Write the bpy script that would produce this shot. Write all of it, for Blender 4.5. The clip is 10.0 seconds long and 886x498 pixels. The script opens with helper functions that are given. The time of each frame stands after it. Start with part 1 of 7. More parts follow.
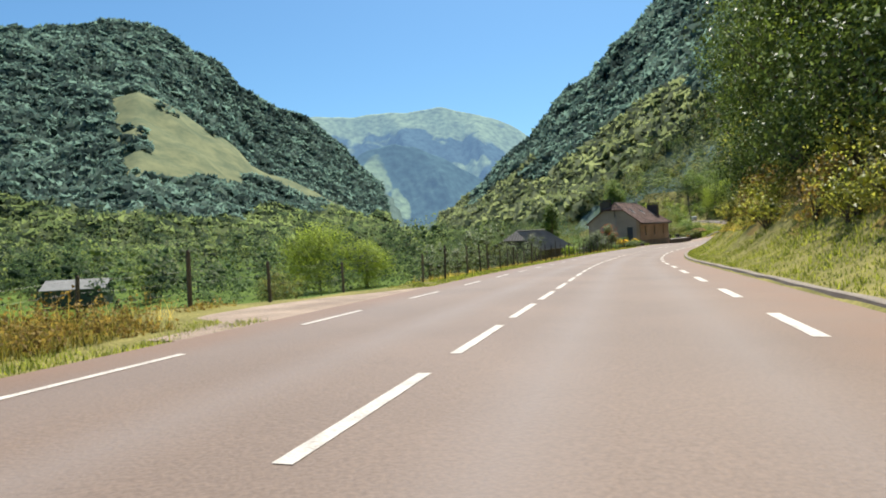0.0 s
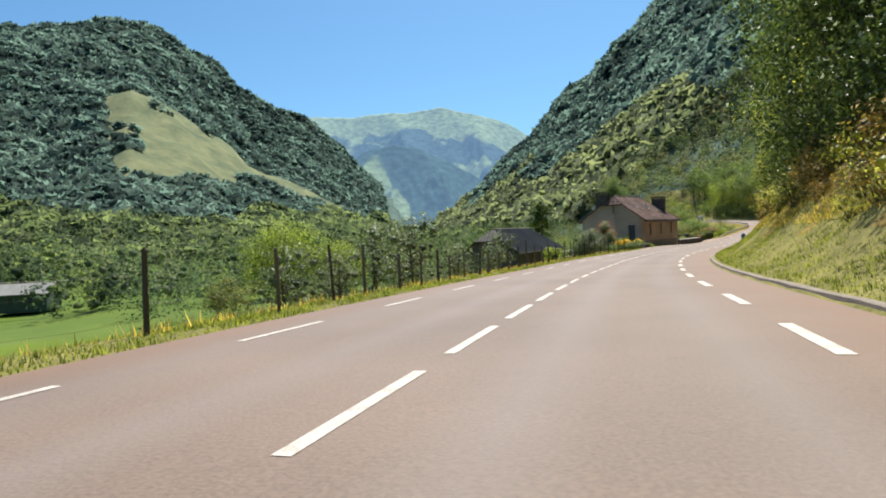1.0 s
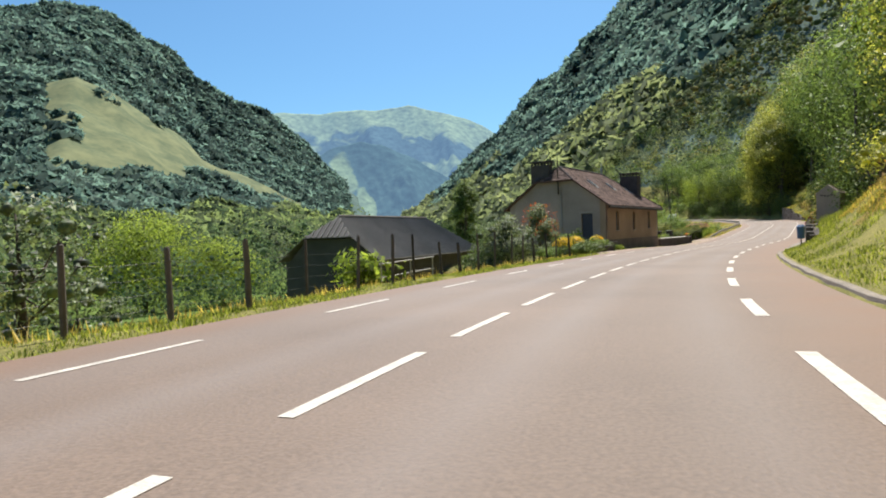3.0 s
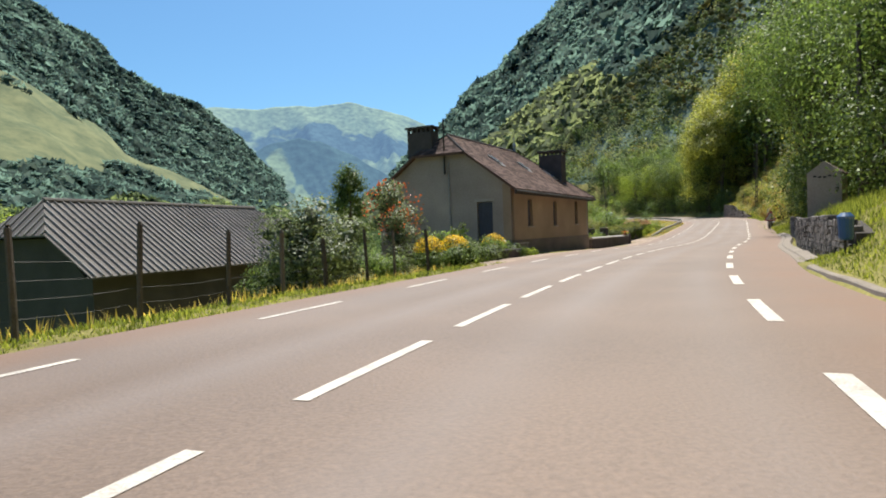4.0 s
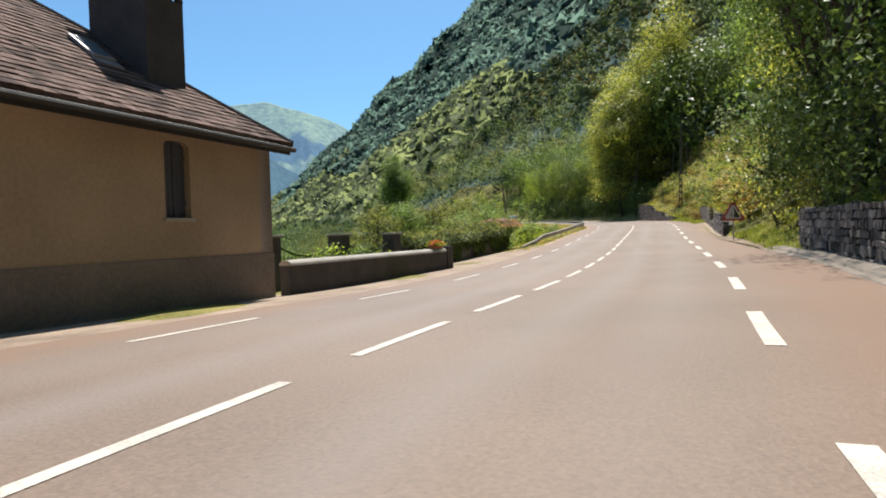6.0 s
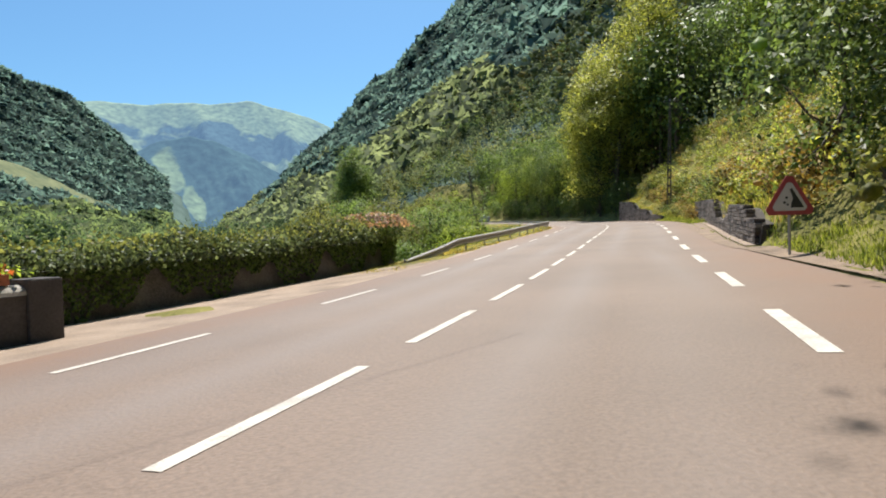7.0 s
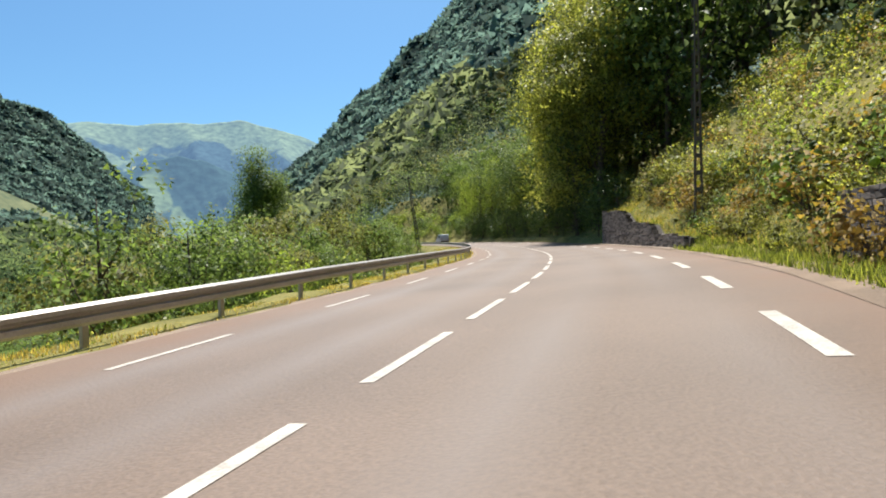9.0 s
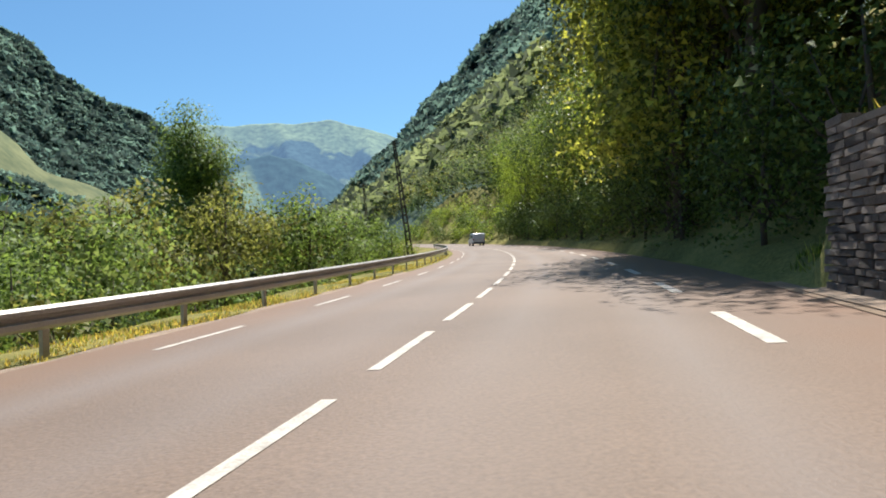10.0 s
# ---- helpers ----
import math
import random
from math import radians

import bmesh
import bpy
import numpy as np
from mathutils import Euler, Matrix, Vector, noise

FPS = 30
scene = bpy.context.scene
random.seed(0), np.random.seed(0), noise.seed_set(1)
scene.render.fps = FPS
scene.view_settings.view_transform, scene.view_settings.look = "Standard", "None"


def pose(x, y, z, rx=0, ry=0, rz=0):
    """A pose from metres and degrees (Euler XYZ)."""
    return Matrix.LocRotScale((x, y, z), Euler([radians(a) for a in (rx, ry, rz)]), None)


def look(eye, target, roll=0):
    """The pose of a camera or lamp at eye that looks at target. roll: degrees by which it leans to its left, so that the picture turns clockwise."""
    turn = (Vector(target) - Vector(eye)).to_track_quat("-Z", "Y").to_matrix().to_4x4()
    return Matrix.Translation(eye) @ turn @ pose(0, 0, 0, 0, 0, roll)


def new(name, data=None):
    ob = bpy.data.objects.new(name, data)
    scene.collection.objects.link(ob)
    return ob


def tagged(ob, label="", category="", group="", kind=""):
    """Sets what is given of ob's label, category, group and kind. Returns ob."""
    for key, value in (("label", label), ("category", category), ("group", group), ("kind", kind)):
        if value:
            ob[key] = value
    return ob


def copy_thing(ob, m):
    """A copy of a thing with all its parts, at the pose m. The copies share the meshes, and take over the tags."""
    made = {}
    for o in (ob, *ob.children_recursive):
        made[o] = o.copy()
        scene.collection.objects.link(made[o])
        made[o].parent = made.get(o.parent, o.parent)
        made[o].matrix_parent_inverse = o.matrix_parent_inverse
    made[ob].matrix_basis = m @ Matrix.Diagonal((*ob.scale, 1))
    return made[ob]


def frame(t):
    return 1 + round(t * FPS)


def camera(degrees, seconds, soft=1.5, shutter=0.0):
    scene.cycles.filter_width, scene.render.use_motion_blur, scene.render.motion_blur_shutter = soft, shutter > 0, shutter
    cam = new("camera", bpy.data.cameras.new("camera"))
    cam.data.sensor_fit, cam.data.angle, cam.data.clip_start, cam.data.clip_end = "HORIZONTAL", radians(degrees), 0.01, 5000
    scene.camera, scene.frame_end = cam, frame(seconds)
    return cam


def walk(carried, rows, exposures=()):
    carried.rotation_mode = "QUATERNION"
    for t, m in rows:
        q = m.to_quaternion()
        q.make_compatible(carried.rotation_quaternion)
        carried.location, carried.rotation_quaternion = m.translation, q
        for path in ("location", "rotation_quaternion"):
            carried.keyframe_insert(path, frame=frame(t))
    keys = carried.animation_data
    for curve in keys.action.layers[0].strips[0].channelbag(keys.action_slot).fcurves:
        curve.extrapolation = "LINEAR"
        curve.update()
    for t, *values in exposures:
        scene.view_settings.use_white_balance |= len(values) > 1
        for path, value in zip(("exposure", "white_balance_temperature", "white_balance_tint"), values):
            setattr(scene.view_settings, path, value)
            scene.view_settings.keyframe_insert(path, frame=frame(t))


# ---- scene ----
cam = camera(70.66, 10.0, soft=1.9)
# seconds, eye, yaw, pitch, roll
PATH = [
    (0, (0.000, 0.000, 1.050), 0.00, -1.31, -2.64),
    (0.25, (1.074, 3.642, 0.945), 0.01, -1.27, -2.55),
    (0.5, (2.154, 7.282, 0.840), 0.04, -1.24, -2.51),
    (0.75, (3.245, 10.918, 0.733), 0.10, -1.22, -2.54),
    (1, (4.360, 14.547, 0.625), 0.14, -1.20, -2.57),
    (1.25, (5.506, 18.170, 0.518), 0.10, -1.17, -2.50),
    (1.5, (6.660, 21.795, 0.411), -0.04, -1.15, -2.41),
    (1.75, (7.801, 25.430, 0.301), -0.29, -1.16, -2.37),
    (2, (8.953, 29.075, 0.187), -0.59, -1.18, -2.35),
    (2.25, (10.144, 32.721, 0.072), -0.92, -1.21, -2.29),
    (2.5, (11.380, 36.361, -0.039), -1.32, -1.24, -2.21),
    (2.75, (12.664, 39.983, -0.138), -1.85, -1.28, -2.11),
    (3, (13.989, 43.585, -0.225), -2.56, -1.32, -2.02),
    (3.25, (15.357, 47.165, -0.303), -3.51, -1.38, -1.95),
    (3.5, (16.812, 50.728, -0.366), -4.75, -1.45, -1.93),
    (3.75, (18.396, 54.274, -0.414), -6.27, -1.53, -1.96),
    (4, (20.083, 57.760, -0.455), -7.81, -1.61, -1.97),
    (4.25, (21.837, 61.151, -0.497), -9.11, -1.67, -1.90),
    (4.5, (23.650, 64.468, -0.539), -10.28, -1.72, -1.78),
    (4.75, (25.517, 67.730, -0.575), -11.44, -1.77, -1.65),
    (5, (27.422, 70.901, -0.601), -12.50, -1.76, -1.59),
    (5.25, (29.358, 73.962, -0.615), -13.32, -1.65, -1.65),
    (5.5, (31.353, 77.018, -0.631), -13.95, -1.51, -1.75),
    (5.75, (33.433, 80.167, -0.662), -14.47, -1.42, -1.78),
    (6, (35.576, 83.346, -0.696), -14.90, -1.38, -1.76),
    (6.25, (37.749, 86.478, -0.719), -15.25, -1.36, -1.70),
    (6.5, (39.930, 89.585, -0.730), -15.55, -1.36, -1.64),
    (6.75, (42.103, 92.705, -0.731), -15.82, -1.36, -1.60),
    (7, (44.256, 95.844, -0.718), -16.07, -1.32, -1.60),
    (7.25, (46.384, 98.997, -0.687), -16.31, -1.24, -1.67),
    (7.5, (48.490, 102.157, -0.636), -16.50, -1.01, -1.76),
    (7.75, (50.581, 105.318, -0.563), -16.60, -0.59, -1.82),
    (8, (52.683, 108.468, -0.466), -16.63, -0.14, -1.83),
    (8.25, (54.806, 111.594, -0.346), -16.62, 0.18, -1.81),
    (8.5, (56.888, 114.687, -0.211), -16.57, 0.33, -1.86),
    (8.6, (57.704, 115.929, -0.154), -16.55, 0.33, -1.92),
    (8.7, (58.574, 117.269, -0.089), -16.52, 0.33, -2.01),
    (8.8, (59.571, 118.814, -0.009), -16.48, 0.31, -2.11),
    (8.9, (60.773, 120.680, 0.084), -16.43, 0.29, -2.20),
    (9, (62.260, 122.987, 0.189), -16.37, 0.29, -2.28),
    (9.1, (64.068, 125.796, 0.300), -16.28, 0.30, -2.33),
    (9.2, (66.066, 128.940, 0.413), -16.07, 0.32, -2.36),
    (9.3, (68.080, 132.190, 0.519), -15.65, 0.33, -2.36),
    (9.4, (69.972, 135.381, 0.613), -14.96, 0.32, -2.33),
    (9.5, (71.745, 138.580, 0.698), -14.06, 0.33, -2.21),
    (9.6, (73.431, 141.874, 0.777), -13.07, 0.32, -2.08),
    (9.7, (75.049, 145.207, 0.839), -11.97, 0.18, -2.25),
    (9.8, (76.618, 148.568, 0.896), -10.65, 0.33, -2.10),
    (9.9, (78.143, 151.946, 0.945), -9.48, 0.30, -1.76),
    (10, (79.605, 155.376, 0.994), -8.35, 0.40, -1.67),
]


def aim(eye, yaw, pitch, roll):
    a, b = radians(yaw), radians(pitch)
    d = Vector((-math.sin(a) * math.cos(b), math.cos(a) * math.cos(b), math.sin(b)))
    return look(eye, Vector(eye) + 2 * d, roll)


walk(cam, [(t, aim(eye, yaw, pitch, roll)) for t, eye, yaw, pitch, roll in PATH], [(0, 0.66), (10, 0.66)])

# ---- light ----
SUN_AZ, SUN_EL = 17.0, 61.0        # degrees to the right of +y, degrees up
world = bpy.data.worlds.new("world")
scene.world = world
world.use_nodes = True
wn = world.node_tree.nodes
sky = wn.new("ShaderNodeTexSky")
sky.sky_type = "NISHITA"
sky.sun_disc = False
sky.sun_elevation = radians(SUN_EL)
sky.sun_rotation = radians(SUN_AZ)
sky.altitude = 600
sky.air_density, sky.dust_density, sky.ozone_density = 1.0, 1.8, 1.0
wn["Background"].inputs[1].default_value = 0.08
clear = wn.new("ShaderNodeMix")
clear.data_type, clear.blend_type = "RGBA", "MULTIPLY"
clear.inputs[0].default_value = 1.0
clear.inputs[7].default_value = (0.585, 0.95, 1.155, 1)                # the deep azure of mountain air
world.node_tree.links.new(sky.outputs[0], clear.inputs[6])
world.node_tree.links.new(clear.outputs[2], wn["Background"].inputs[0])
sun_data = bpy.data.lights.new("sun", "SUN")
sun_data.energy, sun_data.angle, sun_data.color = 5.0, radians(0.53), (1.0, 0.95, 0.87)
sun = new("sun", sun_data)
az, el = radians(SUN_AZ), radians(SUN_EL)
sun.matrix_world = look((0, 0, 60), (-math.sin(az) * math.cos(el), -math.cos(az) * math.cos(el), 60 - math.sin(el)))

# ---- helpers ----


def mesh_of(name, verts, faces, mats=(), smooth=False):
    """A mesh from an array of places and one of faces with equal corner counts."""
    verts = np.asarray(verts, np.float32).reshape(-1, 3)
    faces = np.asarray(faces, np.int32)
    me = bpy.data.meshes.new(name)
    n, k = faces.shape
    me.vertices.add(len(verts))
    me.vertices.foreach_set("co", verts.ravel())
    me.loops.add(n * k)
    me.loops.foreach_set("vertex_index", faces.ravel())
    me.polygons.add(n)
    me.polygons.foreach_set("loop_start", np.arange(0, n * k, k, dtype=np.int32))
    me.polygons.foreach_set("use_smooth", np.full(n, smooth))
    for m in mats:
        me.materials.append(m)
    me.update(calc_edges=True)
    return me


def put(ob, parent):
    ob.parent = parent
    return ob


def part(name, bm, material, parent, label="", smooth=False):
    me = bpy.data.meshes.new(name)
    bm.to_mesh(me)
    bm.free()
    me.materials.append(material)
    if smooth:
        me.polygons.foreach_set("use_smooth", np.full(len(me.polygons), True))
    ob = new(name, me)
    ob.parent = parent
    return tagged(ob, label)


def thing(name, m, label, category, group="", kind=""):
    ob = new(name)
    ob.empty_display_size = 0.2
    ob.matrix_world = m
    return tagged(ob, label, category, group, kind)


def box(bm, x0, x1, y0, y1, z0, z1, bevel=0.0, m=None):
    geom = bmesh.ops.create_cube(bm, size=1)
    vs = geom["verts"]
    for v in vs:
        v.co = Vector((x0 + (v.co.x + 0.5) * (x1 - x0), y0 + (v.co.y + 0.5) * (y1 - y0), z0 + (v.co.z + 0.5) * (z1 - z0)))
    if bevel:
        es = list({e for v in vs for e in v.link_edges})
        out = bmesh.ops.bevel(bm, geom=es, offset=bevel, segments=2, affect="EDGES", profile=0.6)
        vs = list({v for f in out["faces"] for v in f.verts} | {v for v in vs if v.is_valid})
    if m is not None:
        bmesh.ops.transform(bm, matrix=m, verts=[v for v in vs if v.is_valid])
    return vs


def boxed(*a, **k):
    bm = bmesh.new()
    box(bm, *a, **k)
    return bm


def tube(bm, pts, radii, sides=8, cap=True):
    """A tapered tube along points."""
    rings = []
    for i, p in enumerate(pts):
        p = Vector(p)
        d = (Vector(pts[min(i + 1, len(pts) - 1)]) - Vector(pts[max(i - 1, 0)])).normalized()
        q = d.to_track_quat("Z", "Y")
        rings.append([bm.verts.new(p + q @ Vector((radii[i] * math.cos(6.2832 * k / sides), radii[i] * math.sin(6.2832 * k / sides), 0))) for k in range(sides)])
    for a, b in zip(rings, rings[1:]):
        for k in range(sides):
            bm.faces.new((a[k], a[(k + 1) % sides], b[(k + 1) % sides], b[k]))
    if cap:
        bm.faces.new(rings[0][::-1])
        bm.faces.new(rings[-1])
    return bm


def poly_prism(bm, pts, thick, m=None):
    """A flat outline in x and z, pushed out along y by thick."""
    a = [bm.verts.new((x, 0, z)) for x, z in pts]
    b = [bm.verts.new((x, thick, z)) for x, z in pts]
    bm.faces.new(a)
    bm.faces.new(b[::-1])
    for i in range(len(pts)):
        j = (i + 1) % len(pts)
        bm.faces.new((a[j], a[i], b[i], b[j]))
    bmesh.ops.recalc_face_normals(bm, faces=bm.faces)
    if m is not None:
        bmesh.ops.transform(bm, matrix=m, verts=a + b)
    return bm


# ---- materials ----
def mat(name, base, rough=0.8, var=0.25, scale=3.0, fine=40.0, bump=0.3, metal=0.0, random_by="", tint=None, spec=0.5, amount=0.5, translucent=0.0, depth=0.02, glow=(1.9, 1.75, 0.8)):
    """A surface with variation at two scales and fine relief."""
    m = bpy.data.materials.new(name)
    m.use_nodes = True
    n, l = m.node_tree.nodes, m.node_tree.links
    b = n["Principled BSDF"]
    b.inputs["Roughness"].default_value, b.inputs["Metallic"].default_value = rough, metal
    b.inputs["Specular IOR Level"].default_value = spec
    co = n.new("ShaderNodeTexCoord")
    big, small = n.new("ShaderNodeTexNoise"), n.new("ShaderNodeTexNoise")
    for t, s, d in ((big, scale, 4), (small, fine, 6)):
        t.inputs["Scale"].default_value, t.inputs["Detail"].default_value = s, d
        l.new(co.outputs["Object"], t.inputs["Vector"])
    ramp = n.new("ShaderNodeValToRGB")
    lo = [c * (1 - var) for c in base]
    hi = [min(1, c * (1 + var)) for c in (tint or base)]
    ramp.color_ramp.elements[0].position, ramp.color_ramp.elements[0].color = 0.32, (*lo, 1)
    ramp.color_ramp.elements[1].position, ramp.color_ramp.elements[1].color = 0.68, (*hi, 1)
    mix = n.new("ShaderNodeMath")
    mix.operation = "MULTIPLY_ADD"
    mix.inputs[1].default_value = 1 - amount
    l.new(big.outputs[0], mix.inputs[0])
    half = n.new("ShaderNodeMath")
    half.operation = "MULTIPLY"
    half.inputs[1].default_value = amount
    l.new(small.outputs[0], half.inputs[0])
    l.new(half.outputs[0], mix.inputs[2])
    src = mix.outputs[0]
    if random_by:
        g = n.new({"island": "ShaderNodeNewGeometry", "tone": "ShaderNodeAttribute"}.get(random_by, "ShaderNodeObjectInfo"))
        if random_by == "tone":
            g.attribute_name = "tone"
        add = n.new("ShaderNodeMath")
        add.operation = "MULTIPLY_ADD"
        add.inputs[1].default_value = 0.5
        l.new(g.outputs[{"island": "Random Per Island", "tone": "Fac"}.get(random_by, "Random")], add.inputs[0])
        sub = n.new("ShaderNodeMath")
        sub.operation = "MULTIPLY_ADD"
        sub.inputs[1].default_value, sub.inputs[2].default_value = 1.0, -0.25
        l.new(src, sub.inputs[0])
        l.new(sub.outputs[0], add.inputs[2])
        src = add.outputs[0]
    l.new(src, ramp.inputs[0])
    l.new(ramp.outputs[0], b.inputs["Base Color"])
    if bump:
        bp = n.new("ShaderNodeBump")
        bp.inputs["Strength"].default_value, bp.inputs["Distance"].default_value = bump, depth
        l.new(small.outputs[0], bp.inputs["Height"])
        l.new(bp.outputs[0], b.inputs["Normal"])
    if translucent:
        tr, ms = n.new("ShaderNodeBsdfTranslucent"), n.new("ShaderNodeMixShader")
        ms.inputs[0].default_value = translucent
        warm = n.new("ShaderNodeMix")
        warm.data_type, warm.blend_type = "RGBA", "MULTIPLY"
        warm.inputs[0].default_value = 1.0
        warm.inputs[7].default_value = (*glow, 1)          # light through a leaf is yellower
        l.new(ramp.outputs[0], warm.inputs[6])
        l.new(warm.outputs[2], tr.inputs[0])
        l.new(b.outputs[0], ms.inputs[1])
        l.new(tr.outputs[0], ms.inputs[2])
        l.new(ms.outputs[0], n["Material Output"].inputs[0])
    return m


ASPHALT = mat("asphalt", (0.166, 0.116, 0.085), 0.68, 0.30, 0.28, 34, 0.35, spec=0.4, amount=0.55)
PAINT = mat("road_paint", (0.44, 0.39, 0.33), 0.65, 0.34, 5, 45, 0.4, tint=(0.51, 0.46, 0.40))
DUST = mat("roadside_dust", (0.20, 0.142, 0.10), 0.95, 0.38, 1.0, 50, 0.8, tint=(0.25, 0.18, 0.125))
GRAVEL = mat("gravel", (0.245, 0.175, 0.128), 0.95, 0.4, 1.0, 55, 0.9, tint=(0.31, 0.235, 0.175))
KERB = mat("kerb_concrete", (0.215, 0.178, 0.14), 0.9, 0.3, 1.5, 40, 0.5)
CONCRETE = mat("concrete", (0.36, 0.33, 0.29), 0.9, 0.25, 1.2, 45, 0.4)
GRASS_GROUND = mat("grass_ground", (0.12, 0.13, 0.040), 0.95, 0.45, 0.5, 14, 0.8, tint=(0.22, 0.19, 0.065), spec=0.08)
FIELD = mat("field", (0.065, 0.098, 0.026), 0.95, 0.35, 0.08, 6, 0.5, tint=(0.10, 0.135, 0.038), spec=0.05)
BANK_DRY = mat("dry_bank", (0.15, 0.115, 0.04), 0.95, 0.45, 0.6, 12, 0.9, tint=(0.27, 0.19, 0.06), spec=0.05)
GRASS = mat("grass_blades", (0.12, 0.175, 0.04), 0.7, 0.45, 0.6, 5, 0, random_by="island", tint=(0.22, 0.25, 0.065), spec=0.2, translucent=0.4)
WEED = mat("weeds", (0.115, 0.125, 0.04), 0.8, 0.5, 0.5, 5, 0, random_by="island", tint=(0.20, 0.18, 0.06), spec=0.1, translucent=0.35)
SEED = mat("seed_heads", (0.17, 0.115, 0.05), 0.9, 0.4, 0.8, 6, 0, random_by="island", tint=(0.27, 0.20, 0.085), spec=0.1, translucent=0.3)
STRAW = mat("dry_grass", (0.33, 0.25, 0.075), 0.8, 0.4, 0.8, 6, 0, random_by="island", tint=(0.45, 0.36, 0.13), translucent=0.4)
FERN = mat("dry_fern", (0.25, 0.17, 0.05), 0.8, 0.35, 0.8, 6, 0, random_by="island", tint=(0.34, 0.25, 0.08), translucent=0.3)
LEAF = mat("leaves", (0.105, 0.165, 0.05), 0.5, 0.35, 0.7, 9, 0, random_by="island", tint=(0.165, 0.225, 0.065), spec=0.15, translucent=0.5, glow=(1.45, 1.45, 0.95))
LEAF_BRIGHT = mat("leaves_bright", (0.16, 0.22, 0.04), 0.5, 0.35, 0.7, 9, 0, random_by="island", tint=(0.235, 0.285, 0.07), spec=0.15, translucent=0.6, glow=(1.6, 1.6, 0.8))
# dark-leaved plants, and trees in shade, where the colour itself carries the shade
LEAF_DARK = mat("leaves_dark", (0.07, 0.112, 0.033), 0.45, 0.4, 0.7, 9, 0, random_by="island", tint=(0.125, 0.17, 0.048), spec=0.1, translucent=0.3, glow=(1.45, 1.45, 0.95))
# sunlight put into the colour: a brighter, yellower copy of the leaves
LEAF_SUN = mat("leaves_sunny", (0.165, 0.212, 0.052), 0.45, 0.45, 0.35, 5, 0, random_by="island", tint=(0.285, 0.30, 0.095), spec=0.3, translucent=0.58)
LEAF_OLIVE = mat("leaves_olive", (0.145, 0.155, 0.048), 0.55, 0.4, 0.7, 9, 0, random_by="island", tint=(0.205, 0.205, 0.07), spec=0.15, translucent=0.5, glow=(1.45, 1.45, 0.95))
LEAF_GREY = mat("leaves_grey", (0.085, 0.115, 0.055), 0.55, 0.45, 0.7, 9, 0, random_by="island", tint=(0.15, 0.18, 0.085), translucent=0.38, glow=(1.45, 1.45, 0.95))
# far woods: the bluish haze of distance is put into these base colours
FOREST_HAZE = mat("forest_crowns_haze", (0.078, 0.120, 0.108), 0.95, 0.32, 0.007, 0.5, 0, random_by="tone", tint=(0.130, 0.180, 0.148), spec=0.02, translucent=0.58, amount=0.3, glow=(1.25, 1.4, 1.3))
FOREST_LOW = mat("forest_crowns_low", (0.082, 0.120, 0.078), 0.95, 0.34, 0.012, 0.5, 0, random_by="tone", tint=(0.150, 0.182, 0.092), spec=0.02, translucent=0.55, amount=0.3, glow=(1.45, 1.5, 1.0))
WOOD = mat("wood_crowns", (0.088, 0.128, 0.070), 0.9, 0.3, 0.05, 1.2, 0, random_by="tone", tint=(0.155, 0.19, 0.085), spec=0.03, translucent=0.5, amount=0.3, glow=(1.6, 1.6, 0.9))
# yellowish-green deciduous wood, its colour also brightened to stand for hazy sunlight
WOOD_SUNLIT = mat("wood_crowns_sunlit", (0.122, 0.155, 0.102), 0.9, 0.28, 0.03, 1.0, 0, random_by="tone", tint=(0.185, 0.210, 0.128), spec=0.03, translucent=0.55, amount=0.3, glow=(1.5, 1.5, 1.0))
WOOD_DARK = mat("wood_crowns_dark", (0.062, 0.098, 0.060), 0.9, 0.3, 0.05, 1.2, 0, random_by="tone", tint=(0.105, 0.145, 0.078), spec=0.03, translucent=0.45, amount=0.3, glow=(1.4, 1.5, 1.0))
WOOD_GREY = mat("wood_crowns_grey", (0.092, 0.118, 0.082), 0.9, 0.3, 0.05, 1.2, 0, random_by="tone", tint=(0.150, 0.172, 0.110), spec=0.03, translucent=0.42, amount=0.3, glow=(1.4, 1.4, 1.0))
WOOD_OLIVE = mat("wood_crowns_olive", (0.130, 0.128, 0.052), 0.9, 0.3, 0.05, 1.2, 0, random_by="tone", tint=(0.190, 0.170, 0.070), spec=0.03, translucent=0.42, amount=0.3, glow=(1.5, 1.45, 0.85))
BARK = mat("bark", (0.085, 0.065, 0.048), 0.9, 0.4, 4, 40, 0.8)
POST_WOOD = mat("weathered_wood", (0.10, 0.082, 0.066), 0.9, 0.4, 5, 60, 0.6, random_by="object")
WIRE = mat("wire", (0.10, 0.095, 0.09), 0.5, 0.2, 6, 60, 0, metal=0.7)
STEEL = mat("galvanised_steel", (0.40, 0.375, 0.355), 0.5, 0.22, 1.5, 30, 0.15, metal=0.35)
POLE = mat("pole_concrete", (0.09, 0.08, 0.07), 0.9, 0.3, 3, 40, 0.4)
STONE = mat("wall_stone", (0.088, 0.070, 0.059), 0.9, 0.4, 3, 40, 0.9, random_by="object", tint=(0.155, 0.128, 0.108))
STONE_STUFF = mat("wall_stone_mass", (0.088, 0.070, 0.059), 0.9, 0.4, 3, 40, 0.9, random_by="island", tint=(0.155, 0.128, 0.108))
HEDGE_WALL = mat("ivy_wall_stone", (0.07, 0.064, 0.058), 0.95, 0.5, 1.6, 30, 0.9, tint=(0.12, 0.108, 0.095))
RUBBLE = mat("rubble_stone", (0.058, 0.051, 0.047), 0.95, 0.55, 2.2, 30, 1.0, random_by="object", tint=(0.125, 0.108, 0.096))
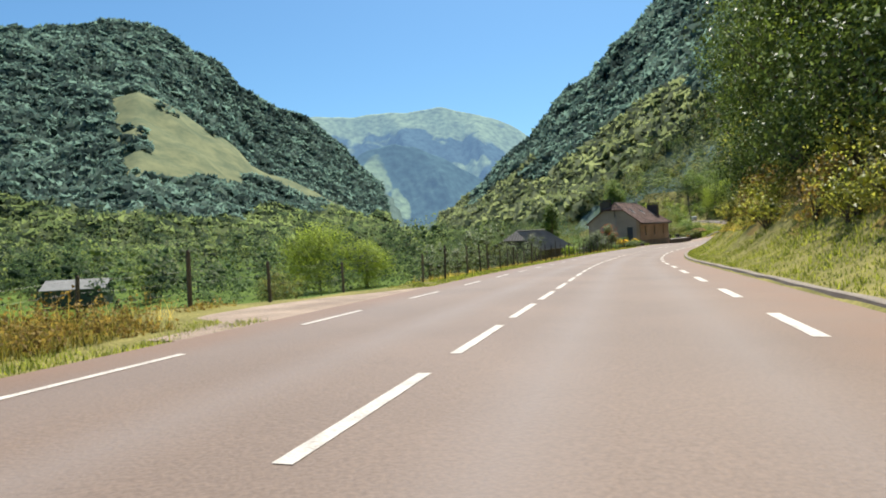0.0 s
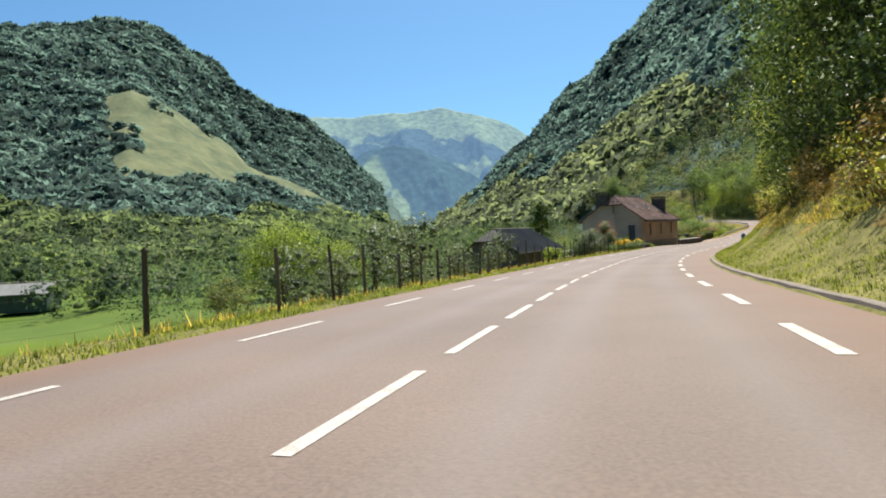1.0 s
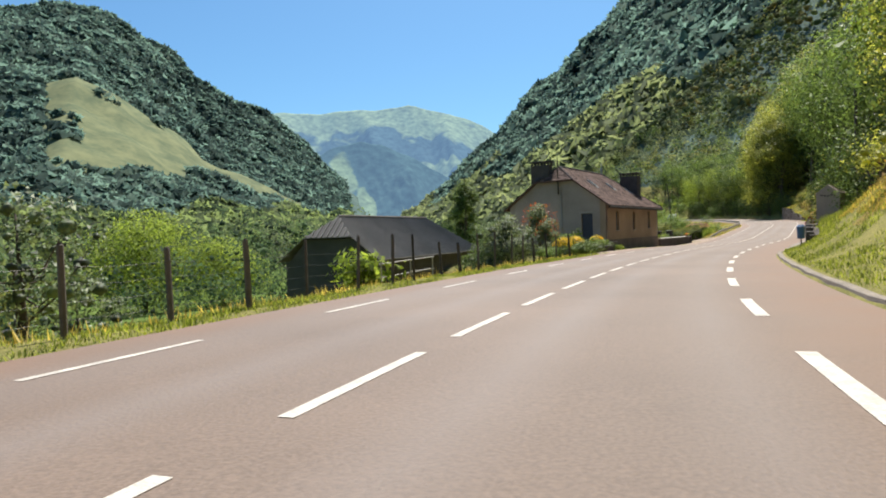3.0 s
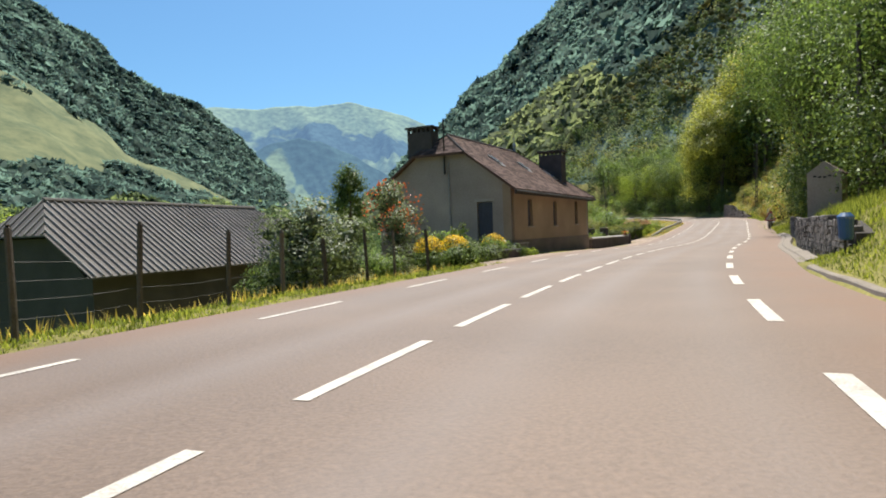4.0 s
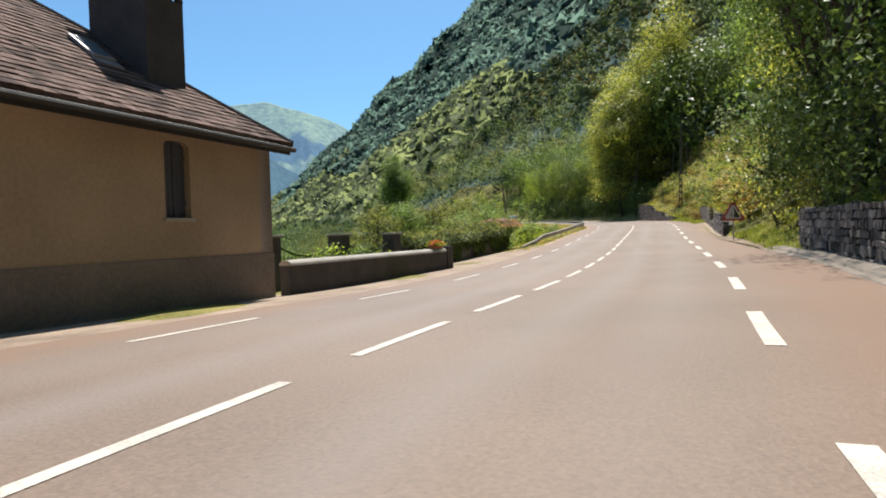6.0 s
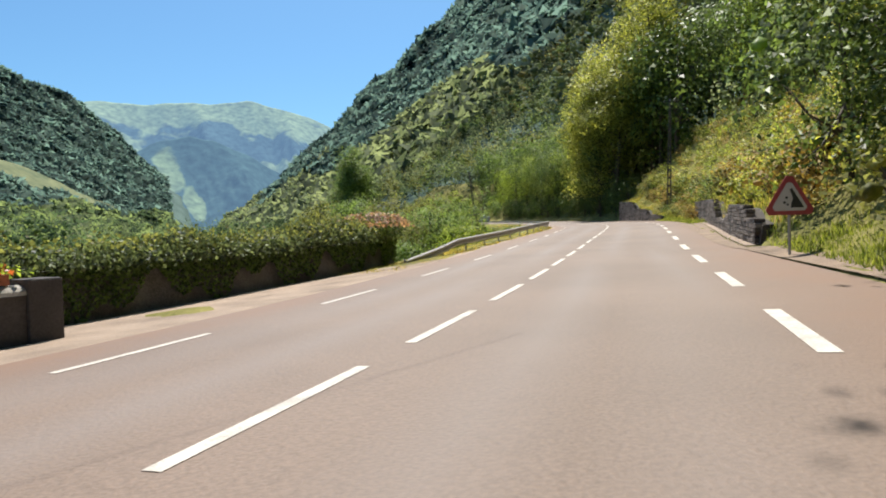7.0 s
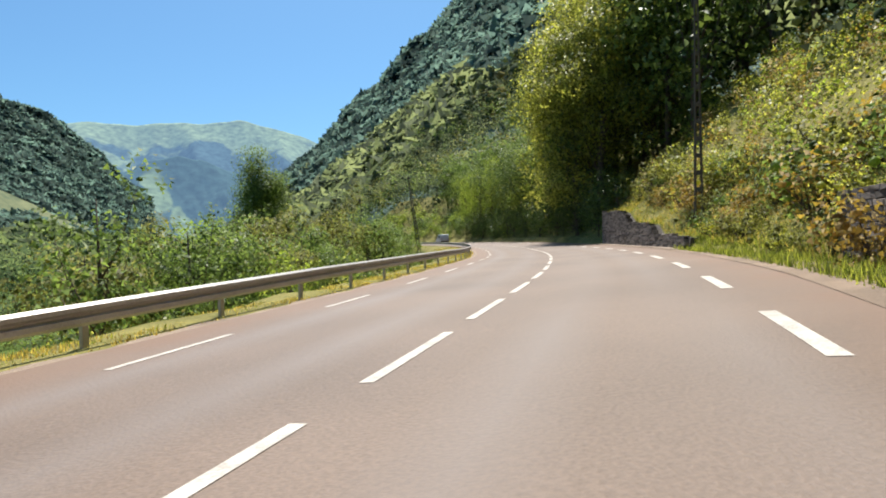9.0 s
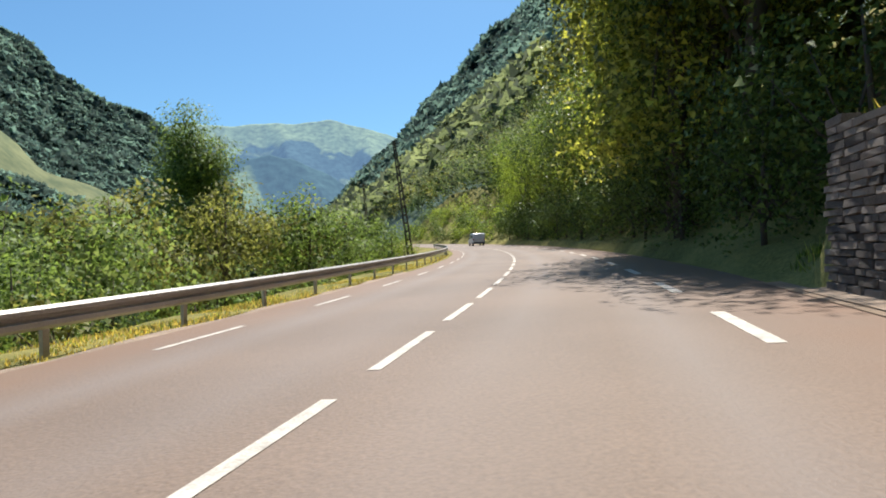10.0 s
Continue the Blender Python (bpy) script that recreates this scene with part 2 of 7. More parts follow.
RUBBLE_STUFF = mat("rubble_stone_mass", (0.058, 0.051, 0.047), 0.95, 0.55, 2.2, 30, 1.0, random_by="island", tint=(0.125, 0.108, 0.096))
MORTAR = mat("mortar", (0.06, 0.05, 0.043), 0.95, 0.35, 3, 50, 0.8)
PLASTER = mat("plaster", (0.335, 0.29, 0.25), 0.92, 0.3, 0.45, 14, 0.5, amount=0.35)
PLASTER_OCHRE = mat("plaster_ochre", (0.35, 0.26, 0.175), 0.92, 0.28, 0.4, 14, 0.5, amount=0.35)
PLINTH = mat("plinth_render", (0.19, 0.155, 0.13), 0.95, 0.35, 0.6, 18, 0.6, amount=0.4)
SLATE = mat("roof_slate", (0.105, 0.070, 0.060), 0.9, 0.35, 0.7, 30, 0.5, random_by="island", tint=(0.145, 0.098, 0.083), spec=0.12)
# ribs lighter, sheet between them darker: relief shading put into the two colours
RIB_METAL = mat("roof_rib", (0.26, 0.242, 0.225), 0.85, 0.3, 0.6, 20, 0.3, spec=0.15)
ROOF_METAL = mat("roof_sheet", (0.150, 0.136, 0.126), 0.85, 0.3, 0.6, 20, 0.2, spec=0.15)
BARN_WALL = mat("barn_boards", (0.075, 0.065, 0.058), 0.9, 0.35, 1.2, 30, 0.5)
BARN_GREEN = mat("barn_green", (0.05, 0.075, 0.06), 0.9, 0.3, 1.2, 30, 0.4)
ROOF_GREY = mat("old_grey_sheet", (0.22, 0.215, 0.20), 0.7, 0.25, 0.8, 20, 0.3)
BRICK_DARK = mat("chimney_render", (0.07, 0.062, 0.06), 0.95, 0.35, 2, 30, 0.5)
SHUTTER = mat("shutter_blue", (0.055, 0.060, 0.080), 0.7, 0.25, 3, 40, 0.3)
DARK = mat("dark_opening", (0.02, 0.02, 0.022), 0.6, 0.2, 3, 30, 0)
GLASS = mat("window_glass", (0.25, 0.28, 0.32), 0.08, 0.05, 1, 10, 0, metal=0.3)
ZINC = mat("zinc", (0.34, 0.33, 0.32), 0.45, 0.2, 4, 30, 0.1, metal=0.6)
IRON = mat("dark_iron", (0.04, 0.038, 0.036), 0.6, 0.2, 6, 40, 0.1, metal=0.4)
YELLOW = mat("yellow_flowers", (0.54, 0.36, 0.03), 0.6, 0.3, 3, 20, 0, random_by="island", tint=(0.75, 0.55, 0.04), translucent=0.3)
RED = mat("red_berries", (0.42, 0.10, 0.04), 0.5, 0.3, 3, 20, 0, random_by="island", tint=(0.62, 0.16, 0.06), translucent=0.2)
PINK = mat("pink_flowers", (0.34, 0.19, 0.15), 0.6, 0.3, 3, 20, 0, random_by="island", tint=(0.44, 0.28, 0.23), translucent=0.3)
BLUE = mat("blue_plastic", (0.03, 0.10, 0.24), 0.45, 0.15, 3, 40, 0.1)
WHITE = mat("white_coat", (0.72, 0.72, 0.70), 0.4, 0.06, 3, 40, 0.05)
VAN_PAINT = mat("van_paint", (0.58, 0.60, 0.62), 0.25, 0.05, 2, 30, 0)
RUBBER = mat("rubber", (0.02, 0.02, 0.02), 0.85, 0.2, 6, 60, 0.2)
LAMP_RED = mat("red_lens", (0.30, 0.015, 0.01), 0.25, 0.1, 4, 30, 0)
SIGN_RED = mat("sign_red", (0.32, 0.05, 0.06), 0.5, 0.12, 4, 40, 0.05)
SIGN_WHITE = mat("sign_white", (0.50, 0.47, 0.47), 0.5, 0.08, 4, 40, 0.05)
TERRACOTTA = mat("terracotta", (0.34, 0.12, 0.06), 0.85, 0.25, 4, 40, 0.3)

# ---- the road's line ----
SPINE = [
    (-5.79, -13.92, 0.48), (-2.97, -4.33, 0.21), (-0.14, 5.27, -0.07), (2.68, 14.86, -0.35), (5.50, 24.49, -0.63), (8.43, 34.08, -0.93),
    (11.76, 43.58, -1.19), (15.54, 52.97, -1.36), (19.94, 62.12, -1.47), (24.79, 71.01, -1.57), (30.14, 79.57, -1.62), (35.76, 87.92, -1.70),
    (41.75, 95.92, -1.70), (47.43, 104.10, -1.60), (52.98, 112.45, -1.34), (58.53, 120.71, -0.94), (64.02, 129.05, -0.59), (69.16, 137.52, -0.33),
    (73.69, 146.29, -0.13), (77.80, 155.33, 0.01), (81.27, 164.54, 0.20),
]


def spine_points():
    p = [np.array(q) for q in SPINE]
    d = (p[0] - p[1]) / 1.0
    p = [p[0] + d * k + np.array((0, 0, 0.02 * k)) for k in (4, 3, 2, 1)] + p
    q, h = p[-1].copy(), math.radians(-20.7)
    for k in range(105):                       # the bend to the left, then up the valley
        if k < 12:
            h += math.radians(2.35)
        elif k < 20:
            h += math.radians(0.25)
        q = q + np.array((-math.sin(h) * 10, math.cos(h) * 10, 0.22 if k < 20 else 0.05))
        p.append(q.copy())
    return np.array(p)


CTRL = spine_points()
CTRL_S = np.arange(len(CTRL)) * 10.0 - 55.0      # stations in metres; -15 is the first of SPINE


def catmull(s):
    s = np.clip(np.asarray(s, float), CTRL_S[1], CTRL_S[-3])
    f = (s - CTRL_S[0]) / 10.0
    i = np.clip(np.floor(f).astype(int), 1, len(CTRL) - 3)
    t = (f - i)[..., None]
    a, b, c, d = (CTRL[i + k] for k in (-1, 0, 1, 2))
    pos = 0.5 * (2 * b + (c - a) * t + (2 * a - 5 * b + 4 * c - d) * t**2 + (3 * b - a - 3 * c + d) * t**3)
    tan = 0.5 * ((c - a) + 2 * (2 * a - 5 * b + 4 * c - d) * t + 3 * (3 * b - a - 3 * c + d) * t**2)
    tan[..., 2] = 0
    tan /= np.linalg.norm(tan, axis=-1, keepdims=True)
    return pos, tan


DENSE_S = np.arange(-44, 980, 1.0)
DENSE, DENSE_T = catmull(DENSE_S)


def step(x, a, b):
    t = np.clip((np.asarray(x, float) - a) / (b - a), 0, 1)
    return t * t * (3 - 2 * t)


def bank(s):
    return 0.034 * step(s, 92, 108)


def road_at(s, o, up=0.0):
    """The place at station s, o metres right of the centre line, on the road's surface."""
    s, o = np.broadcast_arrays(np.asarray(s, float), np.asarray(o, float))
    p, t = catmull(s)
    out = p + np.stack([t[..., 1] * o, -t[..., 0] * o, bank(s) * np.clip(o - 1.9, -7, 4) + up], -1)
    return out


def heading(s):
    t = catmull(np.array([float(s)]))[1][0]
    return math.degrees(math.atan2(-t[0], t[1]))


def spine_coords(x, y):
    """Station and offset of places, by the nearest point of the line."""
    x, y = np.atleast_1d(x).astype(float), np.atleast_1d(y).astype(float)
    s, o = np.empty(len(x)), np.empty(len(x))
    for a in range(0, len(x), 4000):
        dx, dy = x[a:a + 4000, None] - DENSE[None, ::2, 0], y[a:a + 4000, None] - DENSE[None, ::2, 1]
        k = (dx * dx + dy * dy).argmin(1) * 2
        ex, ey = x[a:a + 4000] - DENSE[k, 0], y[a:a + 4000] - DENSE[k, 1]
        tx, ty = DENSE_T[k, 0], DENSE_T[k, 1]
        s[a:a + 4000] = DENSE_S[k] + ex * tx + ey * ty
        o[a:a + 4000] = ex * ty - ey * tx
    return s, o


# ---- the ground's height ----
def right_edge(s):
    return np.interp(s, [-44, 76, 84, 108, 116, 122, 127, 145, 150, 165, 180, 190, 345], [4.75, 4.72, 5.0, 5.15, 4.9, 4.55, 4.2, 4.2, 4.45, 4.45, 4.6, 4.9, 4.6])


def left_edge(s):
    return np.interp(s, [-44, 78, 84, 118, 126, 345], [-3.75, -3.8, -3.9, -3.95, -4.1, -4.1])


def wall_front(s):
    return np.interp(s, [112, 121, 124.5, 130, 151.9, 154, 161, 162.8, 170, 178, 185.2, 188, 200], [5.3, 5.1, 4.8, 4.85, 5.68, 5.2, 4.9, 4.8, 4.75, 4.88, 5.0, 5.2, 5.0])


def wall_top(s):
    """Height of the ground held behind the walls above the road."""
    return np.interp(s, [112, 123.5, 124.5, 125.8, 127.2, 130.6, 132.6, 137.4, 139.6, 151.6, 153, 161.5, 162.8, 169.0, 170.5, 176.0, 178.5, 185.2, 186.6, 345],
                     [0.35, 0.4, 0.68, 0.72, 1.1, 1.05, 0.5, 0.5, 1.32, 1.28, 0.45, 0.4, 0.54, 0.57, 1.16, 1.35, 2.14, 2.35, 0.6, 0.6])


def profile_right(s, o):
    o = o - (right_edge(s) - 4.75)
    w = step(s, 78, 84) * (1 - step(s, 111, 115))            # terrace behind the roadside wall
    bank_a = np.interp(o, [4.9, 5.6, 6.2, 7, 8, 9, 12, 18, 30, 60, 120, 300, 900], [0.05, 0.3, 0.65, 1.3, 2.4, 3.5, 6.0, 10.5, 20, 48, 110, 300, 900])
    wall = np.interp(o, [4.9, 6.0, 6.3, 8, 10, 14, 18, 30, 60, 120, 300, 900], [-0.12, -0.05, 1.22, 1.9, 2.5, 5.2, 9.5, 19, 47, 110, 300, 900])
    p = o + (right_edge(s) - 4.75)
    front, top = wall_front(s), wall_top(s)
    far = np.where(p < front + 0.12, np.interp(p, [3.9, 4.6, 5.6], [-0.01, 0.0, 0.03]), 0.03 + (top - 0.22) * step(p, front + 0.12, front + 0.42))
    far = far + np.interp(p - front, [0.45, 1.3, 4.5, 8.5, 14, 25, 55, 115, 295, 900], [0, 0.25, 3.0, 6.8, 11.5, 20, 48, 110, 300, 900])
    f = step(s, 114, 125)
    return (bank_a * (1 - w) + wall * w) * (1 - f) + far * f


def profile_left(s, o):
    d = -o
    a = np.interp(d, [3.7, 4.6, 5.6, 7, 9, 12, 16, 24, 60, 150, 400], [-0.02, -0.03, -0.12, -0.7, -1.9, -3.6, -5.4, -7.2, -9.8, -10.5, -10.5])
    gravel = np.interp(d, [3.7, 5.8, 7.5, 10, 13, 17, 24, 60, 150, 400], [-0.02, -0.05, -0.15, -0.9, -2.8, -5.2, -7.0, -9.8, -10.5, -10.5])
    yard = np.interp(d, [3.7, 5, 8, 12, 18, 26, 40, 80, 150, 400], [-0.02, -0.05, -0.25, -0.45, -1.2, -3.8, -6.0, -9, -10, -10.5])
    rail = np.interp(d, [4.1, 4.9, 5.6, 6.6, 7.6, 10, 16, 26, 60, 150, 400], [-0.02, -0.03, -0.08, -0.22, -0.9, -2.4, -4.2, -6.2, -9, -10, -10.5])
    g = 1 - step(s, 13, 20)
    h = step(s, 78, 83) * (1 - step(s, 119, 127))
    r = step(s, 119, 127)
    return a * (1 - g) * (1 - h - r) + gravel * g + yard * h + rail * r


CREST = np.array([(-62, 1150, 300), (-48, 1200, 340), (-35.3, 1250, 366), (-25.1, 1300, 420), (-19.6, 1330, 366), (-16.8, 1350, 300), (-11.2, 1400, 262), (-4.3, 1450, 95), (-1.2, 1480, 20), (3, 1500, -10)])
SPUR = np.array([(-40, 900, 60), (-33, 920, 150), (-25.4, 950, 222), (-20, 975, 175), (-16.8, 1000, 130), (-10, 1040, 66), (-4.9, 1060, 18), (-2, 1080, -8)])


def mountain_left(x, y):
    """Height and how much of it is the grassy spur."""
    b, d = np.degrees(np.arctan2(x, y)), np.hypot(x, y)
    wob = 12 * np.sin(x * 0.011 + 1.3) + 9 * np.sin(x * 0.027 - y * 0.015) + 5 * np.sin(y * 0.05 + x * 0.03)
    dc, zc = np.interp(b, CREST[:, 0], CREST[:, 1]), np.interp(b, CREST[:, 0], CREST[:, 2])
    t = np.clip((d - 430) / (dc - 430), 0, 1.6)
    steep = np.interp(b, [-30, -25, -20, -16.8, -10, -5], [1.35, 1.4, 2.0, 2.5, 3.2, 3.8])
    main = -9 + (zc + 9) * np.where(t < 1, t**steep, 1 - 1.3 * (t - 1)) + wob * np.clip(t, 0, 1) * np.clip(1.3 - t, 0, 1)
    ds, zs = np.interp(b, SPUR[:, 0], SPUR[:, 1], -9, -9), np.interp(b, SPUR[:, 0], SPUR[:, 2], -9, -9)
    u = np.clip((d - 400) / np.maximum(ds - 400, 1), 0, 1.7)
    spur = -9 + (zs + 9) * np.where(u < 1, u**1.25, 1 - 1.6 * (u - 1)) + 0.3 * wob * np.clip(u, 0, 1) * np.clip(1.2 - u, 0, 1)
    left = b < 3
    main, spur = np.where(left, main, -9), np.where(left, spur, -60)
    rise = (spur + 9) / np.maximum(d, 1)
    grassy = (spur > main - 3) * np.clip(step(rise, 0.100, 0.112) * (b < -15) * (b > -27.4 - (rise - 0.2) * 6) + step(u, 0.66, 0.72) * (b > -16) * (b < -6), 0, 1) * (u < 1.08)
    return np.maximum(main, spur), grassy


def mountain_right(x, y, s, o):
    z = np.interp(o, [12, 20, 40, 80, 150, 300, 520, 900], [6, 12, 28, 66, 140, 310, 560, 960])
    wob = 9 * np.sin(y * 0.017 + x * 0.008) + 6 * np.sin(y * 0.041 - x * 0.02) + 14 * np.sin(y * 0.0065 + 0.5)
    z = z + wob * step(o, 60, 200)
    nx, ny = 0.594, 0.804                                    # the crest's line, and past it the ground falls
    c = (x - 35) * nx + (y - 1040) * ny
    return z - 1.3 * np.clip(c + 12 * np.sin(x * 0.02) + 7 * np.sin(x * 0.06), 0, None) - 0.25 * np.clip(c + 250, 0, 250) * step(o, 0, 60) * 0.12


def ground_z(x, y):
    x, y = np.atleast_1d(x).astype(float), np.atleast_1d(y).astype(float)
    s, o = spine_coords(x, y)
    zr = catmull(s)[0][:, 2] + bank(s) * np.clip(o - 1.9, -7, 4)
    left = zr + profile_left(s, o)
    right = zr + profile_right(s, o)
    z = np.where(o < 0, left, right)
    z = np.where((o > -3.6) & (o < 4.8), zr, z)
    m, g = mountain_left(x, y)
    d = np.hypot(x, y)
    z = np.where(o < 0, np.maximum(z * (1 - step(d, 330, 460)) - 9 * step(d, 330, 460), m - 0.0) * step(d, 250, 420) + z * (1 - step(d, 250, 420)), z)
    mr = zr * 0 + mountain_right(x, y, s, o)
    z = np.where(o > 0, z * (1 - step(o, 14, 40)) + np.where(o > 14, mr, 0) * step(o, 14, 40), z)
    g = np.where(o < 0, g, 0) * step(d, 400, 450)
    return z, s, o, g


# ---- ground, road and hills ----
def terrain_material():
    # the ground under the woods carries the same haze tint in its colour
    m = mat("terrain", (0.075, 0.115, 0.105), 0.95, 0.3, 0.03, 0.6, 0.3, tint=(0.11, 0.155, 0.13), spec=0.05)
    n, l = m.node_tree.nodes, m.node_tree.links
    b = n["Principled BSDF"]
    old = b.inputs["Base Color"].links[0].from_socket
    at = n.new("ShaderNodeAttribute")
    at.attribute_name = "cover"
    co = n.new("ShaderNodeTexCoord")
    no = n.new("ShaderNodeTexNoise")
    no.inputs["Scale"].default_value, no.inputs["Detail"].default_value = 0.035, 8
    l.new(co.outputs["Object"], no.inputs["Vector"])
    ramp = n.new("ShaderNodeValToRGB")
    no.inputs["Roughness"].default_value = 0.68
    ramp.color_ramp.elements[0].position, ramp.color_ramp.elements[0].color = 0.36, (0.10, 0.125, 0.072, 1)
    ramp.color_ramp.elements[1].position, ramp.color_ramp.elements[1].color = 0.64, (0.205, 0.215, 0.112, 1)
    l.new(no.outputs[0], ramp.inputs[0])
    mx = n.new("ShaderNodeMix")
    mx.data_type = "RGBA"
    l.new(at.outputs["Fac"], mx.inputs[0])
    l.new(old, mx.inputs[6])
    l.new(ramp.outputs[0], mx.inputs[7])
    me = n.new("ShaderNodeAttribute")
    me.attribute_name = "meadow"
    gr = n.new("ShaderNodeValToRGB")
    gr.color_ramp.elements[0].position, gr.color_ramp.elements[0].color = 0.35, (0.075, 0.118, 0.018, 1)
    gr.color_ramp.elements[1].position, gr.color_ramp.elements[1].color = 0.66, (0.125, 0.172, 0.028, 1)
    l.new(no.outputs[0], gr.inputs[0])
    m2 = n.new("ShaderNodeMix")
    m2.data_type = "RGBA"
    l.new(me.outputs["Fac"], m2.inputs[0])
    l.new(mx.outputs[2], m2.inputs[6])
    l.new(gr.outputs[0], m2.inputs[7])
    l.new(m2.outputs[2], b.inputs["Base Color"])
    return m


TERRAIN = terrain_material()


def set_cover(me, values, name="cover"):
    a = me.attributes.new(name, "FLOAT", "POINT")
    a.data.foreach_set("value", np.asarray(values, np.float32))


def grid_faces(rows, cols, wrap=False):
    i = np.arange(rows - 1)[:, None] * cols + np.arange(cols if wrap else cols - 1)[None]
    j = i + 1 if not wrap else np.arange(rows - 1)[:, None] * cols + (np.arange(cols)[None] + 1) % cols
    return np.stack([i, j, j + cols, i + cols], -1).reshape(-1, 4)


def is_field(x, y, s, o):
    """Where the valley floor is open meadow."""
    a = ((x + 36) / 27) ** 2 + ((y - 74) / 30) ** 2 < 1
    b = ((x + 98) / 22) ** 2 + ((y - 130) / 16) ** 2 < 1
    c = ((x + 70) / 26) ** 2 + ((y - 255) / 18) ** 2 < 1
    e = ((x + 205) / 30) ** 2 + ((y - 330) / 14) ** 2 < 1
    return (a | b | c | e) & (o < -12)


def hills():
    ang = np.radians(np.r_[np.arange(-80, 66, 0.5), np.arange(66, 280, 2.5)])
    rad = np.geomspace(6, 1750, 155)
    A, R = np.meshgrid(ang, rad)
    x, y = 15 + np.sin(A) * R, 30 + np.cos(A) * R
    z, s, o, g = ground_z(x.ravel(), y.ravel())
    inner = (o > -25) & (o < 19) & (s < 344)
    z = z - 1.2 * inner * (1 - step(np.abs(o), 15, 24) * (o < 0)) - 2.0 * ((o > -6) & (o < 8))
    bumps = np.array([noise.noise(Vector((a * 0.02, b * 0.02, 3.1))) for a, b in zip(x.ravel(), y.ravel())])
    z = z + bumps * np.clip((np.hypot(x, y).ravel() - 300) / 40, 0, 14)
    me = mesh_of("ground", np.c_[x.ravel(), y.ravel(), z], grid_faces(*x.shape, wrap=True), [TERRAIN], True)
    set_cover(me, g)
    low = (o < -8) & (z < -2.5) & (np.hypot(x, y).ravel() < 430) & (g < 0.5)
    set_cover(me, np.where(is_field(x.ravel(), y.ravel(), s, o), 1.0, 0.9) * low, "meadow")
    tagged(new("ground", me), "forested valley sides and meadows reaching up to the mountain crests", "ground", kind="structure")


def far_material(name, low, high, edge, air):
    m = bpy.data.materials.new(name)
    m.use_nodes = True
    n, l = m.node_tree.nodes, m.node_tree.links
    p = n["Principled BSDF"]
    p.inputs["Roughness"].default_value = 1.0
    p.inputs["Specular IOR Level"].default_value = 0.0
    co, no, fi = n.new("ShaderNodeTexCoord"), n.new("ShaderNodeTexNoise"), n.new("ShaderNodeTexNoise")
    no.inputs["Scale"].default_value, no.inputs["Detail"].default_value = 0.008, 10
    fi.inputs["Scale"].default_value, fi.inputs["Detail"].default_value = 0.05, 4
    l.new(co.outputs["Object"], no.inputs["Vector"])
    l.new(co.outputs["Object"], fi.inputs["Vector"])
    at = n.new("ShaderNodeAttribute")
    at.attribute_name = "cover"
    add = n.new("ShaderNodeMath")
    add.operation = "ADD"
    l.new(no.outputs[0], add.inputs[0])
    l.new(at.outputs["Fac"], add.inputs[1])
    ramp = n.new("ShaderNodeValToRGB")
    ramp.color_ramp.elements[0].position, ramp.color_ramp.elements[0].color = 0.5 - edge, (*low, 1)
    ramp.color_ramp.elements[1].position, ramp.color_ramp.elements[1].color = 0.5 + edge, (*high, 1)
    l.new(add.outputs[0], ramp.inputs[0])
    grain = n.new("ShaderNodeMapRange")
    grain.inputs[1].default_value, grain.inputs[2].default_value = 0.3, 0.7
    grain.inputs[3].default_value, grain.inputs[4].default_value = 0.6, 1.4
    l.new(fi.outputs[0], grain.inputs[0])
    mx = n.new("ShaderNodeMix")
    mx.data_type, mx.blend_type = "RGBA", "MULTIPLY"
    mx.inputs[0].default_value = 1.0
    l.new(ramp.outputs[0], mx.inputs[6])
    l.new(grain.outputs[0], mx.inputs[7])
    l.new(mx.outputs[2], p.inputs["Base Color"])
    p.inputs["Emission Color"].default_value = (0.26, 0.45, 0.74, 1)     # haze painted in as a glow: air light over kilometres
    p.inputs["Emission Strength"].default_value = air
    return m


def patch(deg, T, d0, t0, rd, rt, lean):
    """A soft oval of meadow on a far mountain side, tilted by lean."""
    u, v = (deg - d0) / rd, (T - t0 - lean * (deg - d0)) / rt
    return 0.5 * np.clip(1.25 - u * u - v * v, 0, 1)


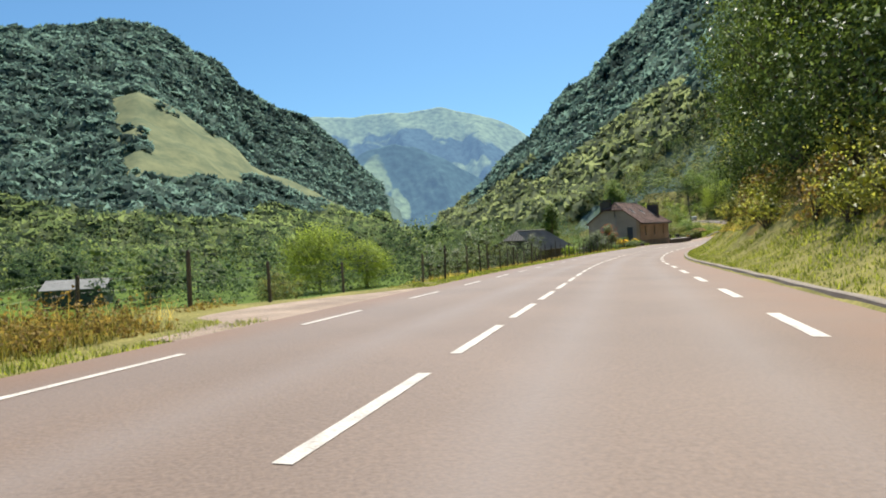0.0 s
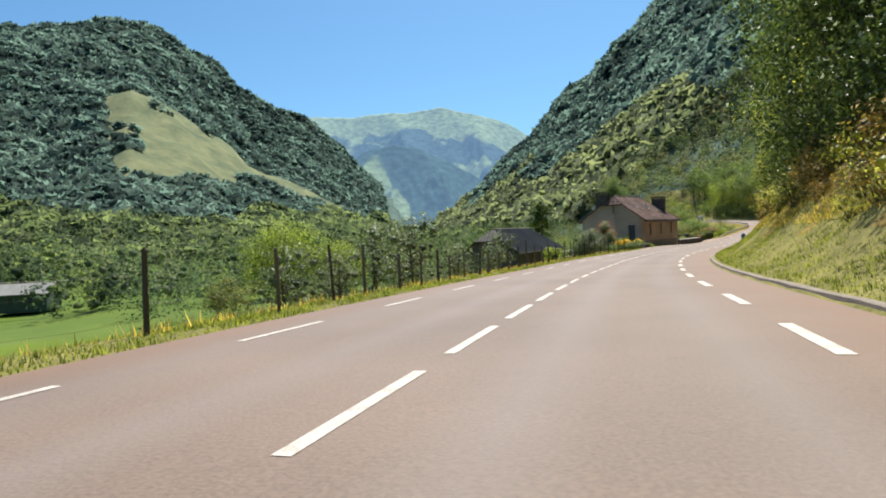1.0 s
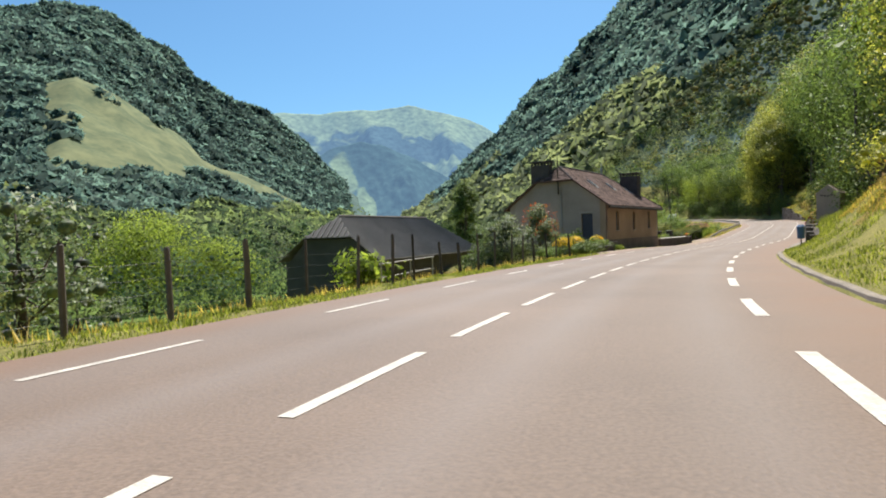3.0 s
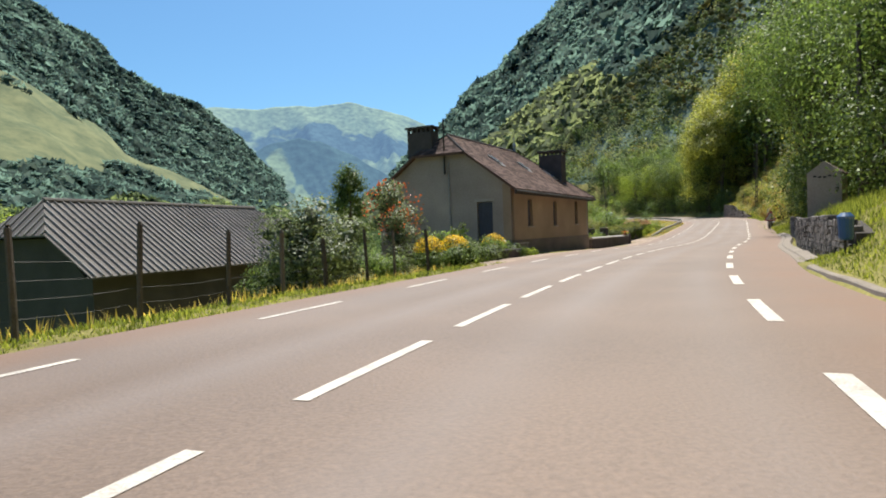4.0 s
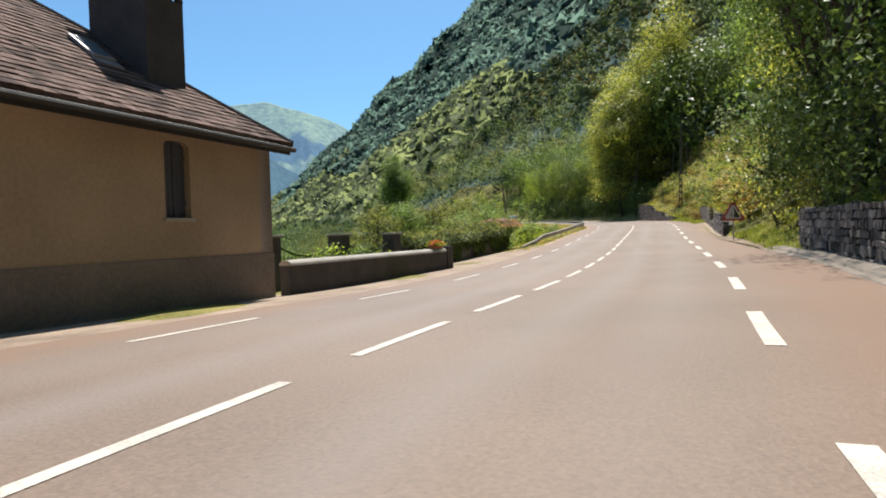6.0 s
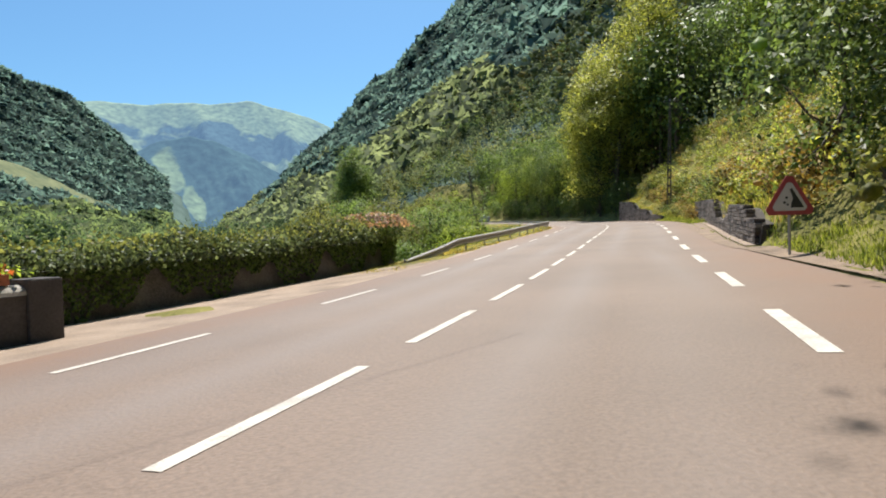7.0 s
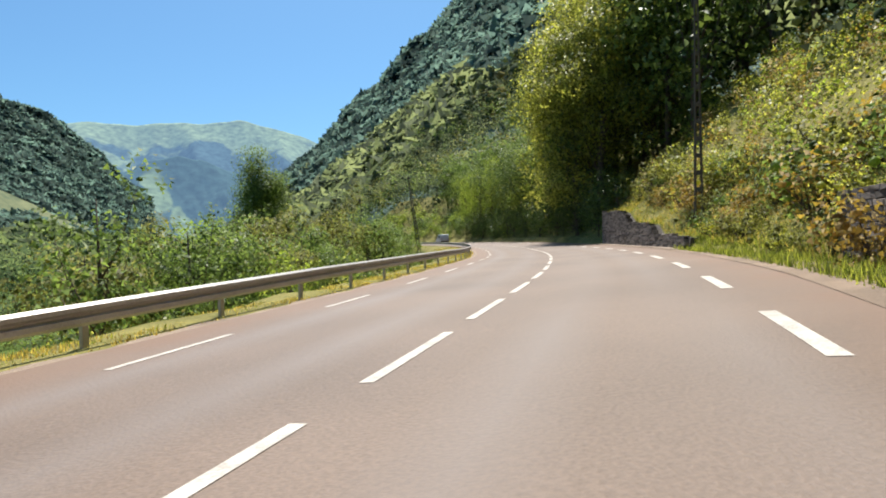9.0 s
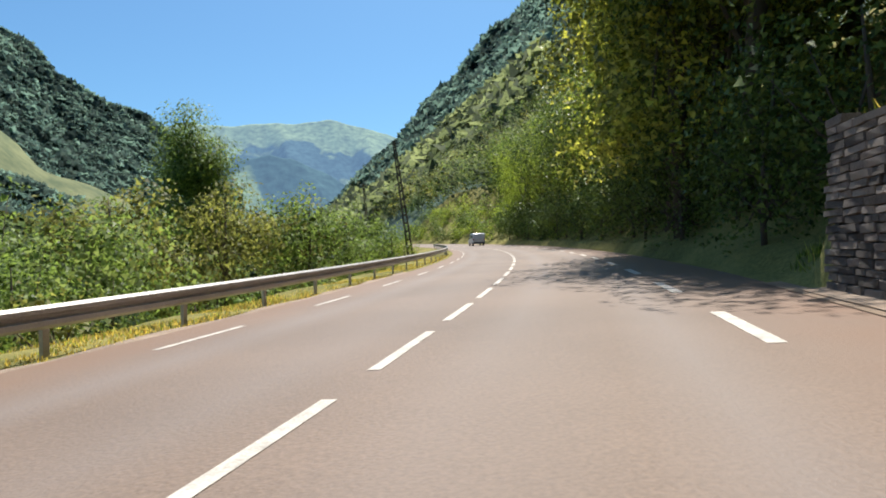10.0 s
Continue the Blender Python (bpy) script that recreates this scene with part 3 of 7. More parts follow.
def backdrop_mountain():
    """The bare mountain that closes the valley, and the wooded spur below it; both glow to imitate haze."""
    def far(name, material, bearings, tops, d0, dd, span, cuts, seed, label, cover):
        b = np.radians(np.linspace(*span, 240))
        t = np.linspace(0, 1.2, 90)
        B, T = np.meshgrid(b, t)
        deg = np.degrees(B)
        zc = np.interp(deg, bearings, tops)
        zc = zc + 4 * np.sin(deg * 1.1 + 1) + 1.5 * np.sin(deg * 2.7)
        d = d0 + dd * T
        z = -40 + (zc + 40) * np.where(T < 1, T**0.9, 1 - 0.8 * (T - 1))
        rough = np.array([noise.fractal(Vector((p, q * 1.6, seed)), 0.9, 2.1, 6) for p, q in zip((deg * 0.42).ravel(), T.ravel())]).reshape(T.shape)
        ridge = 1 - np.abs(np.sin(deg * 0.42 + 0.9 * T + 0.5 * rough + seed))
        z = z + (cuts * (ridge - 0.6) + 0.6 * cuts * rough) * np.clip(T * 2, 0, 1) * np.clip((1 - T) * 3, 0, 1) * (T < 1)
        x, y = np.sin(B) * d, np.cos(B) * d
        me = mesh_of(name, np.c_[x.ravel(), y.ravel(), z.ravel()], grid_faces(*x.shape), [material], True)
        set_cover(me, cover(deg, T, ridge).ravel())
        tagged(new(name, me), label, "mountain", kind="structure")

    def meadow(deg, T, ridge):
        c = np.clip((T - 0.74) * 1.1, -0.16, 0.2) + 0.12 * (ridge - 0.6)
        for q in ((2.6, 0.50, 3.4, 0.07, -0.024), (-4.0, 0.38, 1.4, 0.10, -0.02), (-7.5, 0.56, 1.2, 0.10, -0.03), (0.5, 0.86, 4.0, 0.10, -0.01), (-11.5, 0.62, 1.6, 0.12, -0.02), (-9.6, 0.50, 0.7, 0.14, -0.05)):
            c = c + 0.5 * patch(deg, T, *q)
        return c

    far("backdrop", far_material("far_mountain_glow", (0.045, 0.076, 0.075), (0.18, 0.225, 0.115), 0.035, 0.29),
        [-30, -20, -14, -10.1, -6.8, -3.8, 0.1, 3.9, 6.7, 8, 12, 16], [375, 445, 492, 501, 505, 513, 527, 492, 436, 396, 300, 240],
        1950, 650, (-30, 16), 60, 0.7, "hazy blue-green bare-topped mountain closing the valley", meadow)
    far("backdrop_spur", far_material("far_wood_glow", (0.045, 0.08, 0.070), (0.18, 0.23, 0.11), 0.04, 0.22),
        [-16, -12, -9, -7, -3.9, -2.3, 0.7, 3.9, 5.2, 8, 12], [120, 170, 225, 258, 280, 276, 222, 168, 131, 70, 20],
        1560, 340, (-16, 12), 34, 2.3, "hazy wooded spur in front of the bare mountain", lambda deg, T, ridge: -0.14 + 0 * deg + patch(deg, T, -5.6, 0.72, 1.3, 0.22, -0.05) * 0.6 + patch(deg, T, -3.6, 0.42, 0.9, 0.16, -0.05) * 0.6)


def corridor():
    s = np.unique(np.r_[np.arange(-44, 345, 1.5), 124.2, 151.9, 152.8, 162.6, 176.2, 178.4, 185.2, 186.4])
    o = np.array([-27, -24, -21, -18, -16, -14, -12, -10.5, -9.3, -8.2, -7.2, -6.4, -5.8, -5.3, -4.9, -4.5, -4.1, -3.7, -3.3, 0, 4.0, 4.62, 4.75, 5.0, 5.3, 5.7, 6.1, 6.4, 6.8, 7.3, 8, 8.8, 9.8, 11, 12.5, 14, 16, 18, 21])
    S, O = np.meshgrid(s, o, indexing="ij")
    O = O + np.where(O > 3, right_edge(S) - 4.75, 0) + np.where((O < -3) & (O > -8), left_edge(S) + 3.75, 0)
    front = wall_front(S[:, 0])
    for c, d in ((5.0, -0.25), (5.3, 0.1), (5.7, 0.45), (6.1, 0.8)):        # the ground follows the foot of the walls
        k = int(np.argmin(np.abs(o - c)))
        O[:, k] = np.where((s > 122) & (s < 187), np.maximum(front + d, right_edge(s) + 0.04), O[:, k])
    p = road_at(S, O)
    prof = np.where(O < 0, profile_left(S, O), profile_right(S, O))
    prof = np.where((O > left_edge(S) + 0.15) & (O < right_edge(S) - 0.1), -0.08, prof)
    jit = np.array([noise.noise(Vector((a * 0.35, b * 0.35, 0.4))) for a, b in zip(p[..., 0].ravel(), p[..., 1].ravel())]).reshape(S.shape)
    jit = np.where((S > 112) & (S < 187) & (O > 0) & (O < wall_front(S) + 0.2), 0, jit)
    p[..., 2] += prof + jit * np.clip((np.abs(O - 0.5) - 4.6) * 0.09, 0, 0.28)
    me = mesh_of("verge", p.reshape(-1, 3), grid_faces(*S.shape)[:, ::-1], [GRASS_GROUND, FIELD, BANK_DRY], True)
    side = (0.5 * (O[:-1, :-1] + O[1:, 1:]) < -7.0) & (S[:-1, :-1] < 74)
    mid = 0.5 * (O[:-1, :-1] + O[1:, 1:])
    dry = (mid > 7.4 + 0.5 * np.sin(S[:-1, :-1] * 0.8)) & (mid < 13) & (S[:-1, :-1] < 84)
    me.polygons.foreach_set("material_index", (side + 2 * dry).ravel().astype(np.int32))
    tagged(new("ground_verge", me), "sunlit grassy verges and steep bank beside the road", "ground", kind="structure")


def road():
    s = np.arange(-44, 344, 1.0)
    f = np.linspace(0, 1, 17)
    S = s[:, None] + 0 * f[None]
    O = left_edge(s)[:, None] * (1 - f) + right_edge(s)[:, None] * f
    top = road_at(S, O)
    low = road_at(s[:, None] + np.zeros((1, 2)), np.stack([left_edge(s), right_edge(s)], 1), -0.12)
    v = np.concatenate([low[:, :1], top, low[:, 1:]], 1)
    me = mesh_of("road", v.reshape(-1, 3), grid_faces(*v.shape[:2])[:, ::-1], [ASPHALT], False)
    lat = np.concatenate([left_edge(s)[:, None], O, right_edge(s)[:, None]], 1)
    dust = 1.6 * (step(lat, 2.7, 4.4) + step(-lat, 2.6, 3.9))
    set_cover(me, dust.ravel())
    n, l = ASPHALT.node_tree.nodes, ASPHALT.node_tree.links
    b = n["Principled BSDF"]
    old = b.inputs["Base Color"].links[0].from_socket
    at, mx, co, no, ma = (n.new("ShaderNode" + k) for k in ("Attribute", "Mix", "TexCoord", "TexNoise", "Math"))
    at.attribute_name, mx.data_type, ma.operation = "cover", "RGBA", "MULTIPLY"
    no.inputs["Scale"].default_value, no.inputs["Detail"].default_value = 0.9, 5
    l.new(co.outputs["Object"], no.inputs["Vector"])
    l.new(at.outputs["Fac"], ma.inputs[0])
    l.new(no.outputs[0], ma.inputs[1])
    l.new(ma.outputs[0], mx.inputs[0])
    l.new(old, mx.inputs[6])
    mx.inputs[7].default_value = (0.185, 0.108, 0.068, 1)          # reddish dust off the wheel tracks
    lane = np.abs(np.abs(lat) - 1.75)
    set_cover(me, (np.exp(-((lane - 0.72) / 0.28) ** 2)).ravel(), "wear")
    we, m2, n2, k2 = (n.new("ShaderNode" + k) for k in ("Attribute", "Mix", "TexNoise", "Math"))
    we.attribute_name, m2.data_type, k2.operation = "wear", "RGBA", "MULTIPLY"
    n2.inputs["Scale"].default_value, n2.inputs["Detail"].default_value = 0.18, 6
    l.new(co.outputs["Object"], n2.inputs["Vector"])
    l.new(we.outputs["Fac"], k2.inputs[0])
    l.new(n2.outputs[0], k2.inputs[1])
    l.new(k2.outputs[0], m2.inputs[0])
    l.new(mx.outputs[2], m2.inputs[6])
    m2.inputs[7].default_value = (0.205, 0.168, 0.148, 1)          # polished wheel tracks
    l.new(m2.outputs[2], b.inputs["Base Color"])
    ob = tagged(new("road", me), "pale asphalt road with worn wheel tracks", "road", kind="structure")
    # painted dashes, each a piece of its own
    def dash(s0, length, o0, width):
        t = np.linspace(s0, s0 + length, 5)
        w = width / 2
        q = np.stack([road_at(t, o0(t) - w, 0.005), road_at(t, o0(t) + w, 0.005)], 1)
        me = mesh_of("lane_dash", q.reshape(-1, 3), grid_faces(5, 2)[:, ::-1], [PAINT])
        put(new("lane_dash", me), ob)
    def stations(first, last, ks, ss, pitch):
        k = np.arange(first, last)
        out = np.interp(k, ks, ss)
        out = np.where(k < ks[0], ss[0] + (k - ks[0]) * pitch, out)
        return np.where(k > ks[-1], ss[-1] + (k - ks[-1]) * pitch, out)
    for a in stations(-14, 92, [0, 7, 17, 24, 35, 41, 51, 57], [5.69, 27.0, 58.3, 79.95, 114.95, 133.66, 164.9, 183.85], 3.12):
        dash(a, 2.18, lambda t: np.interp(t, [60, 85, 112, 135, 165, 182], [0.02, -0.09, -0.09, -0.02, 0.0, -0.08]), 0.115)
    for a in stations(-9, 62, [0, 16, 22, 25, 27, 33, 35, 37], [6.87, 82.62, 111.3, 124.65, 134.4, 161.95, 171.4, 181.4], 4.75):
        dash(a, 2.2, lambda t: np.interp(t, [0, 30, 60, 85, 113, 137, 165, 190], [3.42, 3.44, 3.16, 3.24, 3.21, 3.08, 3.19, 3.2]), 0.165)
    for a in stations(-9, 62, [0, 5, 12, 17, 23, 28, 33, 38], [3.45, 26.2, 58.6, 81.75, 110.4, 134.0, 158.2, 182.2], 4.8):
        dash(a, 2.05, lambda t: -np.interp(t, [0, 30, 60, 85, 113, 137, 157, 240], [2.95, 2.75, 2.73, 2.93, 2.88, 2.81, 3.2, 3.2]), 0.10)
    return ob


def strip(name, s0, s1, inner, outer, material, label, category, up=0.012, side=0.0):
    s = np.arange(s0, s1 + 0.5, 0.75)
    wob = 0.12 * np.sin(s * 1.7) + 0.07 * np.sin(s * 4.3)
    a, b = inner(s), outer(s) + wob * side
    f = np.linspace(0, 1, 5)
    O = a[:, None] * (1 - f) + b[:, None] * f
    S = s[:, None] + 0 * O
    p = road_at(S, O)
    prof = np.where(O < 0, profile_left(S, O), np.minimum(profile_right(S, O), 0.12))
    p[..., 2] += np.maximum(prof, -0.2) + up
    faces = grid_faces(*O.shape)
    me = mesh_of(name, p.reshape(-1, 3), faces if a[0] > b[0] else faces[:, ::-1], [material], True)
    return tagged(new(name, me), label, category, kind="structure")


def kerb():
    """The low stone kerb below the grass bank, and the concrete gutter along the walls."""
    def sweep(name, s0, s1, prof, material, label):
        s = np.arange(s0, s1 + 0.1, 1.0)
        p = np.stack([road_at(s, right_edge(s) + a + 0.015 * np.sin(s * 2.1), h + 0.01 * np.sin(s * 1.3 + a * 9)) for a, h in prof], 1)
        me = mesh_of(name, p.reshape(-1, 3), grid_faces(*p.shape[:2])[:, ::-1], [material])
        tagged(new(name, me), label, "kerb", kind="structure")
    sweep("kerb", -44, 77, [(-0.02, -0.05), (0.0, 0.10), (0.03, 0.115), (0.13, 0.12), (0.17, 0.1), (0.3, -0.1)], KERB, "low worn stone kerb below the grass bank")
    sweep("gutter", 80, 114, [(-0.04, -0.05), (0.0, 0.02), (0.16, 0.03), (0.2, 0.08), (0.52, 0.11), (0.6, -0.1)], KERB, "pale concrete gutter and footing along the roadside wall")


hills()
backdrop_mountain()
corridor()
road()
kerb()
strip("pavement_gravel", 6.5, 17, left_edge, lambda s: -np.interp(s, [6.5, 8.5, 11, 14, 17], [4.3, 6.2, 6.4, 5.2, 3.9]), GRAVEL, "dusty gravel lay-by beside the road", "gravel", 0.015, 1)
strip("pavement_yard", 79, 126, left_edge, lambda s: -np.interp(s, [79, 82, 100, 112, 118, 123, 126], [3.9, 5.2, 7.4, 7.6, 6.9, 6.0, 4.2]), GRAVEL, "dusty gravel edge in front of the roadside house", "gravel", 0.015, 1)
strip("pavement_edge", 124, 200, left_edge, lambda s: left_edge(s) - 0.3, GRAVEL, "narrow gritty edge below the crash barrier", "gravel", 0.012, 1)
strip("pavement_shoulder", 107, 124.5, lambda s: right_edge(s) - 0.05, lambda s: np.maximum(wall_front(s) + 0.1, right_edge(s) + 0.15), DUST, "dusty shoulder beside the wooded bank", "gravel", 0.012, 1)
strip("pavement_footing", 124, 187, lambda s: right_edge(s) - 0.15, lambda s: np.maximum(wall_front(s) - 0.25, right_edge(s) + 0.15), DUST, "brown dusty ground before the stone walls", "gravel", 0.014, 0)
strip("pavement_foot", 124.6, 151.7, lambda s: wall_front(s) - 0.22, lambda s: wall_front(s) + 0.12, GRAVEL, "pale gritty footing at the base of the stone wall", "gravel", 0.03, 0)
strip("pavement_base", 163, 185.1, lambda s: wall_front(s) - 0.3, lambda s: wall_front(s) + 0.12, GRAVEL, "pale gritty footing at the base of the tall stone wall", "gravel", 0.03, 0)


# ---- plants ----
ICO = ((0, 0, -1), (0.724, -0.526, -0.447), (-0.276, -0.851, -0.447), (-0.894, 0, -0.447), (-0.276, 0.851, -0.447), (0.724, 0.526, -0.447),
       (0.276, -0.851, 0.447), (-0.724, -0.526, 0.447), (-0.724, 0.526, 0.447), (0.276, 0.851, 0.447), (0.894, 0, 0.447), (0, 0, 1))
ICO_F = ((1, 2, 0), (2, 3, 0), (3, 4, 0), (4, 5, 0), (5, 1, 0), (6, 2, 1), (7, 3, 2), (8, 4, 3), (9, 5, 4), (10, 1, 5),
         (10, 6, 1), (6, 7, 2), (7, 8, 3), (8, 9, 4), (9, 10, 5), (11, 7, 6), (11, 8, 7), (11, 9, 8), (11, 10, 9), (11, 6, 10))


def unit(a):
    return a / (np.linalg.norm(a, axis=-1, keepdims=True) + 1e-9)


def leaf_mesh(centres, size, rng, facing=None, fine=True, slim=0.42):
    """Small pointed leaves round the given places, turned about the way they face; vertices and triangles."""
    n = len(centres)
    up = unit(rng.normal(size=(n, 3)) if facing is None else unit(facing) + rng.normal(size=(n, 3)) * 0.5)
    d = unit(np.cross(up, rng.normal(size=(n, 3))))
    d = unit(d - np.array((0, 0, 0.35)))
    e = unit(np.cross(up, d))
    L = (size * rng.uniform(0.6, 1.4, n))[:, None]
    w = L * rng.uniform(0.8, 1.2, n)[:, None] * slim
    if not fine:
        v = np.stack([centres - d * L * 0.5 - e * w * 0.6, centres + d * L * 0.5 - e * w * 0.3, centres + e * w], 1)
        return v.reshape(-1, 3), np.arange(3 * n).reshape(-1, 3)
    v = np.stack([centres - d * L * 0.5, centres + d * L * 0.5, centres + e * w - d * L * 0.08 + up * L * 0.06, centres - e * w - d * L * 0.08 + up * L * 0.06], 1)
    k = np.arange(n)[:, None] * 4
    return v.reshape(-1, 3), np.concatenate([k + np.array((0, 1, 2)), k + np.array((1, 0, 3))], 0)


def round_off(me, normals):
    """Shade a mass of leaves as the rounded clump that it forms."""
    me.normals_split_custom_set_from_vertices(unit(np.asarray(normals, float)).tolist())
    return me


def lumps(centres, radius, rng, flat=0.85):
    """The dense inside of each clump of leaves."""
    n = len(centres)
    v = np.array(ICO)[None] * (1 + 0.22 * rng.normal(size=(n, 12, 1))) * radius[:, None, None] * np.array((1, 1, flat)) + centres[:, None]
    return v.reshape(-1, 3), (np.array(ICO_F)[None] + (np.arange(n) * 12)[:, None, None]).reshape(-1, 3)


def joined(*meshes):
    v, f, k = [], [], 0
    for a, b in meshes:
        v.append(a)
        f.append(b + k)
        k += len(a)
    return np.concatenate(v), np.concatenate(f)


def crown(n, rng, rx, rz, clumps, spread, z0, hollow, size, fine=False, lobes=0.35, taper=0.0, core=0.26):
    """Clumps of leaves set about an uneven shell: vertices, triangles and the clumps' middles."""
    c = unit(rng.normal(size=(clumps, 3)))
    c = c * np.clip(rng.uniform(hollow, 1.0, clumps) * (1 + lobes * rng.normal(size=clumps) * 0.5), 0.25, 1.1)[:, None]
    c[:, :2] *= (1 - taper * c[:, 2:])
    c = c * np.array((rx, rx, rz))
    rad = spread * rng.uniform(0.7, 1.75, clumps)
    k = rng.choice(clumps, n, p=rad**2 / (rad**2).sum())
    out = unit(rng.normal(size=(n, 3)) + np.array((0, 0, 0.25)))
    p = c[k] + out * (rad[k] * rng.uniform(0.75, 1.45, n) ** 1.2)[:, None] * np.array((1, 1, 0.85))
    face = out + 0.6 * unit(p / np.array((rx, rx, rz))) + np.array((0, 0, 0.35))
    mid = np.array((0, 0, z0))
    lv, lf = lumps(c + mid, rad * core, rng)
    v, f = joined((lv, lf), leaf_mesh(p + mid, size, rng, face, fine))
    nrm = np.r_[lv - np.repeat(c + mid, 12, 0), np.repeat(unit(face) + 0.35 * rng.normal(size=(n, 3)), 4 if fine else 3, 0)]
    return v, f, c + mid, nrm


def tree(name, label, h, rx, rz, leaves, size, material, seed, trunk=0.16, clumps=46, spread=0.55, hollow=0.5, low=None, category="tree", fine=False, taper=0.0, core=0.14):
    """A tapered trunk with limbs and a crown of separate leaves; its base at the origin."""
    rng = np.random.default_rng(seed)
    ob = thing(name, Matrix(), label, category)
    zc = h - rz if low is None else low + rz
    v, f, cl, nrm = crown(leaves, rng, rx, rz, clumps, spread, zc, hollow, size, fine, 0.35, taper, core)
    put(new("crown", round_off(mesh_of("crown", v, f, [material], True), nrm)), ob)
    bm = bmesh.new()
    lean = rng.normal(size=2) * 0.04 * h
    axis = [(0, 0, -0.5), (lean[0] * 0.2, lean[1] * 0.2, h * 0.25), (lean[0] * 0.6, lean[1] * 0.6, h * 0.55), (lean[0], lean[1], h * 0.86)]
    tube(bm, axis, [trunk * 1.25, trunk, trunk * 0.65, trunk * 0.15], 9)
    for c in cl[rng.choice(len(cl), min(11, len(cl)), replace=False)]:
        t = rng.uniform(0.25, 0.75)
        a = Vector((lean[0] * t, lean[1] * t, h * t * 0.8))
        b = Vector(c)
        mid = a.lerp(b, 0.5) + Vector((0, 0, -0.06 * h))
        tube(bm, [a, mid, b], [trunk * 0.42, trunk * 0.26, trunk * 0.06], 6)
    part("trunk", bm, BARK, ob, "", True)
    return ob


def bush(name, label, rx, rz, leaves, size, material, seed, clumps=26, spread=0.22, flowers=None, category="bush", flower_n=0, flower_size=0.06, flower_top=0.2, fine=False):
    rng = np.random.default_rng(seed)
    ob = thing(name, Matrix(), label, category)
    v, f, cl, nrm = crown(leaves, rng, rx, rz, clumps, spread, rz * 0.9, 0.35, size, fine)
    v[:, 2] = np.where(v[:, 2] < 0.0, v[:, 2] * 0.1, v[:, 2])
    put(new("foliage", round_off(mesh_of("foliage", v, f, [material], True), nrm)), ob)
    bm = bmesh.new()
    for c in cl[:9]:
        tube(bm, [(0, 0, -0.15), (c[0] * 0.4, c[1] * 0.4, max(0.1, c[2] * 0.5)), tuple(c)], [0.03, 0.022, 0.006], 5)
    part("stem", bm, BARK, ob)
    if flowers:
        d = unit(rng.normal(size=(flower_n * 6, 3)))
        d = d[d[:, 2] > flower_top][:flower_n]
        p2 = d * rng.uniform(0.95, 1.25, (len(d), 1)) * np.array((rx, rx, rz)) + np.array((0, 0, rz))
        v, f = leaf_mesh(p2, flower_size, rng, d, True, 0.5)
        tagged(put(new("blossom", mesh_of("blossom", v, f, [flowers])), ob), "clusters of bright blossom" if flowers is not RED else "clusters of red berries")
    return ob


def drop(s, o, sink=0.0):
    """A place on the ground at a station and an offset."""
    p = road_at(np.array([s]), np.array([o]))[0]
    f = profile_left if o < 0 else profile_right
    h = 0.0 if -3.6 < o < 4.4 else float(f(np.array([float(s)]), np.array([float(o)]))[0])
    return float(p[0]), float(p[1]), float(p[2] + h - sink)


def scatter(templates, places, rng, lo=0.8, hi=1.2):
    for x, y, z in places:
        t = templates[rng.integers(len(templates))]
        k = rng.uniform(lo, hi)
        c = copy_thing(t, pose(x, y, z, rng.uniform(-3, 3), rng.uniform(-3, 3), rng.uniform(0, 360)))
        c.scale = (k * rng.uniform(0.9, 1.1), k * rng.uniform(0.9, 1.1), k)


def far_crowns(name, label, x, y, z, r, material, seed, each=17):
    """A wood far off: for every tree a rounded crown of leafy sprays."""
    rng = np.random.default_rng(seed)
    n = len(x)
    out = unit(rng.normal(size=(n, each, 3)) + np.array((0, 0, 0.45)))
    p = np.stack([x, y, z + r * 0.35], -1)[:, None] + out * (r[:, None] * rng.uniform(0.7, 1.05, (n, each)))[..., None] * np.array((1, 1, 0.62))
    face = (out + np.array((0, 0, 0.5))).reshape(-1, 3)
    v, f = leaf_mesh(p.reshape(-1, 3), np.repeat(r * 1.12, each), rng, face, False, 0.66)
    me = mesh_of(name, v, f, [material], True)
    set_cover(me, np.repeat(rng.random(n), each * 3), "tone")
    nrm = face + 0.12 * rng.normal(size=face.shape)
    return tagged(new(name, round_off(me, np.repeat(nrm, 3, 0))), label, "forest", kind="stuff")


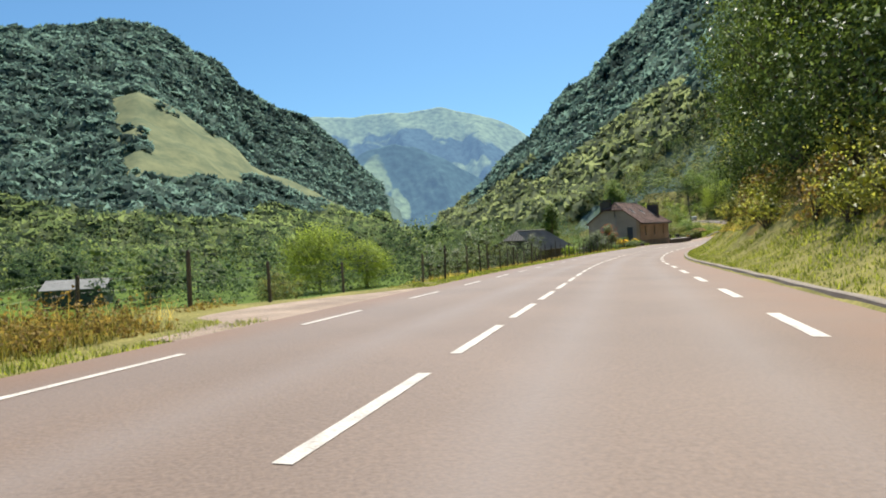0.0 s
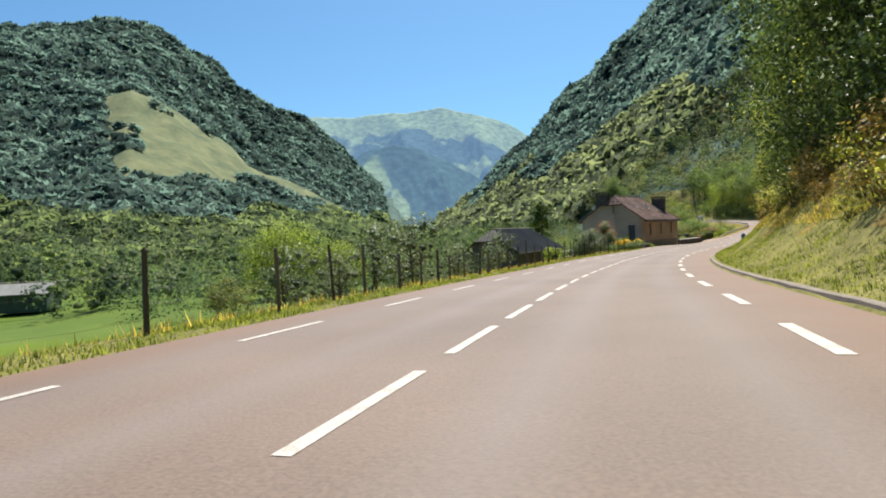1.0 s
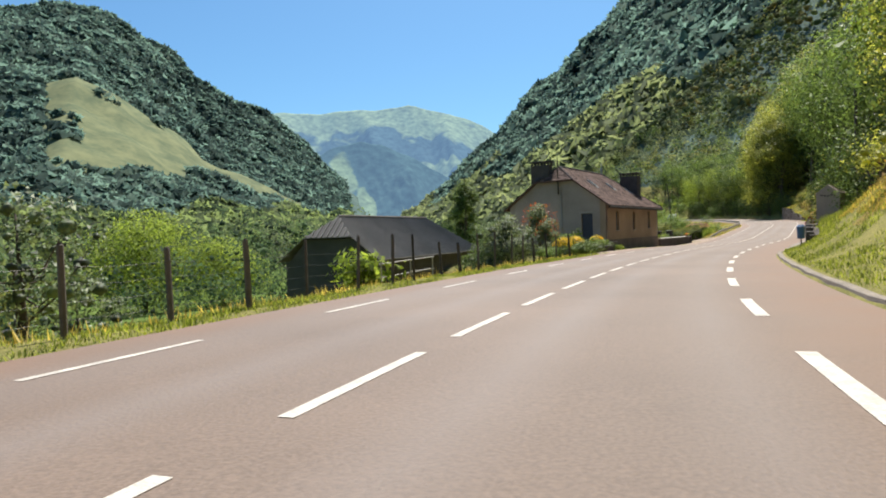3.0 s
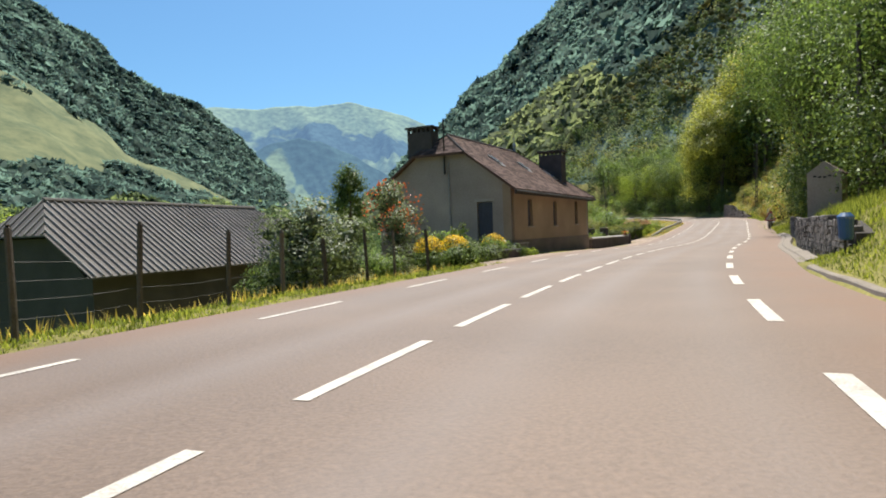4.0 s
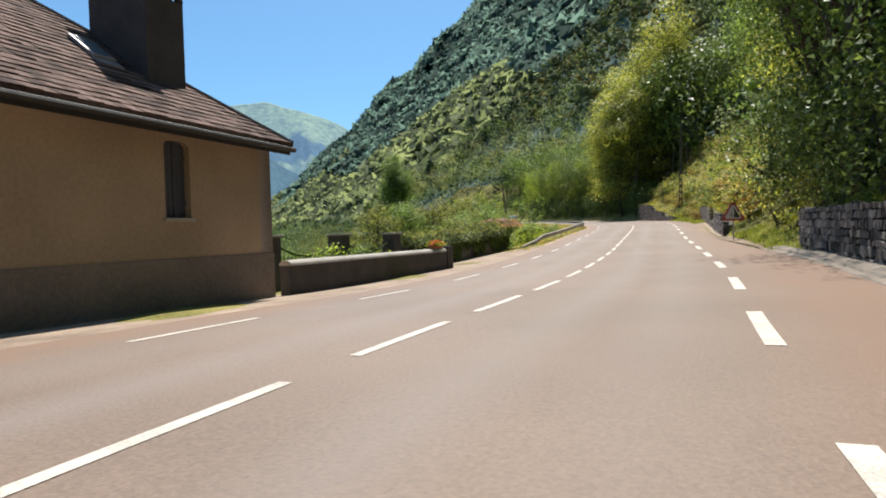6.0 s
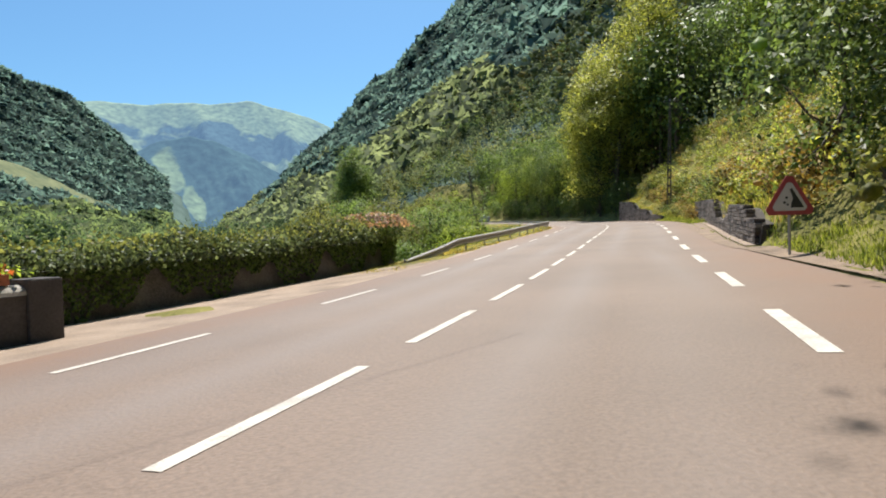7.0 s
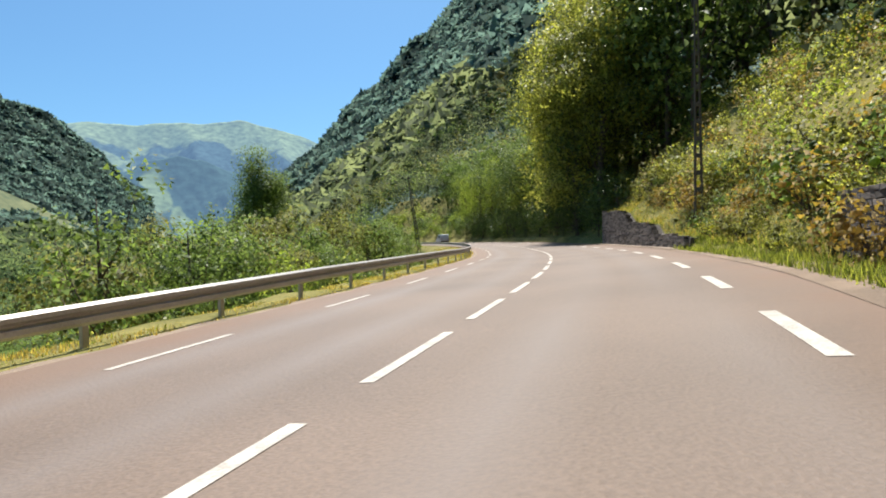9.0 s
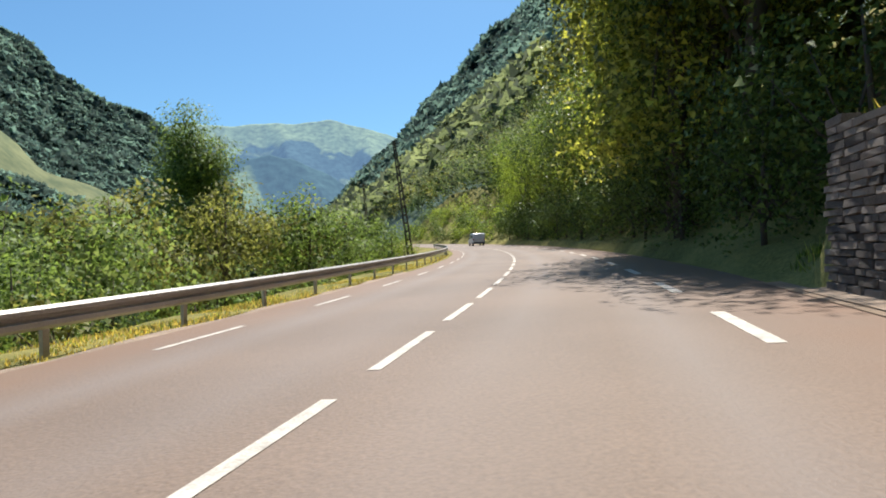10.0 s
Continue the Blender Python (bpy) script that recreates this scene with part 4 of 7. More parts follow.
def leafy_crowns(name, label, x, y, z, r, per, size, mats, seed, tall=1.15, clumps=7, core=0.88):
    """A wood at middle distance: for every tree a crown of leafy clumps."""
    rng = np.random.default_rng(seed)
    n = len(x)
    c = unit(rng.normal(size=(n, clumps, 3)))
    c = c * rng.uniform(0.45, 0.75, (n, clumps, 1)) * np.stack([r, r, r * tall], -1)[:, None]
    rad = rng.uniform(0.36, 0.58, (n, clumps)) * r[:, None]
    mid = (np.stack([x, y, z + r * 0.8 * tall], -1)[:, None] + c).reshape(-1, 3)
    rad, each = rad.ravel(), max(1, per // clumps)
    out = unit(rng.normal(size=(len(mid), each, 3)) + np.array((0, 0, 0.35)))
    p = mid[:, None] + out * (rad[:, None] * rng.uniform(0.8, 1.25, (len(mid), each)))[..., None]
    sz = np.repeat(size * (0.6 + 0.4 * rad / rad.mean()), each)
    face = (out + np.array((0, 0, 0.35))).reshape(-1, 3)
    lv, lf = lumps(mid, rad * core, rng)
    v, f = joined((lv, lf), leaf_mesh(p.reshape(-1, 3), sz, rng, face, False, 0.5))
    me = mesh_of(name, v, f, mats, True)
    round_off(me, np.r_[unit(lv - np.repeat(mid, 12, 0)) + np.array((0, 0, 0.3)), np.repeat(unit(face) + 0.18 * rng.normal(size=face.shape), 3, 0)])
    tone = np.clip(np.repeat(rng.random(n), clumps) + 0.14 * rng.normal(size=len(mid)), 0, 1)
    set_cover(me, np.r_[np.repeat(tone, 12), np.repeat(tone, each * 3)], "tone")
    kind = rng.integers(0, len(mats), n)
    slot = np.r_[np.repeat(kind, clumps * 20), np.repeat(kind, clumps * each)]
    me.polygons.foreach_set("material_index", slot.astype(np.int32))
    return tagged(new(name, me), label, "forest", kind="stuff")


# ---- woods ----
def woods():
    rng = np.random.default_rng(21)
    # left mountain
    n = 38000
    b, d = np.radians(rng.uniform(-43, 3, n)), np.sqrt(rng.uniform(330**2, 1500**2, n))
    x, y = np.sin(b) * d, np.cos(b) * d
    z, s, o, g = ground_z(x, y)
    bump = np.array([noise.noise(Vector((p * 0.02, q * 0.02, 3.1))) for p, q in zip(x, y)]) * np.clip((d - 300) / 40, 0, 14)
    groves = np.array([noise.noise(Vector((p * 0.011, q * 0.02, 8.3))) for p, q in zip(x, y)]) > 0.3
    keep = (o < -40) & ((g < 0.3) | (groves & (rng.random(n) < 0.2))) & ~is_field(x, y, s, o)
    x, y, z, d = x[keep], y[keep], (z + bump)[keep], d[keep]
    r = (3.2 + 3.9 * rng.random(len(x)) ** 1.4) * (0.86 + d / 2600)
    # higher trees take the colour with more haze in it
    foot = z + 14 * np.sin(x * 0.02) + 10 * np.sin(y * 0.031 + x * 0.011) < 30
    far_crowns("forest_left", "dense hazy blue-green forest on the mountain side", x[~foot], y[~foot], z[~foot], r[~foot], FOREST_HAZE, 22)
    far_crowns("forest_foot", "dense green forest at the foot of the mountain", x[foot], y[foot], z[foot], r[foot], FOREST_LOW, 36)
    # right mountain
    n = 38000
    x, y = rng.uniform(0, 680, n), rng.uniform(120, 1080, n)
    z, s, o, g = ground_z(x, y)
    bump = np.array([noise.noise(Vector((p * 0.02, q * 0.02, 3.1))) for p, q in zip(x, y)]) * np.clip((np.hypot(x, y) - 300) / 40, 0, 14)
    keep = (o > np.where(s > 400, 4, 55)) & (z > -15) & ((x - 35) * 0.594 + (y - 1040) * 0.804 < 25)
    x, y, z = x[keep], y[keep], (z + bump)[keep]
    d = np.hypot(x - 40, y - 90)
    r = (3.1 + 3.5 * rng.random(len(x)) ** 1.4) * (0.9 + d / 1900)
    near = d < 300
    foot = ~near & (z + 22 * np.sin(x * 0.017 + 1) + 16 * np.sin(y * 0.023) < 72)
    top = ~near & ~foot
    far_crowns("forest_right", "dense hazy deciduous forest covering the steep mountain side", x[top], y[top], z[top], r[top], FOREST_HAZE, 23)
    far_crowns("forest_skirt", "green and yellowing forest on the lower mountain side", x[foot], y[foot], z[foot], r[foot], WOOD_SUNLIT, 37)
    leafy_crowns("forest_mid", "leafy deciduous trees on the lower mountain side", x[near], y[near], z[near], r[near] * 1.15, 36, 0.62, [WOOD_SUNLIT, WOOD_SUNLIT, WOOD_OLIVE, WOOD, WOOD_SUNLIT], 29, 1.1, 4, 0.4)
    # valley floor
    n = 2900
    x, y = rng.uniform(-300, 70, n), rng.uniform(45, 470, n)
    z, s, o, g = ground_z(x, y)
    bare = is_field(x, y, s, o) | is_field(x + 6, y - 6, s, o)
    near_house = ((s > 60) & (s < 125) & (o > -40)) | ((s > 100) & (s < 300) & (o > -52))
    keep = (o < -27) & ~bare & ~near_house & (x > -0.78 * y - 30) & (np.hypot(x, y) > 92)
    keep &= ~((np.abs(x * 0.840 + y * 0.542) < 11) & (np.hypot(x, y) < 182) & (x < -40))      # grass kept open along the camera's sight line to the far barn
    x, y, z = x[keep], y[keep], z[keep]
    r = (1.9 + 4.2 * rng.random(len(x)) ** 1.5) * np.interp(np.hypot(x, y), [90, 120, 200], [0.8, 1.0, 1.3])
    far = spine_coords(x, y)[1] < -95
    leafy_crowns("forest_valley", "hedgerows and small trees across the valley floor", x[far], y[far], z[far], r[far], 104, 0.7, [WOOD, WOOD_DARK, WOOD_DARK, WOOD_GREY, WOOD_DARK, FOREST_LOW], 24, 1.2, 4, 0.3)
    far = ~far
    leafy_crowns("forest_meadow", "leafy trees and hedges in the meadows below the road", x[far], y[far], z[far], r[far] * 0.85, 230, 0.36, [WOOD_DARK, WOOD_DARK, FOREST_LOW, WOOD_DARK, WOOD, WOOD_DARK, WOOD_GREY], 35, 1.2, 6, 0.12)
    # scrub on the slope below the fence
    n = 120
    s, o = rng.uniform(36, 62, n), -13.5 - 16 * rng.random(n)
    q = road_at(s, o)
    z = ground_z(q[:, 0], q[:, 1])[0]
    r = rng.uniform(0.5, 1.5, n) * np.interp(-o, [13, 28], [0.8, 1.5])
    leafy_crowns("forest_scrub", "dark bushes and brambles on the slope below the fence", q[:, 0], q[:, 1], z, r, 190, 0.22, [WOOD_GREY, WOOD_DARK, WOOD_DARK, WOOD], 30, 1.1, 6, 0.15)
    # lower slope on the right, above the road
    n = 1020
    s, o = rng.uniform(95, 430, n), 13 + 50 * rng.random(n)
    p, _ = catmull(s)
    q = road_at(s, o)
    z = ground_z(q[:, 0], q[:, 1])[0]
    keep = rng.random(n) < 0.75
    r = rng.uniform(2.4, 5.2, n)
    leafy_crowns("forest_slope", "sunlit deciduous trees on the slope above the road", q[keep, 0], q[keep, 1], z[keep], r[keep], 190, 0.48, [WOOD_SUNLIT, LEAF, WOOD, WOOD_SUNLIT, WOOD_GREY, LEAF_OLIVE, WOOD_DARK], 25, 1.3, 7, 0.25)
    # slope trees below the bank, near the start
    n = 170
    s, o = rng.uniform(-30, 100, n), rng.uniform(17, 48, n)
    q = road_at(s, o)
    z = ground_z(q[:, 0], q[:, 1])[0]
    r = rng.uniform(2.4, 4.2, n)
    leafy_crowns("forest_bank", "dense trees on the slope above the grass bank", q[:, 0], q[:, 1], z, r, 330, 0.36, [LEAF_DARK, LEAF_DARK, LEAF], 26, 1.3, 9, 0.1)
    # along the road past the bend
    n = 170
    s, o = rng.uniform(222, 345, n), 5.6 + 7 * rng.random(n)
    q = road_at(s, o)
    z = ground_z(q[:, 0], q[:, 1])[0]
    leafy_crowns("forest_edge", "leafy edge of the wood along the road past the bend", q[:, 0], q[:, 1], z, rng.uniform(0.9, 2.2, n), 220, 0.24, [LEAF, LEAF_BRIGHT, LEAF_DARK], 28, 1.2, 7, 0.15)
    # beyond the bend, on the left
    n = 300
    s, o = rng.uniform(128, 420, n), rng.uniform(-60, -13, n)
    q = road_at(s, o)
    z = ground_z(q[:, 0], q[:, 1])[0]
    r = (0.8 + 1.9 * rng.random(n) ** 1.6) * np.interp(s, [128, 160, 190, 240], [0.7, 0.9, 1.3, 1.9])
    leafy_crowns("forest_low", "scrub and young trees below the road", q[:, 0], q[:, 1], z, r, 300, 0.21, [WOOD, WOOD_GREY, WOOD_DARK, WOOD_OLIVE, WOOD, WOOD_GREY], 27, 1.1, 8, 0.1)


woods()


def roadside_trees():
    rng = np.random.default_rng(31)
    big = tree("beech_tree", "tall broadleaf tree with a dense drooping crown on the bank", 12.0, 3.7, 5.0, 7000, 0.2, LEAF_BRIGHT, 41, 0.2, 50, 0.9, core=0.05)
    # shade is put into the leaf colour of this one
    dark = tree("beech_tree", "tall broadleaf tree leaning over the bank, its leaves coloured for shade", 13.0, 4.0, 5.6, 7000, 0.21, LEAF_DARK, 42, 0.22, 50, 1.0, core=0.05)
    light = tree("ash_tree", "sunlit yellow-green tree with feathery foliage on the bank", 10.5, 3.0, 4.6, 7500, 0.165, LEAF_SUN, 43, 0.16, 44, 0.8, core=0.1)
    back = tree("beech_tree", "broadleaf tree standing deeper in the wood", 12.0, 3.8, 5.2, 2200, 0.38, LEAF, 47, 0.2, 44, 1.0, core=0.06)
    # same kind as the one above, with deep shade put into the leaf colour
    gloom = tree("beech_tree", "broadleaf tree standing deeper in the wood, its leaves coloured for shade", 12.5, 3.9, 5.4, 2200, 0.38, LEAF_DARK, 48, 0.2, 44, 1.0, core=0.06)
    for t, s, o in ((big, 27, 12.0), (dark, 34, 11.4), (light, 76, 10.6), (back, 44, 16), (gloom, 50, 17)):
        t.matrix_world = pose(*drop(s, o, 0.3), 0, 0, 30)
    # woodland edge above the grass bank
    scatter([dark], [drop(s, o, 0.3) for s, o in ((19, 11.2), (23.5, 10.8), (30, 11.0))], rng, 0.8, 1.0)
    spots = [(s, 11.8 + 0.8 * math.sin(s * 0.9)) for s in np.arange(39, 76, 4.6)]
    scatter([dark, dark, light, big], [drop(s + rng.uniform(-1, 1), o, 0.3) for s, o in spots], rng, 1.0, 1.25)
    scatter([light], [drop(s, o, 0.3) for s, o in ((71, 9.8), (80.5, 10.8), (84.5, 11.5))], rng, 0.8, 1.05)
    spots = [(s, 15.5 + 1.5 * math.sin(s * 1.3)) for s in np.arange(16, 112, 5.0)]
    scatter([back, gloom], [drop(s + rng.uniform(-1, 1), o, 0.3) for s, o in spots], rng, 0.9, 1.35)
    # behind the kiosk and over the road at the sign
    near = tree("beech_tree", "dark beech with small dense leaves beside the road", 12.5, 3.9, 5.6, 14000, 0.165, LEAF, 55, 0.22, 60, 0.9, core=0.06)
    near.matrix_world = pose(*drop(100, 11.6, 0.3))
    scatter([near], [drop(s, o, 0.3) for s, o in ((93, 12.4), (104.5, 11.0), (108.5, 10.2), (112, 11), (116.5, 11.4), (121, 11.2), (126, 12.2))], rng, 1.0, 1.25)
    tall = tree("beech_tree", "tall beech with high branches reaching over the road", 16.5, 5.2, 5.4, 16000, 0.17, LEAF, 50, 0.26, 64, 1.05, core=0.06)
    tall.matrix_world = pose(*drop(113.5, 7.6, 0.3))
    scatter([tall], [drop(118, 7.7, 0.3), drop(122.5, 8.4, 0.3)], rng, 0.97, 1.08)
    # above the walls
    spots = [(s, (15.2 if s < 140 else 18.6) + 1.0 * math.sin(s * 1.1)) for s in np.arange(128, 186, 5.0)]
    scatter([dark, big, dark, light], [drop(s + rng.uniform(-1, 1), o, 0.3) for s, o in spots], rng, 0.95, 1.3)
    scatter([light], [drop(s, o, 0.3) for s, o in ((128.5, 9.6), (139, 13.4))], rng, 0.7, 1.0)
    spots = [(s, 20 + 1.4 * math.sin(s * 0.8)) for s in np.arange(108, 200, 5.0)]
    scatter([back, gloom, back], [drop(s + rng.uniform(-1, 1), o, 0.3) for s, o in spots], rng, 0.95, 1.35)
    # the high wall of leaves round the bend
    over = tree("beech_tree", "very tall sunlit beech hung with creepers, arching over the bend", 23.0, 5.2, 9.6, 28000, 0.26, LEAF_SUN, 49, 0.3, 62, 1.3, core=0.06, hollow=0.35, taper=0.22)
    over.matrix_world = pose(*drop(201, 10.4, 0.3))
    for s, o, k in ((200.5, 6.4, 0.98), (196.6, 7.4, 0.86), (204.0, 6.8, 0.95), (207, 9.4, 0.88), (210.5, 8.2, 0.74), (215.5, 9.2, 0.68), (199, 14.5, 1.12)):
        copy_thing(over, pose(*drop(s, o, 0.3), 0, 0, rng.uniform(0, 360)) @ Matrix.Diagonal((k * rng.uniform(0.9, 1.1), k, k, 1)))
    scatter([light, light, big], [drop(s, o, 0.3) for s, o in ((218, 9.4), (223, 8.8), (228, 8.6), (233, 8.8), (239, 8.6), (246, 9.0))], rng, 0.8, 1.15)
    spots = [(s, 8.2 + 0.8 * math.sin(s)) for s in np.arange(199, 262, 5.2)]
    scatter([dark, big, dark], [drop(s + rng.uniform(-1, 1), o, 0.3) for s, o in spots], rng, 0.9, 1.1)
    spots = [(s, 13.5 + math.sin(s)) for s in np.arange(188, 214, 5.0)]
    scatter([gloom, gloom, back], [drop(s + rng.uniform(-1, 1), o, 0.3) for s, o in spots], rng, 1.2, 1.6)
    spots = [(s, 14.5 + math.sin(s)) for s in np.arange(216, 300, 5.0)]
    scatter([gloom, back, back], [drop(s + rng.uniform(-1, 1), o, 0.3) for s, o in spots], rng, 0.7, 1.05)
    # low growth under the trees at the bend, shade put into its leaf colour
    low = tree("hazel_tree", "dense hazel thicket reaching down to the road, its leaves coloured for shade", 4.6, 2.0, 2.3, 1900, 0.16, LEAF_DARK, 44, 0.09, 36, 0.5, low=0.0, core=0.12)
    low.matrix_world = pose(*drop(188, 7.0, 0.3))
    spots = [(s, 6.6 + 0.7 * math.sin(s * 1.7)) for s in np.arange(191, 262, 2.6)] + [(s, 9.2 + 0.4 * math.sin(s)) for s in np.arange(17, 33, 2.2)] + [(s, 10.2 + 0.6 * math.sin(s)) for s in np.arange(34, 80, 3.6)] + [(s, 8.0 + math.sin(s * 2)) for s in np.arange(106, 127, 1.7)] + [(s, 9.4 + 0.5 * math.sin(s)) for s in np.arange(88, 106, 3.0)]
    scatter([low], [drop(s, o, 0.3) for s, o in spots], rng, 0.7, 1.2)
    young = tree("young_tree", "slender young tree below the road", 5.0, 1.2, 2.1, 1100, 0.14, LEAF, 45, 0.06, 26, 0.3)
    young.matrix_world = pose(*drop(150, -9, 0.2))
    yb = tree("young_tree", "yellowish young tree below the road", 4.2, 1.3, 1.7, 1100, 0.14, LEAF_BRIGHT, 46, 0.06, 26, 0.32)
    yb.matrix_world = pose(*drop(164, -11, 0.2))
    spots = [(rng.uniform(132, 200), rng.uniform(-24, -9.5)) for _ in range(26)]
    scatter([young, yb, young], [drop(s, o, 0.2) for s, o in spots], rng, 0.4, 0.75)
    spots = [(rng.uniform(195, 260), rng.uniform(-24, -8)) for _ in range(22)]
    scatter([young, yb, young], [drop(s, o, 0.2) for s, o in spots], rng, 0.7, 1.3)


roadside_trees()


def shrubs():
    rng = np.random.default_rng(33)
    a = bush("shrub", "sunlit yellow-green shrub on the bank", 0.9, 0.75, 650, 0.09, LEAF_SUN, 51, 12, 0.32)
    b = bush("shrub", "dark green bramble shrub on the bank", 1.0, 0.7, 360, 0.105, LEAF, 52, 10, 0.34)
    c = bush("shrub", "rust-brown dry bracken on the bank", 0.9, 0.55, 480, 0.12, FERN, 53, 9, 0.28)
    a.matrix_world, b.matrix_world, c.matrix_world = (pose(*drop(*q, 0.05)) for q in ((116, 7.4), (127, 7.2), (62, 9.4)))
    d = bush("shrub", "olive and straw-coloured brush on the slope", 0.95, 0.65, 600, 0.085, LEAF_OLIVE, 54, 12, 0.32)
    d.matrix_world = pose(*drop(156, 8.2, 0.05))
    spots = [(rng.uniform(111, 129), rng.uniform(6.0, 9)) for _ in range(16)] + [(rng.uniform(126, 187), 6.3 + 2.6 * rng.random()) for _ in range(100)]
    scatter([a, d, c, a, d, b, a], [drop(s, o, 0.05) for s, o in spots], rng, 0.6, 1.5)
    spots = [(rng.uniform(149.5, 164), 5.3 + 2.6 * rng.random()) for _ in range(30)]
    scatter([d, a, c, b], [drop(s, o, 0.05) for s, o in spots], rng, 0.4, 0.9)
    spots = [(rng.uniform(14, 34), rng.uniform(7.0, 8.6)) for _ in range(26)] + [(rng.uniform(34, 80), rng.uniform(7.8, 10.4)) for _ in range(60)]
    scatter([a, c, a, c, d], [drop(s, o, 0.05) for s, o in spots], rng, 0.6, 1.2)
    spots = [(rng.uniform(124, 225), rng.uniform(-12, -7.5)) for _ in range(60)]
    scatter([b, d, a, b], [drop(s, o, 0.05) for s, o in spots], rng, 0.5, 1.35)
    # the rest of the growth on the slope above the walls
    n = 520
    s, o = rng.uniform(124, 190, n), 8.0 + 10.5 * rng.random(n)
    q = np.array([drop(a_, b_) for a_, b_ in zip(s, o)])
    leafy_crowns("shrub_cover", "sunlit yellow-green and rust-brown brush covering the slope", q[:, 0], q[:, 1], q[:, 2] - 0.2, rng.uniform(0.55, 1.25, n), 190, 0.12, [LEAF_SUN, LEAF_OLIVE, LEAF_SUN, FERN, LEAF_BRIGHT], 34, 0.95, 6, 0.15)


shrubs()


def valley_trees():
    t = tree("ash_tree", "bright yellow-green ash tree in the meadow", 17.0, 9.0, 7.6, 19000, 0.36, LEAF_BRIGHT, 61, 0.3, 90, 1.7, low=0.6, taper=0.15, core=0.08)
    zg = float(ground_z(-28.8, 144)[0][0])
    t.matrix_world = pose(-28.8, 144, zg - 0.3, 0, 0, 0)
    c = copy_thing(t, pose(-18.5, 150, zg, 0, 0, 120))
    c.scale = (0.75, 0.75, 0.7)
    b = bush("bush", "round olive-brown bush in the meadow", 4.2, 3.0, 5000, 0.24, LEAF_OLIVE, 62, 44, 0.8)
    b.matrix_world = pose(-30, 113, float(ground_z(-30, 113)[0][0]) - 0.2)
    zp = float(ground_z(62.9, 227)[0][0])
    hp = 16.6 - zp
    pop = tree("poplar_tree", "tall upright poplar above the scrub", hp * 1.06, 4.9, hp / 2 - 0.2, 34000, 0.28, LEAF, 63, 0.2, 130, 1.2, taper=0.72, hollow=0.3, core=0.06)
    pop.matrix_world = pose(62.9, 227, zp)
    con = tree("conifer_tree", "dark spruce behind the garden", 8.6, 1.5, 4.0, 11000, 0.15, LEAF_DARK, 64, 0.14, 80, 0.42, taper=0.6, core=0.5)
    con.matrix_world = pose(19.5, 112, -3.0)
    # scrub trees below the crash barrier
    rng = np.random.default_rng(67)
    ol = tree("willow_tree", "olive-green willow rising from the scrub below the road", 6.0, 2.5, 2.6, 4600, 0.17, LEAF_OLIVE, 68, 0.1, 44, 0.5, low=0.5)
    gr = tree("ash_tree", "leafy young ash rising from the scrub below the road", 6.0, 2.6, 2.6, 4600, 0.17, LEAF, 69, 0.1, 44, 0.5, low=0.5)
    first = {}
    for x, y, top, t in ((65.0, 198.5, 6.9, ol), (71.0, 200.0, 6.8, ol), (76.2, 207.0, 7.0, gr), (79.2, 211.0, 6.0, gr), (83.0, 222.0, 5.6, gr), (59.0, 194.0, 6.0, gr), (62.0, 206.0, 7.0, gr), (73.8, 216.0, 7.0, ol), (52.5, 190.0, 5.4, ol), (66.5, 189.0, 4.2, gr), (59.4, 152.4, 2.6, gr), (61.2, 155.5, 2.0, gr), (57.8, 161.0, 2.2, gr), (61.3, 164.5, 2.0, ol), (63.6, 173.0, 2.4, ol), (55.5, 150.5, 1.6, ol), (68.5, 178.0, 1.9, gr)):
        zg = float(ground_z(x, y)[0][0])
        k = max((top - zg) / 5.9, 0.5)
        m = pose(x, y, zg - 0.2, 0, 0, rng.uniform(0, 360)) @ Matrix.Diagonal((k, k, k, 1))
        if t in first:
            copy_thing(t, m @ Matrix.Diagonal((1 / first[t],) * 3 + (1,)))
        else:
            t.matrix_world, first[t] = m, k
    # bright bushes between the hedge and the crash barrier
    for k, (s, o, r, h) in enumerate(((139.5, -7.6, 1.15, 0.95), (143.0, -8.4, 1.3, 1.1), (133.5, -8.4, 1.0, 0.9))):
        b = bush("bush", "rounded bright green bush below the crash barrier", r, h, 2600, 0.1, (LEAF_BRIGHT, LEAF_SUN, LEAF)[k], 70 + k, 26, 0.34)
        b.matrix_world = pose(*drop(s, o, 0.1))
    # orchard behind the fence
    rng = np.random.default_rng(65)
    o1 = tree("orchard_tree", "small sparse orchard tree with speckled leaves", 3.4, 1.0, 1.3, 1800, 0.085, LEAF_GREY, 66, 0.06, 24, 0.26, low=0.7, core=0.35)
    o1.matrix_world = pose(*drop(32.5, -8.8))
    spots = [(s, -8.2 + 0.9 * math.sin(s)) for s in np.arange(34, 55, 1.9)] + [(s, -12 + math.sin(s * 2)) for s in np.arange(38, 52, 2.6)]
    scatter([o1], [drop(s, o) for s, o in spots], rng, 0.7, 1.15)


valley_trees()


